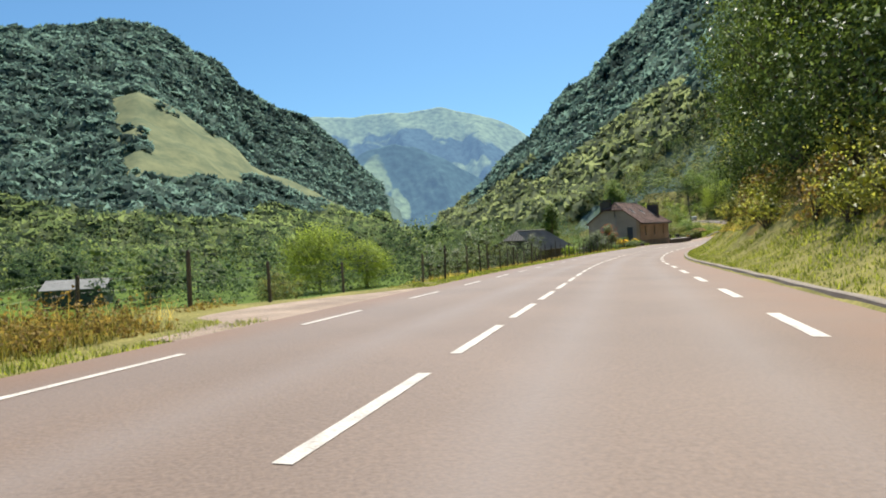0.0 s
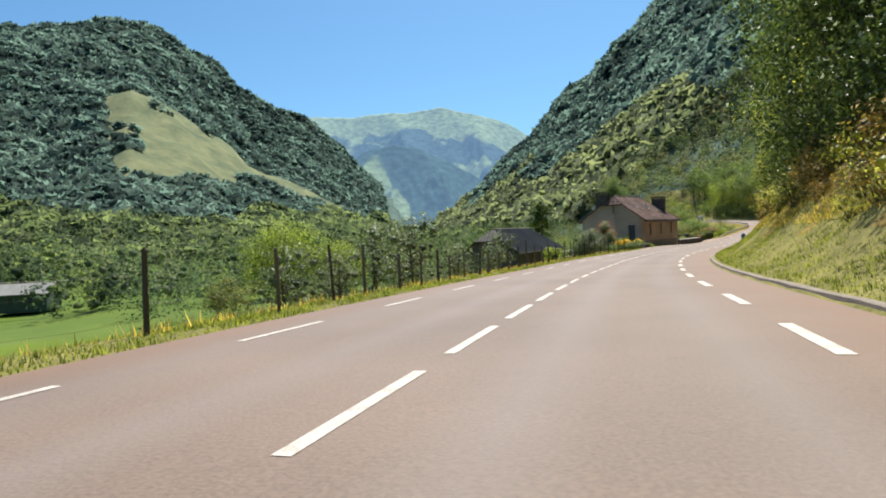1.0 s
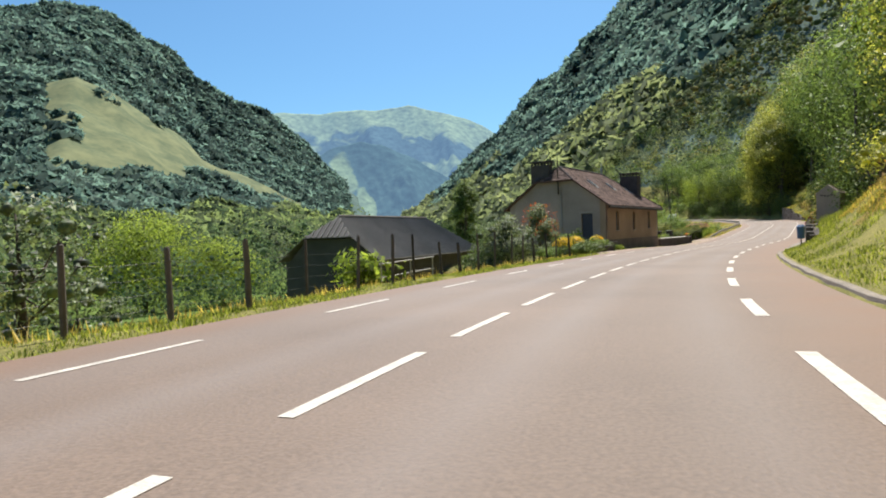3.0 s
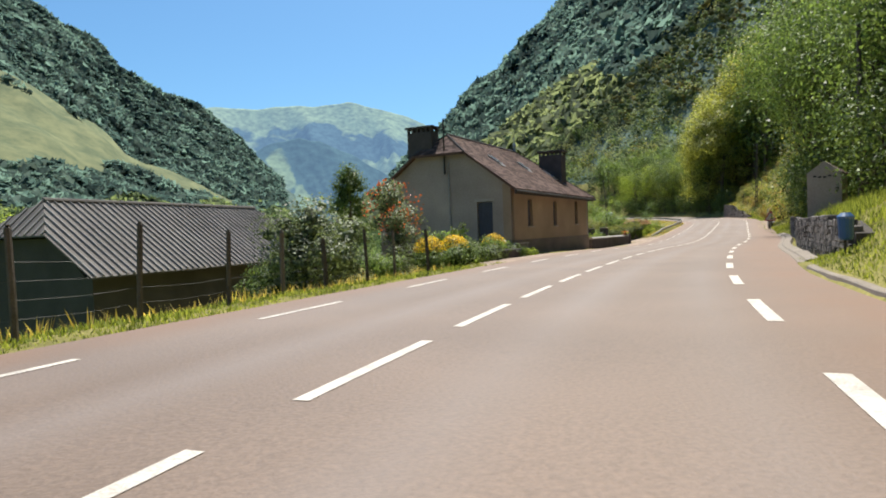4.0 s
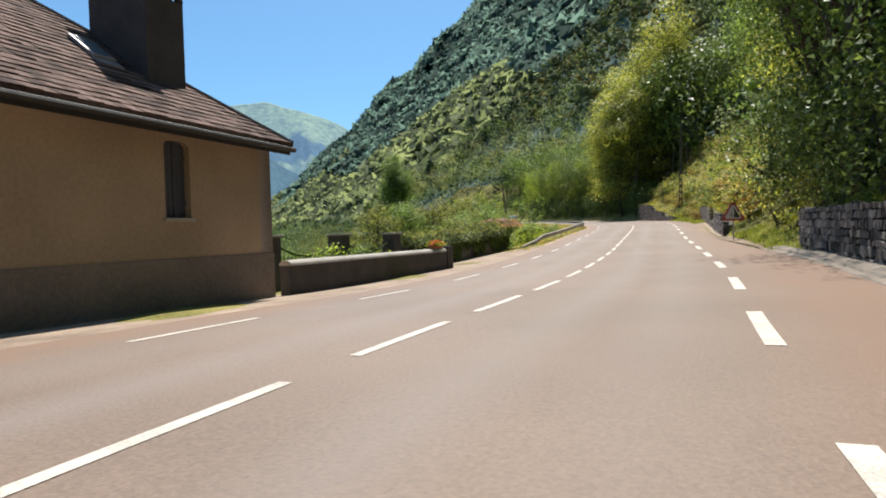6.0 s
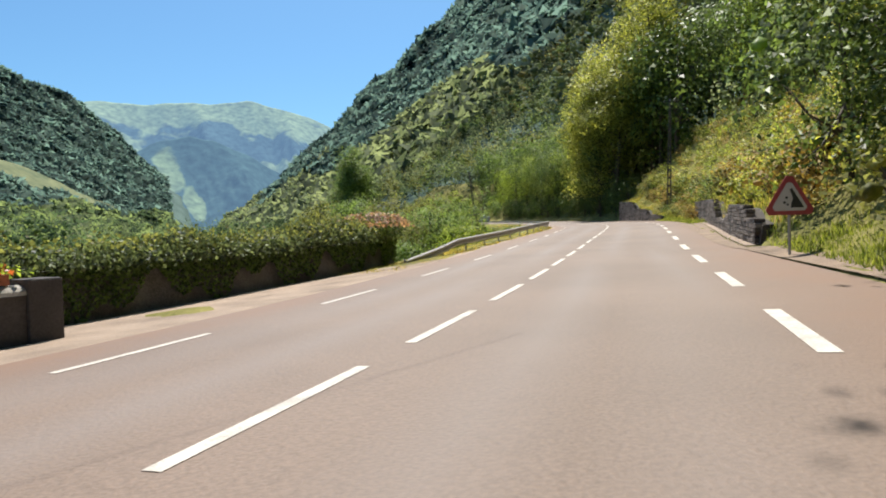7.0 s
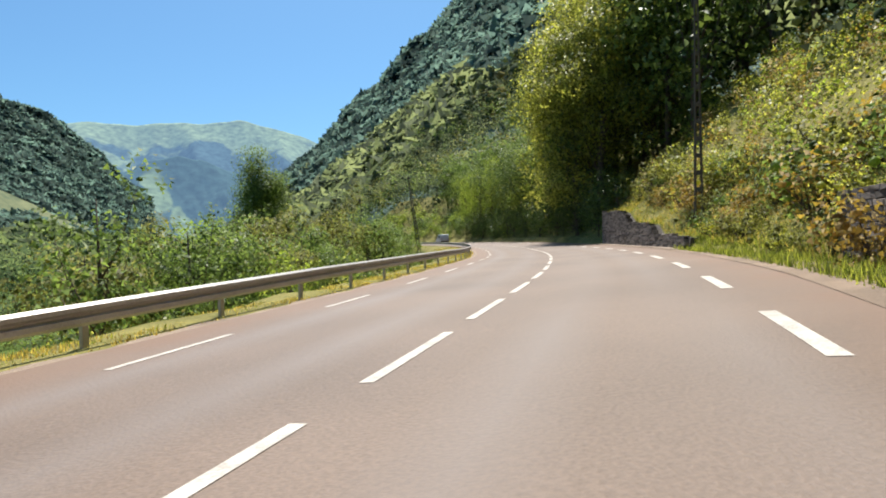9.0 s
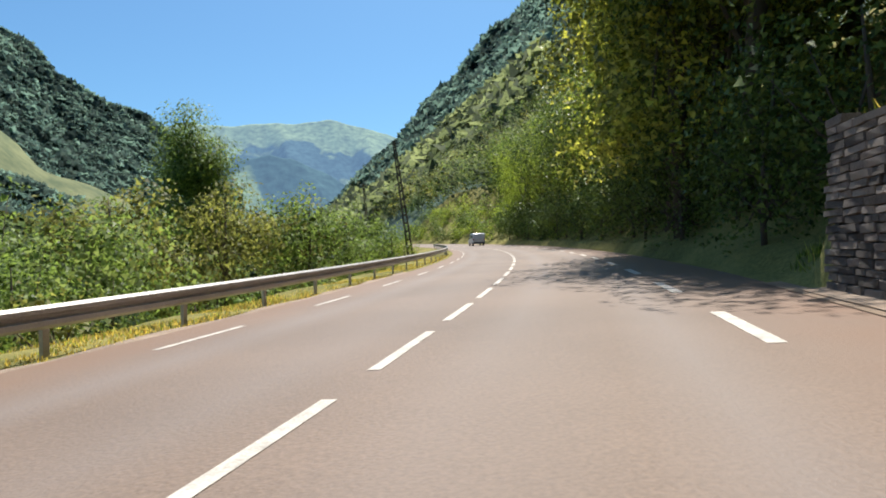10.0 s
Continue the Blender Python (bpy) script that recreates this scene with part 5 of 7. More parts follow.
# ---- grass ----
def grass(name, label, s0, s1, o0, o1, n, tall, material, seed, clump=0.5, wide=1.0, heads=0.0, topping=None):
    rng = np.random.default_rng(seed)
    s = rng.uniform(s0, s1, n)
    o = o0 + (o1 - o0) * rng.random(n) ** 1.15
    p = road_at(s, o)
    p[:, 2] += np.where(o < 0, profile_left(s, o), profile_right(s, o))
    h = tall * rng.uniform(0.4, 1.3, n) * (1 + clump * np.sin(s * 2.3 + o * 3) * np.sin(o * 4.1 + s * 0.7))
    a = rng.uniform(0, 6.283, n)
    w = rng.uniform(0.008, 0.02, n) * (1 + 0.6 * tall) * wide
    d = np.stack([np.cos(a), np.sin(a), 0 * a], -1)
    lean = np.stack([-np.sin(a), np.cos(a), 0 * a], -1) * (h * rng.uniform(-0.9, 0.9, n))[:, None]
    up = np.stack([0 * h, 0 * h, h], -1)
    base = p - np.array((0, 0, 0.03))
    v = np.stack([base - d * w[:, None], base + d * w[:, None], base + lean + up], 1)
    v, f = v.reshape(-1, 3), np.arange(3 * n).reshape(-1, 3)
    slot = np.zeros(n, np.int32)
    if topping:                                            # a loose panicle on the tallest stems
        k = np.repeat(rng.choice(n, int(n * heads), replace=False), 5)
        at = v[3 * k + 2] - (rng.random((len(k), 1)) * 0.35) * (v[3 * k + 2] - base[k]) + 0.03 * rng.normal(size=(len(k), 3))
        hv, hf = leaf_mesh(at, 0.05, rng, None, False, 0.5)
        v, f, slot = np.r_[v, hv], np.r_[f, hf + 3 * n], np.r_[slot, np.ones(len(hf), np.int32)]
    me = mesh_of(name, v, f, [material] + ([topping] if topping else []))
    me.polygons.foreach_set("material_index", slot)
    tagged(new(name, me), label, "grass", kind="stuff")


grass("grass_bank", "short sunlit grass on the roadside bank", -8, 84, 5.0, 8.2, 60000, 0.11, GRASS, 71)
grass("grass_slope", "taller dry grass on the upper bank", 0, 84, 7.2, 11, 36000, 0.15, STRAW, 72)
grass("grass_verge", "grass and weeds along the fence", 16.8, 82, -3.85, -5.6, 40000, 0.09, GRASS, 73)
grass("grass_weeds", "tall dry weeds below the fence", 20, 80, -5.0, -7.0, 5000, 0.2, STRAW, 74)
grass("grass_lawn", "short bright grass at the edge of the road", -16, 8.6, -3.8, -7.5, 42000, 0.085, GRASS, 86, wide=0.7)
grass("grass_tall", "tall olive weeds with brown seed heads beside the lay-by", -16, 7.6, -4.7, -11.0, 60000, 0.3, WEED, 82, 0.6, 0.5, 0.22, SEED)
grass("grass_seeding", "dry seed heads among the weeds beside the lay-by", -16, 9.0, -5.8, -11.5, 9000, 0.46, STRAW, 83, 0.6, 0.35, 0.5, SEED)
grass("grass_layby", "weeds behind the lay-by", 7, 12, -6.6, -10, 6000, 0.16, WEED, 75, 0.6, 0.6, 0.15, SEED)
grass("grass_barrier", "sunlit grass below the crash barrier", 122, 225, -4.7, -7.4, 14000, 0.08, GRASS, 76)
grass("grass_edge", "dry straw grass along the crash barrier", 122, 225, -4.35, -6.8, 46000, 0.07, STRAW, 84)
grass("grass_terrace", "grass on top of the roadside wall", 80, 111, 6.2, 9, 18000, 0.3, GRASS, 77)
grass("grass_upper", "grass and flowers above the stone walls", 125, 188, 5.35, 9.5, 33000, 0.2, GRASS, 78)
grass("grass_dry", "dry yellow grass above the stone walls", 125, 187, 5.4, 9, 16000, 0.22, STRAW, 80)
grass("grass_shoulder", "weeds along the dusty shoulder", 125, 164, 4.5, 4.8, 1400, 0.07, GRASS, 79)
grass("grass_bramble", "rank weeds on the shaded bank behind the sign", 111, 124.5, 5.05, 6.9, 9000, 0.15, GRASS, 85)
grass("grass_gap", "weeds between the stone walls", 144.5, 164, 4.6, 6.4, 11000, 0.18, GRASS, 81)


# ---- the house ----
def slab(bm, corners, thick):
    """A sloping slab: its upper corners in order, and its thickness downwards."""
    a = [bm.verts.new(c) for c in corners]
    b = [bm.verts.new((c[0], c[1], c[2] - thick)) for c in corners]
    bm.faces.new(a)
    bm.faces.new(b[::-1])
    for i in range(len(a)):
        j = (i + 1) % len(a)
        bm.faces.new((a[j], a[i], b[i], b[j]))
    bmesh.ops.recalc_face_normals(bm, faces=bm.faces)
    return bm


def courses(quad, rows, cols, rng, thick=0.022, skip=0.0):
    """Overlapping slates over a four-cornered slope: (eave left, eave right, ridge right, ridge left)."""
    el, er, rr, rl = (np.array(q, float) for q in quad)
    nrm = np.cross(er - el, rl - el)
    nrm /= np.linalg.norm(nrm)
    vs, fs = [], []
    for i in range(rows):
        t0, t1 = i / rows, (i + 1.12) / rows
        a, b = el + (rl - el) * t0, er + (rr - er) * t0
        c, d = er + (rr - er) * t1, el + (rl - el) * t1
        wide = max(np.linalg.norm(b - a), 0.2)
        n = max(1, int(cols * wide / max(np.linalg.norm(er - el), 0.1)))
        cut = np.clip((np.arange(n + 1) + (0.5 if i % 2 else 0) + rng.uniform(-0.12, 0.12, n + 1)) / n, 0, 1)
        cut[0], cut[-1] = 0, 1
        for j in range(n):
            u0, u1 = cut[j], cut[j + 1]
            if u1 - u0 < 1e-3:
                continue
            k = rng.uniform(0.6, 1.5) * thick
            lift = nrm * k
            low = [a + (b - a) * u0, a + (b - a) * u1]
            high = [d + (c - d) * u1, d + (c - d) * u0]
            base = len(vs)
            vs += [low[0] + lift, low[1] + lift, high[0] + nrm * 0.004, high[1] + nrm * 0.004, low[0], low[1]]
            fs += [(base, base + 1, base + 2, base + 3), (base + 4, base + 5, base + 1, base)]
    return np.array(vs), np.array(fs)


def house():
    L, W, Z0, E, R = 13.75, 7.45, -2.45, 1.62, 4.5
    m = Matrix(((0.588, -0.809, 0, 27.41), (0.809, 0.588, 0, 86.88), (0, 0, 1, 0), (0, 0, 0, 1)))
    ob = thing("house", m, "old rendered house with a brown slate roof and two dark chimneys", "house")
    T = 0.4
    # walls: the road side with three openings, the near gable with a door
    def wall(name, length, height_fn, holes, place, material, label=""):
        bm = bmesh.new()
        xs = sorted({0.0, length} | {h[0] for h in holes} | {h[1] for h in holes})
        for a, b in zip(xs, xs[1:]):
            hole = [h for h in holes if h[0] <= a + 1e-6 and h[1] >= b - 1e-6]
            spans = [(Z0, hole[0][2]), (hole[0][3], None)] if hole else [(Z0, None)]
            for z0, z1 in spans:
                ta, tb = (z1, z1) if z1 is not None else (height_fn(a), height_fn(b))
                if not hole and height_fn((a + b) / 2) > max(ta, tb) + 0.01:
                    continue
                poly_prism(bm, [(a, z0), (b, z0), (b, tb), (a, ta)], T)
        bmesh.ops.remove_doubles(bm, verts=bm.verts, dist=0.001)
        o = part(name, bm, material, ob, label)
        o.matrix_local = place
        return o
    front_holes = [(2.28, 2.98, -0.33, 1.05), (6.4, 7.05, -0.32, 1.07), (10.66, 11.28, -0.25, 1.18)]
    wall("wall", L, lambda x: E + 0.12, front_holes, Matrix(), PLASTER_OCHRE, "warm ochre rendered wall along the road")
    wall("wall", L, lambda x: E + 0.12, [], pose(0, W - T, 0), PLASTER)
    gable = lambda x: min(E + 0.1 + min(x, W - x) * (R - E - 0.12) / (W / 2), 3.45)
    g = bmesh.new()
    cuts = [0.0, 0.95, 1.78, 2.3, W - 2.3, W]
    for a, b in zip(cuts, cuts[1:]):
        for z0, top in (((Z0, -2.0), (0.92, None)) if a == 0.95 else ((Z0, None),)):
            ta, tb = (top, top) if top is not None else (gable(a), gable(b))
            poly_prism(g, [(a, z0), (b, z0), (b, tb), (a, ta)], T - 0.004)
    bmesh.ops.remove_doubles(g, verts=g.verts, dist=0.001)
    near = part("wall", g, PLASTER, ob, "pale grey rendered gable wall")
    near.matrix_local = Matrix(((0, 1, 0, 0.002), (1, 0, 0, 0.0), (0, 0, 1, 0), (0, 0, 0, 1)))
    wall("wall", W, lambda x: E + 0.12, [], Matrix(((0, 1, 0, L - T - 0.002), (1, 0, 0, 0), (0, 0, 1, 0), (0, 0, 0, 1))), PLASTER)
    part("plinth", boxed(0.05, L, -0.035, -0.002, Z0, -1.0, 0.008), PLINTH, ob, "dark rendered plinth")
    part("plinth", boxed(-0.033, -0.0, 1.82, W, Z0, -0.95, 0.008), PLINTH, ob, "dark rendered plinth")
    part("plinth", boxed(-0.033, -0.0, -0.035, 0.9, Z0, -0.95, 0.008), PLINTH, ob, "dark rendered plinth")
    # shuttered windows
    for a, b, z0, z1 in front_holes:
        win = part("window", boxed(a, b, 0.2, 0.24, z0, z1), DARK, ob, "closed grey-blue shuttered window")
        for side in (0, 1):
            x0 = a + side * (b - a) / 2 + 0.01
            bm = bmesh.new()
            for k in range(3):
                w = ((b - a) / 2 - 0.02) / 3
                box(bm, x0 + k * w + 0.004, x0 + (k + 1) * w - 0.004, 0.13, 0.165, z0 + 0.02, z1 - 0.02, 0.004)
            box(bm, x0, x0 + (b - a) / 2 - 0.02, 0.112, 0.13, z0 + 0.25, z0 + 0.32)
            box(bm, x0, x0 + (b - a) / 2 - 0.02, 0.112, 0.13, z1 - 0.35, z1 - 0.28)
            part("shutter", bm, SHUTTER, win)
        part("sill", boxed(a - 0.06, b + 0.06, -0.05, 0.2, z0 - 0.07, z0 - 0.003, 0.008), CONCRETE, win)
        bm = bmesh.new()
        rng = np.random.default_rng(int(a * 10))
        cx, w = (a + b) / 2, (b - a) / 2 + 0.0
        pts = [(cx + w * math.cos(t), z1 - 0.12 + 0.13 * math.sin(t)) for t in np.linspace(math.pi, 0, 9)] + [(cx + w, z1 + 0.02), (cx - w, z1 + 0.02)]
        poly_prism(bm, pts, 0.2, pose(0, 0.003, 0))
        part("lintel", bm, PLASTER_OCHRE, win)
    # door in the gable
    door = part("door", boxed(0.14, 0.2, 0.98, 1.75, -2.0, 0.9), SHUTTER, ob, "tall dark blue-grey shuttered door")
    bm = bmesh.new()
    for k in range(5):
        box(bm, 0.11, 0.14, 0.99 + k * 0.152, 0.99 + k * 0.152 + 0.145, -1.98, 0.88, 0.004)
    part("panel", bm, SHUTTER, door)
    part("lintel", boxed(-0.012, 0.12, 0.85, 1.88, 0.925, 1.06, 0.006), CONCRETE, door)
    # roof: two slopes, a small hip on the near gable, a full hip at the far end
    rng = np.random.default_rng(5)
    ov, zo = 0.38, E - 0.16
    hx0, rx0, rx1 = -0.3, 0.85, 10.2
    v0, v1, vm = -ov, W + ov, W / 2
    rise = (R - zo) / (vm - v0)
    hz = 3.42
    vh = v0 + (hz - zo) / rise
    slopes = {
        "front": [(hx0, v0, zo), (L + ov, v0, zo), (rx1, vm, R), (rx0, vm, R), (hx0, vh, hz)],
        "back": [(L + ov, v1, zo), (hx0, v1, zo), (hx0, W - vh, hz), (rx0, vm, R), (rx1, vm, R)],
        "far": [(L + ov, v0, zo), (L + ov, v1, zo), (rx1, vm, R)],
        "near": [(hx0, W - vh, hz), (hx0, vh, hz), (rx0, vm, R)],
    }
    roof = new("roof")
    roof.parent = ob
    tagged(roof, "weathered brown slate roof")
    for c in slopes.values():
        part("roof_deck", slab(bmesh.new(), c, 0.12), SLATE, roof)
    sv, sf, base = [], [], 0
    quads = [
        ((hx0, v0, zo), (L + ov, v0, zo), (rx1 + (L + ov - rx1) * (1 - (hz - zo) / (R - zo)), vh, hz), (hx0, vh, hz)),
        ((hx0, vh, hz), (rx1 + (L + ov - rx1) * (1 - (hz - zo) / (R - zo)), vh, hz), (rx1, vm, R), (rx0, vm, R)),
        ((L + ov, v0, zo), (L + ov, v1, zo), (rx1, vm + 0.05, R), (rx1, vm - 0.05, R)),
        ((hx0, W - vh, hz), (hx0, vh, hz), (rx0, vm - 0.03, R), (rx0, vm + 0.03, R)),
    ]
    for q, r, c in zip(quads, (17, 10, 20, 10), (58, 52, 34, 14)):
        a, b = courses(q, r, c, rng)
        sv.append(a)
        sf.append(b + base)
        base += len(a)
    put(tagged(new("slate_covering", mesh_of("slate_covering", np.concatenate(sv), np.concatenate(sf), [SLATE])), kind="stuff"), roof)
    bm = bmesh.new()
    tube(bm, [(rx0, vm, R + 0.03), (rx1, vm, R + 0.03)], [0.07, 0.07], 8)
    for e in ((L + ov, v0, zo), ):
        tube(bm, [(rx1, vm, R + 0.02), (e[0], e[1], e[2] + 0.02)], [0.05, 0.05], 6)
    tube(bm, [(rx0, vm, R + 0.02), (hx0, vh, hz + 0.02)], [0.045, 0.045], 6)
    tube(bm, [(rx0, vm, R + 0.02), (hx0, W - vh, hz + 0.02)], [0.045, 0.045], 6)
    part("ridge", bm, BRICK_DARK, roof)
    bm = bmesh.new()
    tube(bm, [(rx1, vm, R), (rx1, vm, R + 0.25), (rx1, vm, R + 0.3), (rx1, vm, R + 0.42), (rx1, vm, R + 0.55), (rx1, vm, R + 0.62), (rx1, vm, R + 1.25)], [0.13, 0.06, 0.11, 0.12, 0.06, 0.035, 0.008], 10)
    part("finial", bm, ZINC, roof, "zinc ball finial with a spike")
    # eaves board and gutter
    bm = bmesh.new()
    box(bm, hx0 + 0.05, L + ov - 0.05, v0 + 0.05, v0 + 0.08, zo - 0.25, zo - 0.12)
    tube(bm, [(hx0, v0 - 0.03, zo - 0.12), (L + ov, v0 - 0.03, zo - 0.14)], [0.06, 0.06], 8)
    part("gutter", bm, IRON, roof)
    # skylights
    for x, y in ((2.9, 2.0), (6.9, 1.95), (10.6, 1.6)):
        z = zo + (y - v0) * rise
        tilt = math.degrees(math.atan(rise))
        sk = part("skylight", boxed(-0.24, 0.24, -0.4, 0.4, 0.02, 0.09, 0.01), ZINC, roof, "small roof window with a bright metal frame")
        sk.matrix_local = pose(x, y, z, tilt, 0, 0)
        part("pane", boxed(-0.19, 0.19, -0.34, 0.34, 0.092, 0.1), GLASS, sk)
        part("flashing", boxed(-0.28, 0.28, -0.62, -0.41, 0.02, 0.05), ZINC, sk)
    # chimneys
    for nm, x0, x1, y0, y1, zb, zt in (("near", 0.02, 0.75, 4.2, 5.62, 2.2, 4.95), ("far", 11.35, 12.35, 1.0, 2.5, 2.4, 4.55)):
        ch = part("chimney", boxed(x0, x1, y0, y1, zb, zt - 0.3, 0.015), BRICK_DARK, ob, "broad dark rendered chimney with a slab cap")
        for k in range(6):
            y = y0 + (y1 - y0 - 0.12) * k / 5
            part("brick_pier", boxed(x0, x0 + 0.12, y, y + 0.12, zt - 0.298, zt - 0.1), BRICK_DARK, ch)
            part("brick_pier", boxed(x1 - 0.12, x1, y, y + 0.12, zt - 0.298, zt - 0.1), BRICK_DARK, ch)
        part("cap", boxed(x0 - 0.1, x1 + 0.1, y0 - 0.1, y1 + 0.1, zt - 0.098, zt, 0.015), BRICK_DARK, ch, "thin dark slab cap")
    # downpipe and mast on the gable
    bm = bmesh.new()
    tube(bm, [(-0.06, 3.25, 2.95), (-0.06, 3.25, 2.2), (-0.06, 3.23, -1.9)], [0.035] * 3, 8)
    part("downpipe", bm, ZINC, ob)
    bm = bmesh.new()
    tube(bm, [(-0.1, 3.45, 2.4), (-0.1, 3.45, 5.15)], [0.045, 0.04], 8)
    box(bm, -0.13, 0.0, 3.43, 3.47, 2.5, 2.54)
    box(bm, -0.13, 0.0, 3.43, 3.47, 3.2, 3.24)
    for k in range(3):
        tube(bm, [(-0.25, 3.45, 4.75 - 0.12 * k), (0.05, 3.45, 4.75 - 0.12 * k)], [0.02, 0.02], 6)
    part("cable_mast", bm, IRON, ob, "dark iron mast with insulators for the power line")
    # power line to the trees across the road
    a, b = Vector((-0.1, 3.45, 4.8)), Vector((27.7, -5.4, 7.3))
    bm = bmesh.new()
    pts = [m @ (a.lerp(b, t) + Vector((0, 0, -0.22 * 4 * t * (1 - t)))) for t in np.linspace(0, 1, 25)]
    tube(bm, pts, [0.0035] * 25, 5, False)
    me = bpy.data.meshes.new("power_cable")
    bm.to_mesh(me)
    bm.free()
    me.materials.append(IRON)
    tagged(new("power_cable", me), "thin sagging power line from the house", "cable")


house()


def barn():
    m = Matrix(((0.46, -0.887, 0, 12.07), (0.887, 0.46, 0, 77.96), (0, 0, 1, 0), (0, 0, 0, 1)))
    ob = thing("barn", m, "low dark barn with a ribbed grey sheet-metal roof below the road", "barn")
    L, W, E, R, Z0 = 15.4, 7.0, -1.5, 1.05, -5.0
    vm = W / 2
    hz, rx0, rx1 = -0.15, 1.3, 12.9
    vh = vm * (hz - E) / (R - E)
    for a, b in (((0.3, L - 0.3, 0.3, 0.55), 0), ((0.3, L - 0.3, W - 0.55, W - 0.3), 0), ((0.3, 0.55, 0.552, W - 0.552), 1), ((L - 0.55, L - 0.3, 0.552, W - 0.552), 0)):
        bm = bmesh.new()
        box(bm, *a, Z0, E - 0.05)
        if b:
            poly_prism(bm, [(0.552, E - 0.05), (W - 0.552, E - 0.05), (W - vh - 0.05, hz - 0.1), (vh + 0.05, hz - 0.1)], 0.25, Matrix(((0, 1, 0, 0.3), (1, 0, 0, 0), (0, 0, 1, 0), (0, 0, 0, 1))))
        part("wall", bm, BARN_WALL, ob)
    slopes = [[(0, 0, E), (L, 0, E), (rx1, vm, R), (rx0, vm, R), (0, vh, hz)], [(L, W, E), (0, W, E), (0, W - vh, hz), (rx0, vm, R), (rx1, vm, R)],
              [(L, 0, E), (L, W, E), (rx1, vm, R)], [(0, W - vh, hz), (0, vh, hz), (rx0, vm, R)]]
    roof = new("roof")
    roof.parent = ob
    for c in slopes:
        part("roof_sheet", slab(bmesh.new(), c, 0.05), ROOF_METAL, roof)
    # ribs
    for k in range(51):
        x = 0.15 + k * 0.302
        top = vm if rx0 <= x <= rx1 else (vh + (vm - vh) * x / rx0 if x < rx0 else vm * (L - x) / (L - rx1))
        a = Vector((x, 0.0, E + 0.03))
        b = Vector((x, top, E + (R - E) * top / vm + 0.03))
        bm = bmesh.new()
        tube(bm, [a, b], [0.045, 0.045], 5)
        part("rib", bm, RIB_METAL, roof)
    for k in range(9):
        y = vh + 0.15 + k * (W - 2 * vh - 0.3) / 8
        t = 1 - abs(y - vm) / (vm - vh)
        bm = bmesh.new()
        tube(bm, [(0, y, hz + 0.03), (rx0 * t, y, hz + (R - hz) * t + 0.03)], [0.045, 0.045], 5)
        part("rib", bm, RIB_METAL, roof)
    bm = bmesh.new()
    tube(bm, [(rx0, vm, R + 0.03), (rx1, vm, R + 0.03)], [0.09, 0.09], 8)
    part("ridge", bm, ROOF_METAL, roof)


barn()


def far_house(x, y, z, turn, L, W, H, R, label, plaster, cover):
    ob = thing("farmhouse", pose(x, y, z, 0, 0, turn), label, "house")
    for a in ((0, L, 0, 0.3), (0, L, W - 0.3, W)):
        part("wall", boxed(*a, -1, H), plaster, ob)
    for x0 in (0.0, L - 0.3):
        bm = bmesh.new()
        poly_prism(bm, [(0.302, -1), (W - 0.302, -1), (W - 0.302, H), (W / 2, H + R * 0.95), (0.302, H)], 0.3, Matrix(((0, 1, 0, x0), (1, 0, 0, 0), (0, 0, 1, 0), (0, 0, 0, 1))))
        part("wall", bm, plaster, ob)
    for c in ([(-0.5, -0.5, H - 0.1), (L + 0.5, -0.5, H - 0.1), (L + 0.5, W / 2, H + R), (-0.5, W / 2, H + R)], [(L + 0.5, W + 0.5, H - 0.1), (-0.5, W + 0.5, H - 0.1), (-0.5, W / 2, H + R), (L + 0.5, W / 2, H + R)]):
        part("roof", slab(bmesh.new(), c, 0.15), cover, ob)
    for k in range(3):
        part("window", boxed(L * (k + 0.6) / 3.6, L * (k + 0.6) / 3.6 + 0.9, -0.02, 0.04, 0.9, 2.1), DARK, ob)


far_house(-91, 141, -10.3, 10, 13, 7, 2.9, 2.0, "long low green-walled barn across the meadow with a grey roof", BARN_GREEN, ROOF_GREY)
far_house(-178, 330, -8, 30, 10, 7, 3.0, 2.0, "small pale farmhouse among the far trees", PLASTER, SLATE)


# ---- stone walls ----
def stone_blocks():
    out = []
    for k in range(8):
        rng = np.random.default_rng(100 + k)
        bm = bmesh.new()
        vs = box(bm, -0.5, 0.5, 0, 1, -0.5, 0.5)
        es = list({e for v in vs for e in v.link_edges})
        bmesh.ops.bevel(bm, geom=es, offset=0.07, segments=1, affect="EDGES")
        for v in bm.verts:
            v.co += Vector(rng.normal(size=3) * 0.02)
        me = bpy.data.meshes.new("stone")
        bm.to_mesh(me)
        bm.free()
        me.materials.append(STONE)
        out.append(me)
    return out


BLOCKS = stone_blocks()

RUBBLES = []
for block in BLOCKS:
    me = block.copy()
    me.name = "rubble"
    me.materials[0] = RUBBLE
    RUBBLES.append(me)


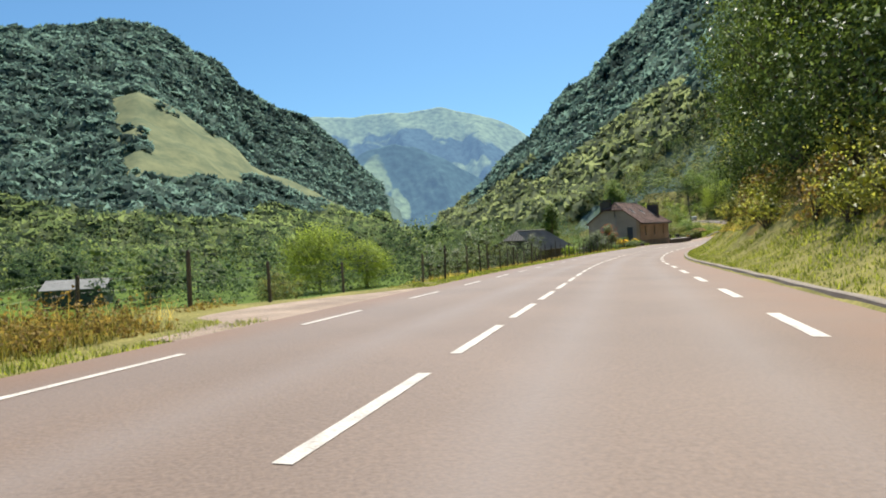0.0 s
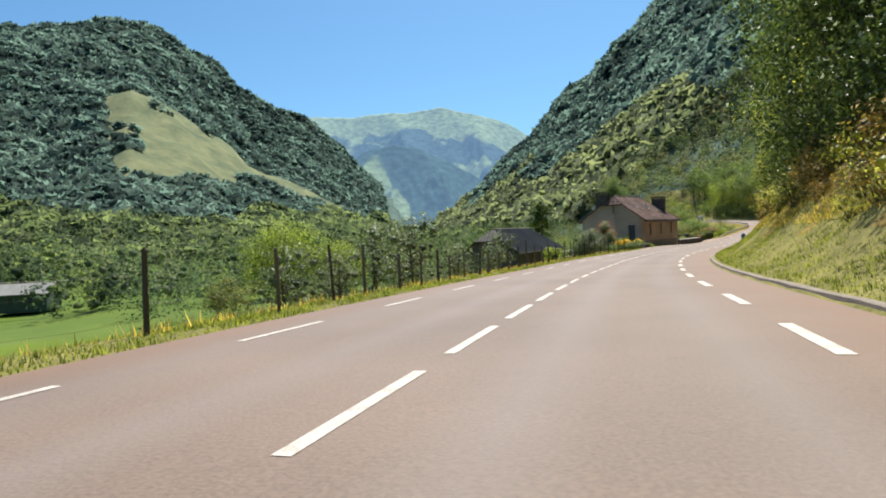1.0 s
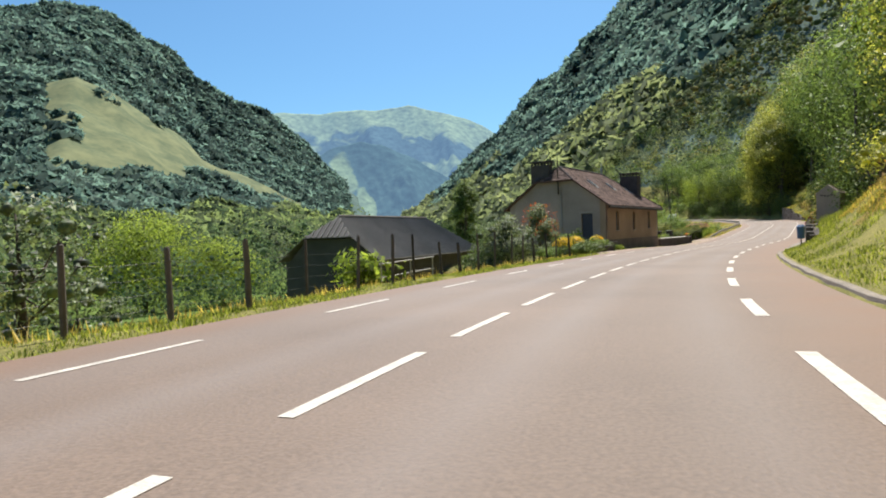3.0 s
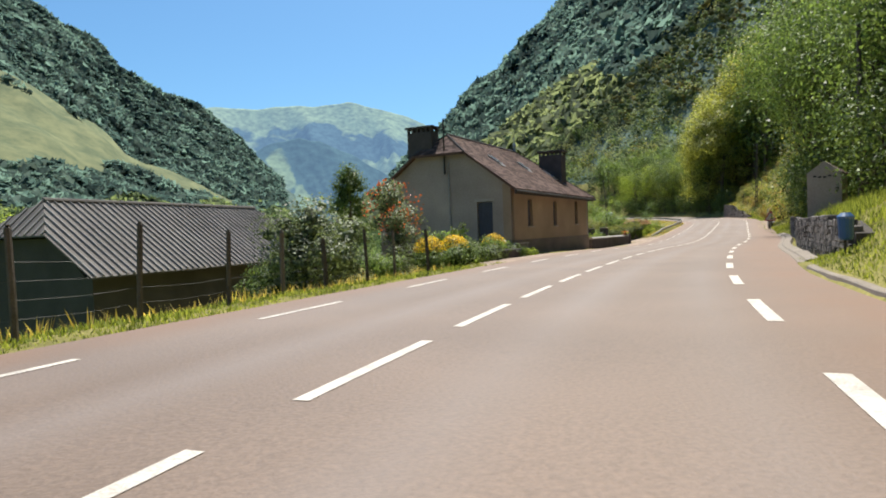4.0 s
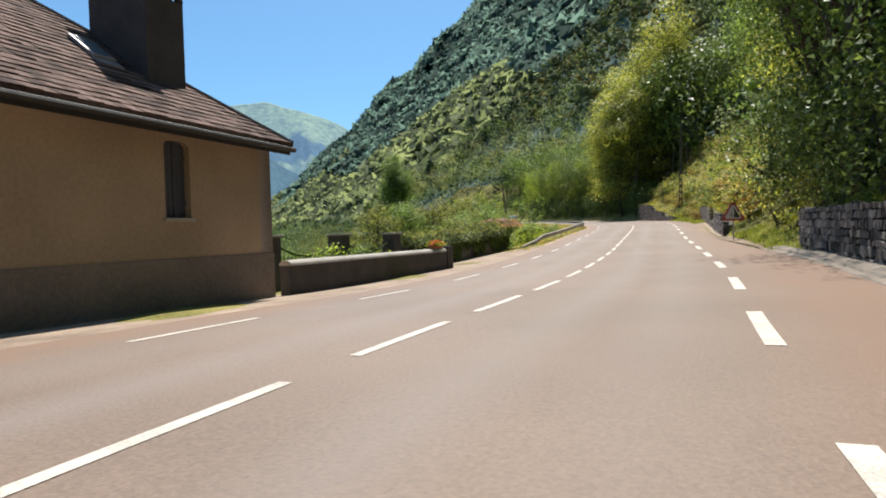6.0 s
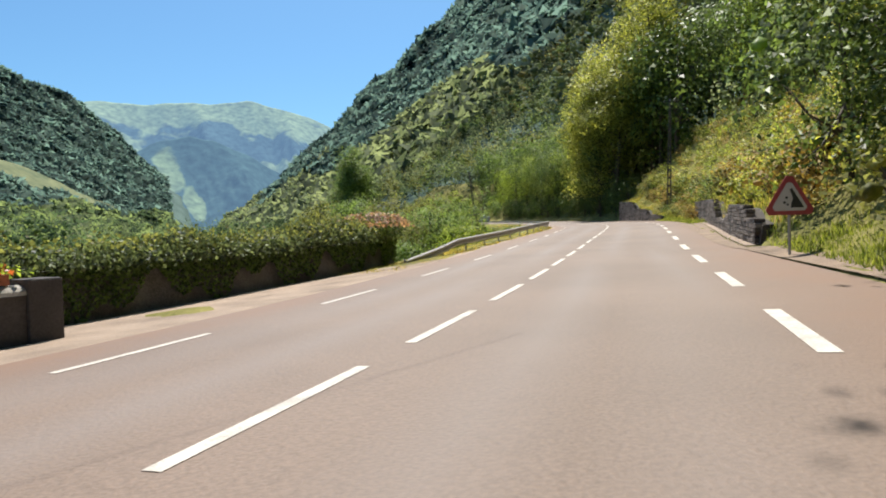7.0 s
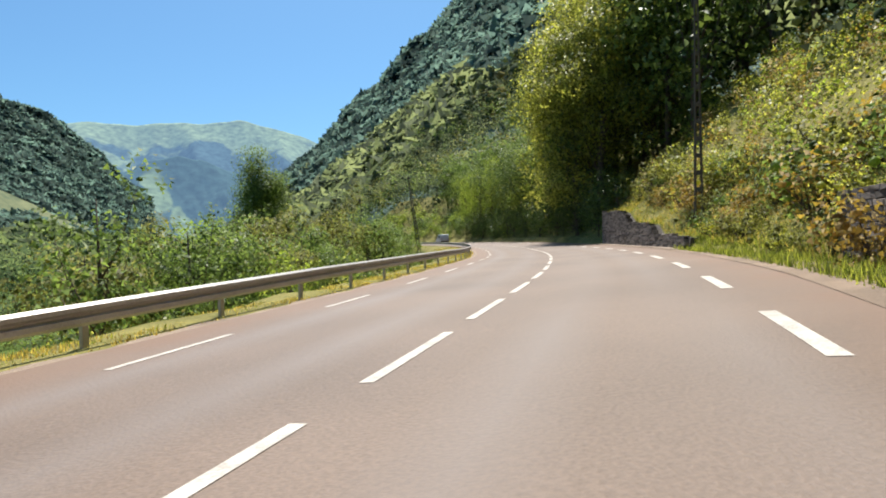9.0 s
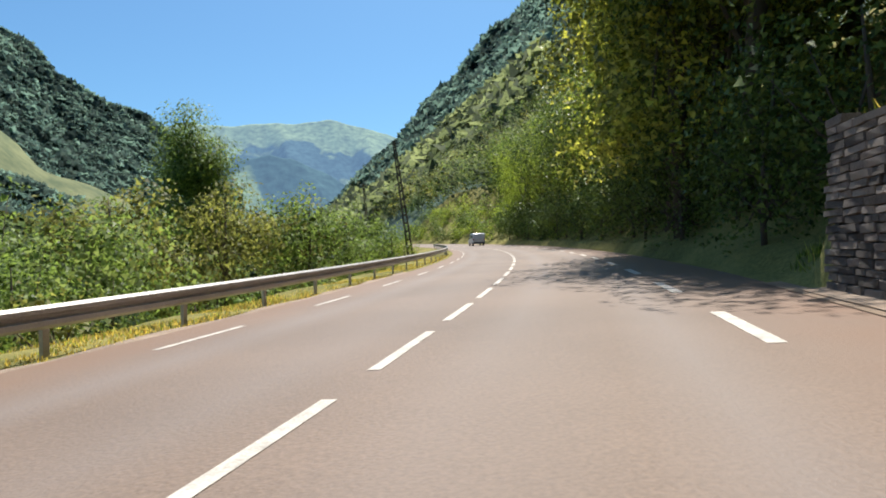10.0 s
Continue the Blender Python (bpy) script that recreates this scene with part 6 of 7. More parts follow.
def stone_wall(label, s0, s1, off, top, near0, near1, seed, batter=0.06, length=0.42, height=0.165, foot=-0.35, rough=0.0):
    """A retaining wall of rough blocks beside the road. off and top are functions of the station."""
    rng = np.random.default_rng(seed)
    c = drop((s0 + s1) / 2, 4.0)
    ob = thing("stone_wall", pose(*c), label, "wall", kind="structure")
    inv = Matrix.Translation((-c[0], -c[1], -c[2]))
    s = np.linspace(s0, s1, int((s1 - s0) / 0.5) + 1)
    o = off(s)
    rows = []
    for do, fz in ((0.10, foot), (0.10 + batter * 1.5, 1.0), (0.55, 1.0), (0.55, foot)):
        up = np.where(fz > 0, top(s) - 0.15, fz)
        rows.append(road_at(s, o + do, up))
    v = np.stack(rows, 1)
    v[:, 2:, 2] = np.maximum(v[:, 2:, 2], v[:, :1, 2])
    f = grid_faces(len(s), 4, wrap=True)
    me = mesh_of("core", v.reshape(-1, 3) - np.array(c), f, [MORTAR])
    put(new("core", me), ob)
    for e, flip in ((0, 1), (len(s) - 1, 0)):
        q = v[e] - np.array(c)
        put(new("core", mesh_of("core", q if not flip else q[::-1], [[0, 1, 2, 3]], [MORTAR])), ob)
    made, sv, sf, nb = 0, [], [], 0
    z = foot
    while z < 2.7:
        h = height * rng.uniform(0.8, 1.2 + rough)
        x = s0 + rng.uniform(0, 0.3)
        while x < s1:
            w = length * rng.uniform(0.55, 1.5)
            mid = min(x + w / 2, s1 - 0.05)
            if z + h * 0.75 < float(top(np.array([mid]))[0]):
                p = road_at(np.array([mid]), np.array([float(off(np.array([mid]))[0]) + batter * (z - foot) * 0.5]), z + h / 2)[0]
                hd = heading(mid)
                # the block's outer face looks at the road
                mm = pose(p[0], p[1], p[2], 0, 0, hd - 90) @ pose(0, 0, 0, 0, rng.normal() * (0.7 + 14 * rough), rng.normal() * (0.8 + 8 * rough)) @ Matrix.Diagonal((w * (0.97 + 0.2 * rough * rng.normal()), 0.26 * rng.uniform(0.94, 1.06 + rough * 0.4), h * (0.93 + 0.45 * rough * rng.normal()), 1))
                if near0 <= mid <= near1 and made < 300:
                    b = new("stone", (RUBBLES if rough > 0.1 else BLOCKS)[rng.integers(8)])
                    b.parent = ob
                    b.matrix_local = inv @ mm
                    made += 1
                else:
                    src = BLOCKS[rng.integers(8)]
                    co = np.array([(mm @ vv.co)[:] for vv in src.vertices]) - np.array(c)
                    for pl in src.polygons:
                        idx = [nb + i for i in pl.vertices]
                        for k in range(1, len(idx) - 1):
                            sf.append((idx[0], idx[k], idx[k + 1]))
                    sv.append(co)
                    nb += len(co)
            x += w
        z += h
    if sv:
        put(tagged(new("stones", mesh_of("stones", np.concatenate(sv), np.array(sf), [RUBBLE_STUFF if rough > 0.1 else STONE_STUFF])), kind="stuff"), ob)
    return ob


stone_wall("rough dark stone wall holding the garden terrace above the road", 79, 113.0, lambda s: 5.85 + 0 * s, lambda s: np.interp(s, [79, 80.5, 104, 113], [0.9, 1.2, 1.28, 1.25]), 92, 113, 201, 0.03, 0.22, 0.15, rough=0.4)
stone_wall("stepped coursed-stone retaining wall below the wooded slope", 124.5, 151.8, wall_front, lambda s: np.interp(s, [124.5, 125.8, 127.2, 130.6, 132.6, 137.4, 139.6, 151.8], [0.7, 0.75, 1.12, 1.07, 0.52, 0.52, 1.34, 1.3]), 125, 151.8, 202, 0.06, 0.46, 0.115, rough=0.07)
stone_wall("tall coursed-stone retaining wall at the bend in the shade", 162.8, 185.2, wall_front, lambda s: np.interp(s, [162.8, 169.0, 170.5, 176.0, 178.5, 185.2], [0.56, 0.59, 1.18, 1.37, 2.16, 2.36]), 174, 185.2, 203, 0.06, 0.44, 0.112, rough=0.07)


# ---- crash barrier ----
def crash_barrier():
    ob = thing("crash_barrier", pose(*drop(160, -4)), "galvanised steel crash barrier on short posts along the outer edge", "barrier")
    c = np.array(ob.matrix_world.translation)
    prof = [(0.0, 0.36), (0.05, 0.39), (0.05, 0.435), (0.0, 0.455), (0.0, 0.475), (0.05, 0.50), (0.05, 0.54), (0.0, 0.57), (-0.02, 0.56), (0.025, 0.535), (0.025, 0.505), (-0.025, 0.48), (-0.025, 0.45), (0.025, 0.43), (0.025, 0.395), (-0.02, 0.365)]
    rise = lambda s: np.interp(s, [138, 152], [0.0, 0.11])
    prof = [(dx * 1.2, 0.57 - 1.35 * (0.57 - z)) for dx, z in prof]
    line = lambda s: -np.interp(s, [125, 128, 133, 150, 190, 330], [5.4, 4.95, 4.75, 4.65, 4.55, 4.55])
    dip = lambda s: np.interp(s, [125, 129.5], [-0.45, 0.0])
    ends = np.r_[125.4, np.arange(128.14, 262, 2.84)]
    for a, b in zip(ends, ends[1:]):
        s = np.linspace(a, b + 0.12, 5)
        q = np.stack([road_at(s, line(s) + dx, z - 0.08 + dip(s) + rise(s)) for dx, z in prof], 1)
        me = mesh_of("beam", q.reshape(-1, 3) - c, grid_faces(5, len(prof), wrap=True), [STEEL])
        put(new("beam", me), ob)
    for s in ends[:-1]:
        p = road_at(np.array([s + 0.06]), np.array([float(line(s)) - 0.10]), 0)[0] - c
        bm = bmesh.new()
        box(bm, -0.05, 0.05, -0.03, 0.03, -0.5, 0.47 + float(dip(s)) + float(rise(s)), 0.006)
        box(bm, -0.02, 0.02, -0.028, 0.10, 0.33 + float(dip(s)) + float(rise(s)), 0.41 + float(dip(s)) + float(rise(s)))
        post = part("post", bm, STEEL, ob)
        post.matrix_local = pose(p[0], p[1], p[2], 0, 0, heading(s) - 90)


crash_barrier()


# ---- fence ----
def fence():
    ob = thing("fence", pose(*drop(50, -5)), "old wire fence on weathered wooden stakes", "fence")
    c = np.array(ob.matrix_world.translation)
    rng = np.random.default_rng(81)
    st = [6.0, 8.6, 11.0, 13.4, 16.0, 20.0, 22.5, 26.1, 28.4, 30.4, 32.4, 34.2, 35.9, 37.6, 39.2, 41.0, 42.5, 44.2, 46.0, 47.8, 49.6, 51.4, 53.0, 54.8, 56.4, 58.2, 59.9, 61.2, 63.2, 64.6, 66.2, 68.0, 69.8, 71.4, 73.0, 74.8, 76.2, 78.2]
    off = lambda s: -float(np.interp(s, [6, 14, 20, 30, 58, 66, 78], [8.2, 6.6, 5.0, 4.95, 4.75, 4.85, 5.1]))
    heads = []
    for s in st:
        x, y, z = drop(s, off(s) + rng.normal() * 0.05, 0.0)
        h = rng.uniform(0.95, 1.35) * (1.25 if rng.random() < 0.2 else 1)
        r = rng.uniform(0.038, 0.06)
        bm = bmesh.new()
        a = rng.normal(size=2) * 0.035
        tube(bm, [(0, 0, -0.35), (a[0] * 0.5, a[1] * 0.5, h * 0.5), (a[0], a[1], h * 0.97), (a[0], a[1], h)], [r, r * 0.95, r * 0.9, r * 0.6], 7)
        p = part("post", bm, POST_WOOD, ob)
        p.location = (x - c[0], y - c[1], z - c[2])
        heads.append((x - c[0], y - c[1], z - c[2], h))
    for k in range(4):
        for (x0, y0, z0, h0), (x1, y1, z1, h1) in zip(heads, heads[1:]):
            u = (0.9, 0.68, 0.46, 0.24)[k]
            bm = bmesh.new()
            a, b = Vector((x0, y0, z0 + u)), Vector((x1, y1, z1 + u))
            tube(bm, [a, a.lerp(b, 0.5) - Vector((0, 0, 0.03)), b], [0.0016] * 3, 4, False)
            part("wire", bm, WIRE, ob)


fence()


# ---- the yard in front of the house ----
def at_m(s, o, turn=0.0, up=0.0):
    x, y, z = drop(s, o)
    return pose(x, y, z + up, 0, 0, heading(s) + turn)


def garden():
    spec = dict(flowers=YELLOW, flower_n=1500, flower_size=0.043, flower_top=0.2)
    for k, (s, o, r, h) in enumerate(((81.3, -6.5, 0.52, 0.56), (83.0, -6.3, 0.5, 0.52), (86.7, -6.1, 0.46, 0.52))):
        b = bush("flowering_bush", "mounded bush covered in golden-yellow blossom", r, h, 2600, 0.065, LEAF_DARK, 300 + k, 34, 0.14, **spec)
        b.matrix_world = at_m(s, o)
    for k, (s, o, r, h, m) in enumerate(((79.7, -5.8, 0.42, 0.3, LEAF_DARK), (86.0, -5.65, 0.4, 0.24, LEAF_DARK), (87.5, -5.45, 0.36, 0.2, LEAF_DARK), (80.9, -5.45, 0.5, 0.32, LEAF_DARK), (82.0, -5.5, 0.5, 0.32, LEAF_DARK), (83.2, -5.5, 0.48, 0.3, LEAF_DARK), (84.3, -5.45, 0.5, 0.28, LEAF_GREY), (81.6, -6.7, 0.5, 0.5, LEAF), (84.0, -6.1, 0.6, 0.5, LEAF_GREY), (85.3, -5.75, 0.6, 0.48, LEAF), (83.4, -7.4, 0.6, 0.8, LEAF), (84.7, -6.6, 0.6, 0.62, LEAF_DARK),
                                         (78.2, -6.3, 0.6, 0.5, LEAF_GREY), (88.2, -6.3, 0.4, 0.26, LEAF), (81.4, -7.6, 0.6, 0.75, LEAF_GREY), (77.0, -5.9, 0.55, 0.4, LEAF))):
        b = bush("garden_bush", "leafy green garden plant at the edge of the yard", r, h, 1600, 0.08, m, 320 + k, 22, 0.16)
        b.matrix_world = at_m(s, o)
    for k, (s, o) in enumerate(((88.75, -5.3), (89.55, -5.35))):
        b = bush("clipped_bush", "low clipped yellow-green bush by the house corner", 0.27, 0.17, 1200, 0.05, LEAF_BRIGHT, 340 + k, 20, 0.1)
        b.matrix_world = at_m(s, o)
    # long-leaved lily
    rng = np.random.default_rng(350)
    ob = thing("lily", at_m(82.5, -5.25), "clump of long arching lily leaves", "plant")
    for k in range(26):
        a, L = rng.uniform(0, 6.283), rng.uniform(0.35, 0.6)
        d, e = np.array((math.cos(a), math.sin(a), 0)), np.array((-math.sin(a), math.cos(a), 0)) * 0.022
        t = np.linspace(0, 1, 6)
        mid = d * (t * L * 0.7)[:, None] + np.array((0, 0, 1)) * (L * (1.3 * t - 1.1 * t * t))[:, None]
        w = (1 - t**2)[:, None] * e + e * 0.1
        put(new("leaf", mesh_of("leaf", np.stack([mid - w, mid + w], 1).reshape(-1, 3), grid_faces(6, 2), [LEAF_BRIGHT])), ob)
    # tall mulleins with woolly heads
    for k, (s, o, h) in enumerate(((83.9, -6.7, 1.35), (84.3, -6.5, 1.5), (84.7, -6.9, 1.3))):
        ob = thing("mullein", at_m(s, o), "tall leafy flower stalk with a greyish head", "plant")
        bm = bmesh.new()
        tube(bm, [(0, 0, -0.1), (0.02, 0.01, h * 0.6), (0.0, 0.03, h)], [0.016, 0.012, 0.006], 6)
        part("stem", bm, LEAF_GREY, ob)
        rr = np.random.default_rng(355 + k)
        q = np.c_[0.11 * rr.normal(size=(170, 2)), h * rr.uniform(0.3, 1.0, 170)]
        v, f = leaf_mesh(q, 0.1, rr)
        put(new("foliage", mesh_of("foliage", v, f, [LEAF])), ob)
        v, f = leaf_mesh(0.075 * rr.normal(size=(150, 3)) + (0, 0, h), 0.05, rr)
        tagged(put(new("flower_head", mesh_of("flower_head", v, f, [LEAF_GREY])), ob), kind="stuff")
    # low dark wall between the garden and the road
    s = np.linspace(85.0, 87.5, 7)
    o = np.interp(s, [85, 86.5, 88.3], [-5.5, -5.25, -5.05])
    base = np.array(drop(86.6, -5.4))
    ob = thing("garden_wall", pose(*base), "low dark rendered wall holding the garden bed", "wall")
    ring = [road_at(s, o - d, h) - base for d, h in ((0, -0.3), (0, 0.3), (0.03, 0.33), (0.21, 0.335), (0.24, 0.3), (0.24, -0.3))]
    v = np.stack(ring, 1)
    put(new("body", mesh_of("body", v.reshape(-1, 3), grid_faces(len(s), 6), [BRICK_DARK])), ob)
    for e in (0, -1):
        put(new("end", mesh_of("end", v[e] if e else v[e][::-1], [list(range(6))], [BRICK_DARK])), ob)
    # a small stone with a pitched top
    ob = thing("garden_pillar", at_m(87.3, -5.95), "small grey stone pillar with a pitched cap among the bushes", "pillar")
    part("shaft", boxed(-0.12, 0.12, -0.12, 0.12, -0.1, 0.68, 0.01), CONCRETE, ob)
    bm = bmesh.new()
    poly_prism(bm, [(-0.22, 0.682), (0.22, 0.682), (0, 0.9)], 0.44, pose(0, -0.22, 0))
    part("cap", bm, CONCRETE, ob)
    # pipe rails by the corner
    ob = thing("handrail", at_m(89.1, -5.7), "pale metal pipe handrail beside the house corner", "railing")
    for z in (0.27, 0.62):
        bm = bmesh.new()
        tube(bm, [(0.0, -1.0, z - 0.08), (0, -0.9, z), (0, 1.15, z)], [0.026] * 3, 8)
        part("rail", bm, ZINC, ob)
    for y in (-0.8, 1.0):
        bm = bmesh.new()
        tube(bm, [(0, y, -0.15), (0, y, 0.62)], [0.022] * 2, 8)
        part("post", bm, ZINC, ob)
    # pipe rails and shrub by the barn
    ob = thing("handrail", at_m(62.6, -5.7), "grey metal pipe rail beside the fence", "railing")
    for z in (0.24, 0.62):
        bm = bmesh.new()
        tube(bm, [(0, -1.7, z), (0, 1.9, z + 0.05)], [0.019] * 2, 8)
        part("rail", bm, STEEL, ob)
    for y in (-1.6, 0.2, 1.8):
        bm = bmesh.new()
        tube(bm, [(0, y, -0.5), (0, y, 0.68)], [0.019] * 2, 8)
        part("post", bm, STEEL, ob)
    b = bush("fig_bush", "bright broad-leaved shrub behind the fence", 0.75, 0.5, 700, 0.2, LEAF_BRIGHT, 352, 22, 0.25)
    b.matrix_world = at_m(61.3, -6.4, 0, 0.15)
    # trees at the edge of the yard
    t = tree("rowan_tree", "small rowan tree with orange-red berry clusters", 3.5, 0.95, 0.95, 4000, 0.09, LEAF_GREY, 353, 0.06, 26, 0.25)
    rng = np.random.default_rng(354)
    p = unit(rng.normal(size=(240, 3))) * rng.uniform(0.9, 1.15, (240, 1)) * np.array((1.0, 1.0, 0.95)) + np.array((0, 0, 2.65))
    v, f = leaf_mesh(p[p[:, 2] > 2.2], 0.09, rng)
    tagged(put(new("berry", mesh_of("berry", v, f, [RED])), t), "clusters of orange-red berries", kind="stuff")
    t.matrix_world = at_m(81.1, -7.8)
    c = copy_thing(t, at_m(79.9, -6.9))
    c.scale = (0.66, 0.66, 0.7)
    for k, (s, o, q) in enumerate(((76.6, -7.8, 1.12), (77.6, -10.0, 1.0), (78.4, -8.9, 1.05))):
        t = tree("apple_tree", "dense garden tree with pale fruit among dark leaves", 3.4 * q, 1.3 * q, 1.4 * q, 9500, 0.09, (LEAF_GREY, LEAF_DARK, LEAF_GREY)[k], 360 + k, 0.07, 40, 0.34, low=0.3, core=0.45)
        t.matrix_world = at_m(s, o)


garden()


# ---- past the house ----
def yard_wall():
    a, b = Vector((35.75, 98.35, 0)), Vector(drop(112.6, -5.45))
    d = (b - a)
    d.z = 0
    L = d.length
    z0 = -2.15
    m = Matrix.Translation((a.x, a.y, z0)) @ Matrix.Rotation(math.atan2(d.y, d.x), 4, "Z")
    ob = thing("garden_wall", m, "low dark rendered garden wall with a rounded coping", "wall")
    part("body", boxed(0, L - 0.45, -0.15, 0.15, -0.4, 0.82, 0.01), BRICK_DARK, ob)
    bm = bmesh.new()
    pts = [(0.18 * math.cos(t), 0.824 + 0.13 * math.sin(t)) for t in np.linspace(0, math.pi, 9)]
    poly_prism(bm, pts, L - 0.46, Matrix(((0, 1, 0, 0), (1, 0, 0, 0), (0, 0, 1, 0), (0, 0, 0, 1))))
    part("coping", bm, CONCRETE, ob)
    part("end_pier", boxed(L - 0.45, L, -0.2, 0.2, -0.4, 1.02, 0.03), BRICK_DARK, ob)
    # trough of flowers on the end of the wall
    tr = thing("flower_trough", m @ pose(L - 1.0, 0, 0.956), "terracotta trough of orange-red flowers on the garden wall", "planter")
    part("trough", boxed(-0.4, 0.4, -0.09, 0.09, 0, 0.14, 0.015), TERRACOTTA, tr)
    rng = np.random.default_rng(401)
    v, f = leaf_mesh(rng.normal(size=(300, 3)) * (0.2, 0.07, 0.05) + (0, 0, 0.2), 0.06, rng)
    put(new("blossom", mesh_of("blossom", v, f, [RED])), tr)
    v, f = leaf_mesh(rng.normal(size=(300, 3)) * (0.26, 0.08, 0.05) + (0, 0, 0.16), 0.07, rng)
    put(new("foliage", mesh_of("foliage", v, f, [LEAF_BRIGHT])), tr)
    # square piers with iron railings behind
    ob = thing("iron_fence", m, "dark iron railing between square stone piers", "fence")
    xs = (1.2, 4.4, 7.6)
    for x in xs:
        p = part("pier", boxed(x - 0.24, x + 0.24, 1.3, 1.78, -0.3, 1.5, 0.02), BRICK_DARK, ob)
        part("cap", boxed(x - 0.29, x + 0.29, 1.25, 1.83, 1.502, 1.56, 0.015), CONCRETE, p)
    for x0, x1 in zip(xs, xs[1:]):
        n = 17
        for k in range(n):
            x = x0 + 0.3 + (x1 - x0 - 0.6) * k / (n - 1)
            h = 1.25 - 0.28 * math.sin(math.pi * k / (n - 1))
            bm = bmesh.new()
            tube(bm, [(x, 1.54, 0), (x, 1.54, h - 0.05), (x, 1.54, h)], [0.011, 0.011, 0.002], 6)
            part("bar", bm, IRON, ob)
        for z in (0.2, 0.82):
            bm = bmesh.new()
            tube(bm, [(x0 + 0.24, 1.54, z), (x1 - 0.24, 1.54, z)], [0.014] * 2, 6)
            part("rail", bm, IRON, ob)
        bm = bmesh.new()
        q = [(x0 + 0.24 + (x1 - x0 - 0.48) * t, 1.48, 1.3 - 1.0 * t * (1 - t) * 1.4) for t in np.linspace(0, 1, 13)]
        tube(bm, q, [0.03] * 13, 6)
        part("garland", bm, LEAF_DARK, ob)
    rng = np.random.default_rng(402)
    for k, (x, y) in enumerate(((2.6, 0.8), (4.2, 0.75), (5.8, 0.85), (3.0, 2.6), (6.2, 2.9), (8.6, 2.2))):
        b = bush("garden_bush", "yellow-green garden bush behind the low wall", 0.6, 0.48, 1500, 0.08, (LEAF_BRIGHT, LEAF)[k % 2], 410 + k, 22, 0.18)
        b.matrix_world = m @ pose(x, y, 0.1)


yard_wall()


def hedge_wall():
    """A dark wall hung with ivy, a loose hedge on top."""
    s = np.linspace(113.0, 127.4, 30)
    line = lambda s: -np.interp(s, [113, 118, 124.2, 127.4], [7.1, 6.7, 6.25, 6.6])
    c = np.array(drop(118, -6.7))
    ob = thing("hedge_wall", pose(*c), "dark ivy-hung stone wall with a loose flowering hedge on top", "hedge")
    v = np.stack([road_at(s, line(s) + a, z) for a, z in ((0.0, -0.5), (-0.06, 0.72), (-0.4, 0.72), (-0.4, -0.9))], 1) - c
    put(new("wall", mesh_of("wall", v.reshape(-1, 3), grid_faces(len(s), 4, wrap=True), [HEDGE_WALL])), ob)
    for e in (0, -1):
        put(new("wall_end", mesh_of("wall_end", v[e], [[0, 1, 2, 3]], [HEDGE_WALL])), ob)
    rng = np.random.default_rng(421)
    n = 26000
    t = rng.uniform(112.8, 128.0, n)
    bulge = 0.5 + 0.25 * np.sin(t * 1.3) + 0.2 * np.sin(t * 2.9 + 1)
    top = 0.86 + bulge * 0.3 + 0.3 * step(t, 119, 124)
    a = rng.uniform(0, math.pi, n)
    r = np.sqrt(rng.random(n)) * 0.3 + 0.7
    o = line(t) - 0.4 + np.cos(a) * r * 0.55 + rng.normal(size=n) * 0.06
    z = 0.74 + np.sin(a) * r * (top - 0.70) + rng.normal(size=n) * 0.07
    p = road_at(t, o, z) - c
    lf, f = leaf_mesh(p, 0.078, rng)
    put(new("foliage", mesh_of("foliage", lf, f, [LEAF_GREY])), ob)
    keep = (rng.random(n) < 0.35) & (z > 0.95)
    p2 = p[keep] + rng.normal(size=(keep.sum(), 3)) * 0.09 + (0, 0, 0.06)
    lf, f = leaf_mesh(p2, 0.08, rng)
    put(new("shoots", mesh_of("shoots", lf, f, [LEAF_OLIVE])), ob)
    n = 9000
    t = rng.uniform(113, 127.4, n)
    hang = rng.random(n) ** 1.4 * (0.55 + 0.3 * np.sin(t * 2.1) + 0.2 * np.sin(t * 5.3))
    p = road_at(t, line(t) + 0.05 + rng.random(n) * 0.05, 0.7 - hang) - c
    lf, f = leaf_mesh(p, 0.07, rng)
    put(new("ivy", mesh_of("ivy", lf, f, [LEAF_DARK])), ob)
    b = bush("blossom_bush", "rounded bush of faded pink blossom at the end of the hedge", 1.15, 0.42, 2600, 0.08, LEAF_DARK, 422, 34, 0.2, flowers=PINK, flower_n=900, flower_size=0.09, flower_top=0.0)
    b.matrix_world = at_m(125.9, -6.75, 0, 0.0)
    b.matrix_world.translation.z = float(road_at(np.array([125.9]), np.array([-6.75]))[0][2]) + 0.72


hedge_wall()


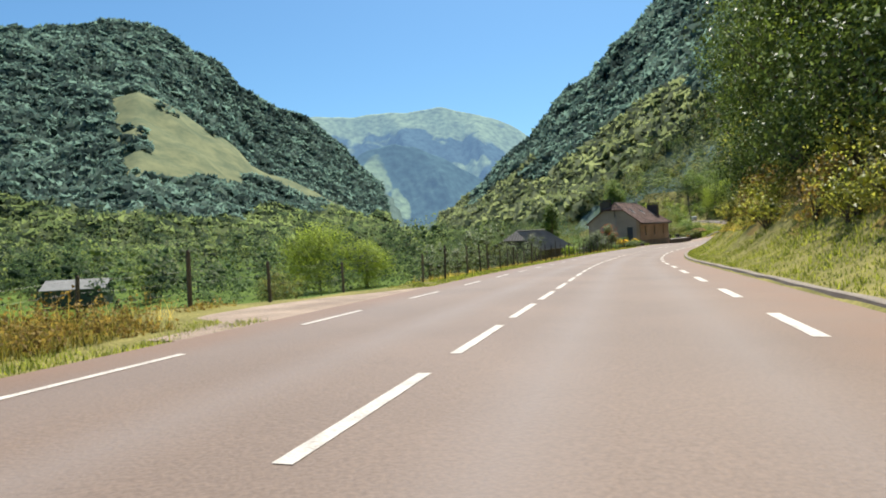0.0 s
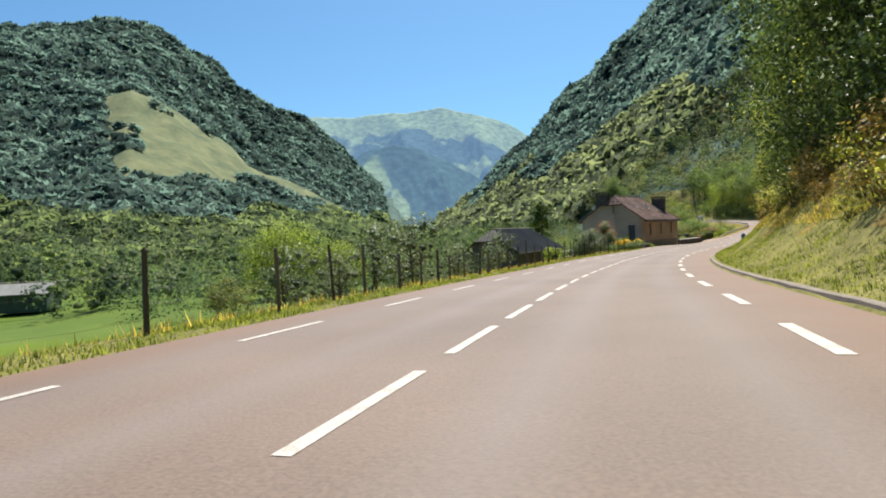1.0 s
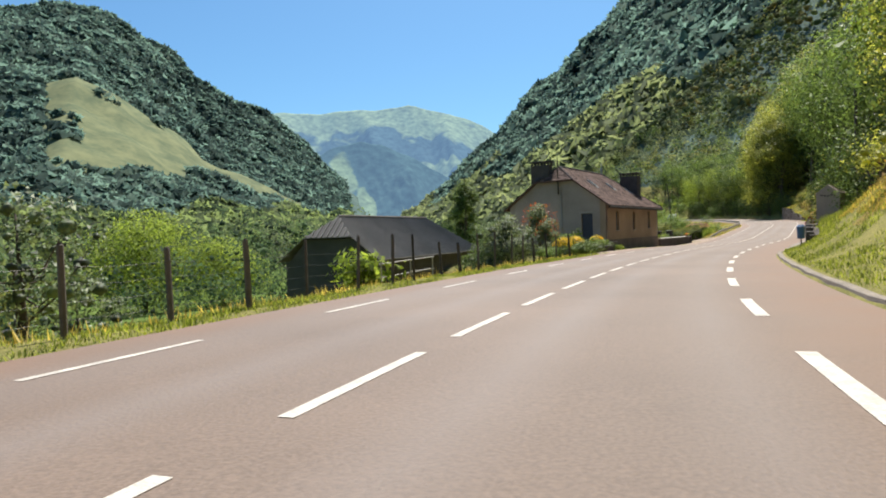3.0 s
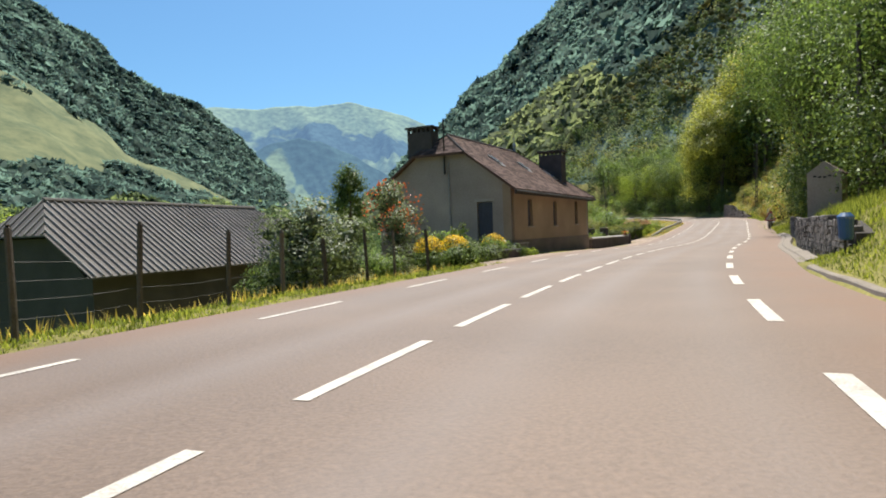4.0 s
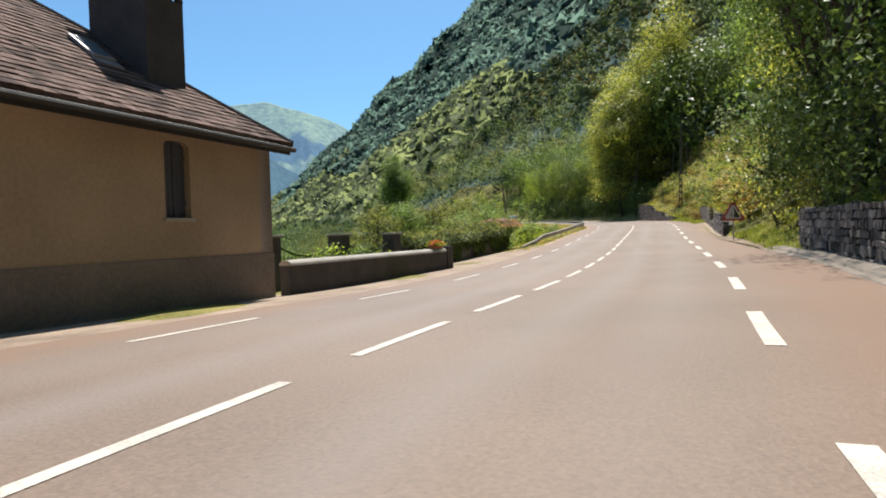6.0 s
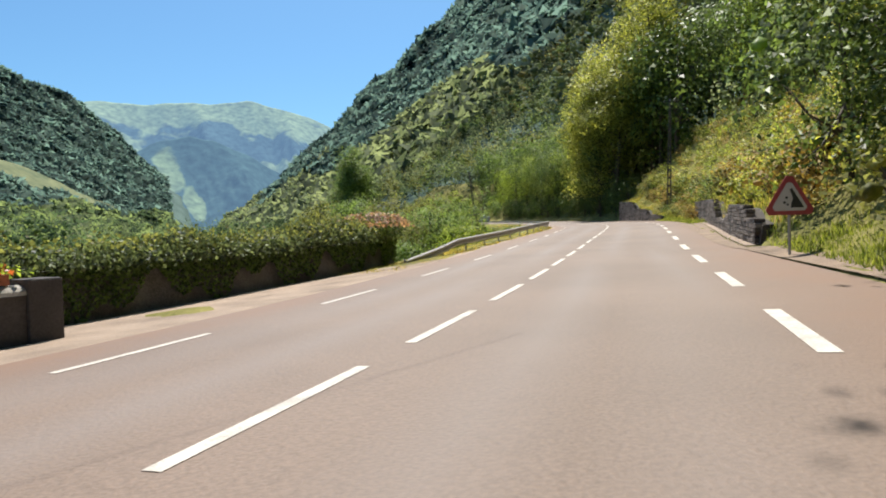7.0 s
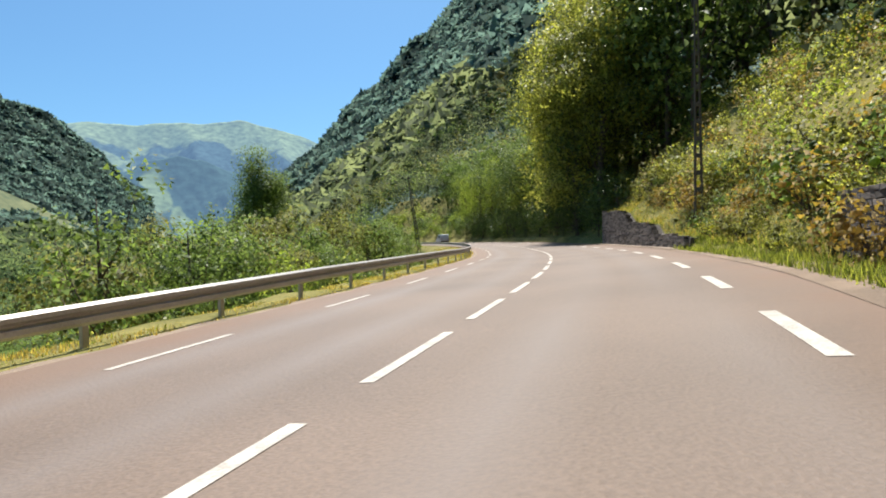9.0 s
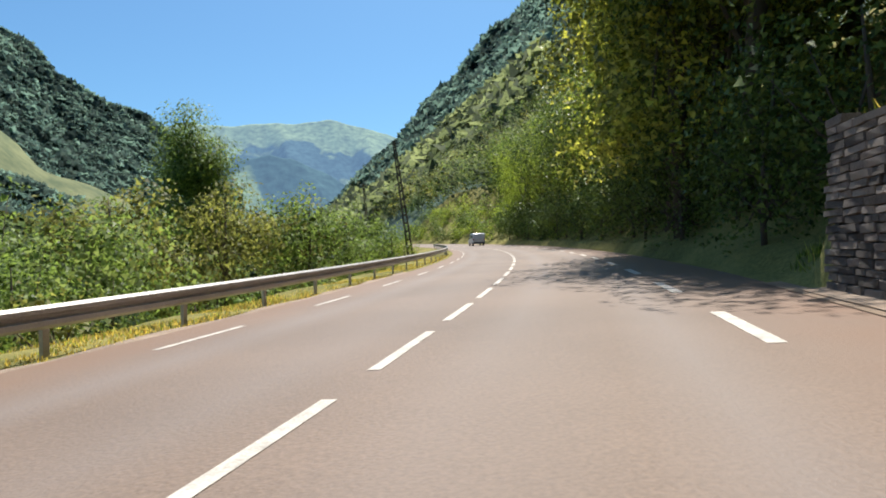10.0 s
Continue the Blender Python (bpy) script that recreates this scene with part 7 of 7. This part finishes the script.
# ---- on the bank ----
def shrine():
    ob = thing("stone_kiosk", pose(41.52, 83.93, -0.1, 0, 0, 129), "small pale stone kiosk with a pitched front on the bank", "kiosk")
    w = 0.69
    bm = bmesh.new()
    poly_prism(bm, [(-w, -0.3), (w, -0.3), (w, 1.75), (0, 2.28), (-w, 1.75)], 0.16, pose(0, 0, 0))
    part("front", bm, PLASTER, ob, "pale rendered front with a pointed top")
    part("side_wall", boxed(-w, -w + 0.16, -1.1, -0.002, -0.3, 1.67), PLASTER, ob)
    part("side_wall", boxed(w - 0.16, w, -1.1, -0.002, -0.3, 1.67), PLASTER, ob)
    part("back_wall", boxed(-w + 0.162, w - 0.162, -1.1, -0.95, -0.3, 1.67), PLASTER, ob)
    for sgn in (-1, 1):
        bm = slab(bmesh.new(), [(0, -1.2, 2.24), (sgn * (w + 0.08), -1.2, 1.69), (sgn * (w + 0.08), -0.004, 1.69), (0, -0.004, 2.24)], 0.06)
        part("roof", bm, SLATE, ob)
    # faded lettering, unreadable: plain bars
    for k in range(5):
        x = -0.5 + k * 0.2
        part("lettering", boxed(x, x + 0.14, 0.161, 0.165, 1.52 + 0.03 * math.sin(k * 2.0), 1.60 + 0.03 * math.sin(k * 2.0)), IRON, ob)


shrine()


def bin_():
    ob = thing("waste_bin", at_m(78.2, 5.65), "small blue plastic waste bin on a post by the wall", "bin")
    bm = bmesh.new()
    tube(bm, [(0, 0, -0.3), (0, 0, 0.95)], [0.025] * 2, 8)
    part("post", bm, IRON, ob)
    bm = bmesh.new()
    tube(bm, [(0, -0.14, 0.32), (0, -0.14, 0.36), (0, -0.14, 0.82)], [0.12, 0.15, 0.17], 14)
    part("body", bm, BLUE, ob)
    bm = bmesh.new()
    tube(bm, [(0, -0.14, 0.823), (0, -0.14, 0.86), (0, -0.14, 0.95)], [0.185, 0.18, 0.09], 14)
    part("lid", bm, BLUE, ob)


bin_()


def warning_sign():
    ob = thing("warning_sign", at_m(120.7, 4.85, 8, -0.12), "triangular red-bordered rockfall warning sign on a grey post", "sign")
    bm = bmesh.new()
    tube(bm, [(0, 0.04, -0.4), (0, 0.04, 1.75)], [0.03] * 2, 8)
    part("post", bm, ZINC, ob)

    def tri(r, y, th, mat_, name, label=""):
        pts = []
        for k in range(3):
            a = math.pi / 2 + k * 2.0944
            for da in (-0.14, 0, 0.14):
                pts.append((r * math.cos(a + da) * (1 if da == 0 else 0.985), 1.25 + r * math.sin(a + da) * (1 if da == 0 else 0.985)))
        bm = bmesh.new()
        poly_prism(bm, pts, th, pose(0, y, 0))
        return part(name, bm, mat_, ob, label)
    tri(0.50, 0.0, 0.02, SIGN_RED, "border", "dull red border")
    tri(0.36, -0.006, 0.006, SIGN_WHITE, "face")
    bm = bmesh.new()
    poly_prism(bm, [(0.27, 1.095), (0.02, 1.095), (0.03, 1.2), (0.06, 1.26), (0.04, 1.36), (0.0, 1.47), (0.04, 1.5)], 0.004, pose(0, -0.0105, 0))
    part("pictogram", bm, IRON, ob, "black cliff pictogram")
    for x, z, r in ((-0.06, 1.3, 0.028), (-0.1, 1.2, 0.03), (-0.04, 1.16, 0.024)):
        bm = bmesh.new()
        poly_prism(bm, [(x + r * math.cos(t) * (1.2 if k % 2 else 0.9), z + r * math.sin(t)) for k, t in enumerate(np.linspace(0, 5.3, 7))], 0.004, pose(0, -0.0105, 0))
        part("rock_mark", bm, IRON, ob)


warning_sign()


def concrete_pole(x, y, z, h, turn, lean=0.0, k=1.0):
    """A tapered concrete pole of two legs with open panels between."""
    ob = thing("utility_pole", pose(x, y, z, 0, lean, turn), "dark concrete utility pole with open panels and a wire bracket", "pole")
    bm = bmesh.new()
    for sgn in (-1, 1):
        tube(bm, [(sgn * 0.15 * k, 0, -0.6), (sgn * 0.055 * k, 0, h)], [0.062 * k, 0.045 * k], 4)
    part("leg", bm, POLE, ob)
    n = int(h / 0.75)
    for i in range(n):
        zz = 0.5 + i * 0.75
        half = (0.15 + (0.055 - 0.15) * zz / h) * k
        part("rung", boxed(-half, half, -0.05, 0.05, zz, zz + 0.2, 0.01), POLE, ob)
    part("bracket", boxed(-0.5, 0.5, -0.03, 0.03, h - 0.35, h - 0.28), IRON, ob)
    for x0 in (-0.45, 0.0, 0.45):
        bm = bmesh.new()
        tube(bm, [(x0, 0, h - 0.278), (x0, 0, h - 0.2), (x0, 0, h - 0.16)], [0.02, 0.035, 0.02], 8)
        part("insulator", bm, WHITE, ob)
    return ob


concrete_pole(80.9, 146.2, 1.9, 9.5, -30, 1.5)
concrete_pole(85.1, 213.1, 0.3, 11.3, 10, -7.0, 1.6)
concrete_pole(82.4, 246.0, -0.6, 12.0, 10, -4.0, 1.5)


def wood_pole(s, o, h):
    ob = thing("utility_pole", at_m(s, o), "plain dark wooden utility pole among the trees", "pole")
    bm = bmesh.new()
    tube(bm, [(0, 0, -0.8), (0, 0, h * 0.5), (0, 0, h)], [0.13, 0.11, 0.085], 10)
    part("shaft", bm, POST_WOOD, ob)


wood_pole(97.5, 8.6, 8.5)
wood_pole(113.5, 8.0, 8.5)


# ---- the van ----
def van():
    ob = thing("van", at_m(262, 1.85), "small silver-white van standing on the road ahead", "van")
    bm = bmesh.new()
    side = [(-0.0, 0.32), (4.1, 0.32), (4.12, 0.78), (3.55, 0.98), (3.0, 1.02), (2.35, 1.66), (2.1, 1.74), (0.25, 1.74), (0.1, 1.62), (0.0, 1.0)]
    poly_prism(bm, side, 1.66, Matrix(((0, 1, 0, -0.83), (1, 0, 0, 0), (0, 0, 1, 0), (0, 0, 0, 1))))
    bmesh.ops.bevel(bm, geom=list(bm.edges), offset=0.05, segments=2, affect="EDGES", profile=0.6)
    part("body", bm, VAN_PAINT, ob, "", True)
    part("rear_window", boxed(-0.66, 0.66, 0.012, 0.06, 1.06, 1.52, 0.015), GLASS, ob, "dark rear window").matrix_local = pose(0, -0.02, 0, -5, 0, 0)
    part("windscreen", boxed(-0.68, 0.68, -0.02, 0.02, 0.0, 0.78, 0.01), GLASS, ob).matrix_local = pose(0, 2.98, 1.05, 45, 0, 0)
    for sgn in (-1, 1):
        for y0, y1 in ((0.35, 1.1), (1.2, 2.1)):
            part("side_window", boxed(sgn * 0.80 - 0.035, sgn * 0.80 + 0.04, y0, y1, 1.06, 1.55, 0.01), GLASS, ob)
        part("tail_light", boxed(sgn * 0.76 - 0.06, sgn * 0.76 + 0.06, -0.03, 0.05, 0.72, 1.02, 0.015), LAMP_RED, ob, "red tail light")
        part("mirror", boxed(sgn * 0.93 - 0.07, sgn * 0.93 + 0.07, 2.55, 2.68, 1.05, 1.24, 0.03), RUBBER, ob)
        for y in (0.75, 3.3):
            w = new("wheel")
            w.parent = ob
            w.location = (sgn * 0.74, y, 0.30)
            bm = bmesh.new()
            tube(bm, [(-0.10, 0, 0), (-0.08, 0, 0), (0.08, 0, 0), (0.10, 0, 0)], [0.26, 0.30, 0.30, 0.26], 20)
            part("tyre", bm, RUBBER, w)
            bm = bmesh.new()
            tube(bm, [(sgn * 0.09, 0, 0), (sgn * 0.112, 0, 0)], [0.19, 0.17], 16)
            part("rim", bm, ZINC, w)
    part("bumper", boxed(-0.8, 0.8, -0.07, 0.03, 0.3, 0.52, 0.04), RUBBER, ob)
    part("number_plate", boxed(-0.25, 0.25, -0.035, -0.015, 0.66, 0.76), WHITE, ob)


van()
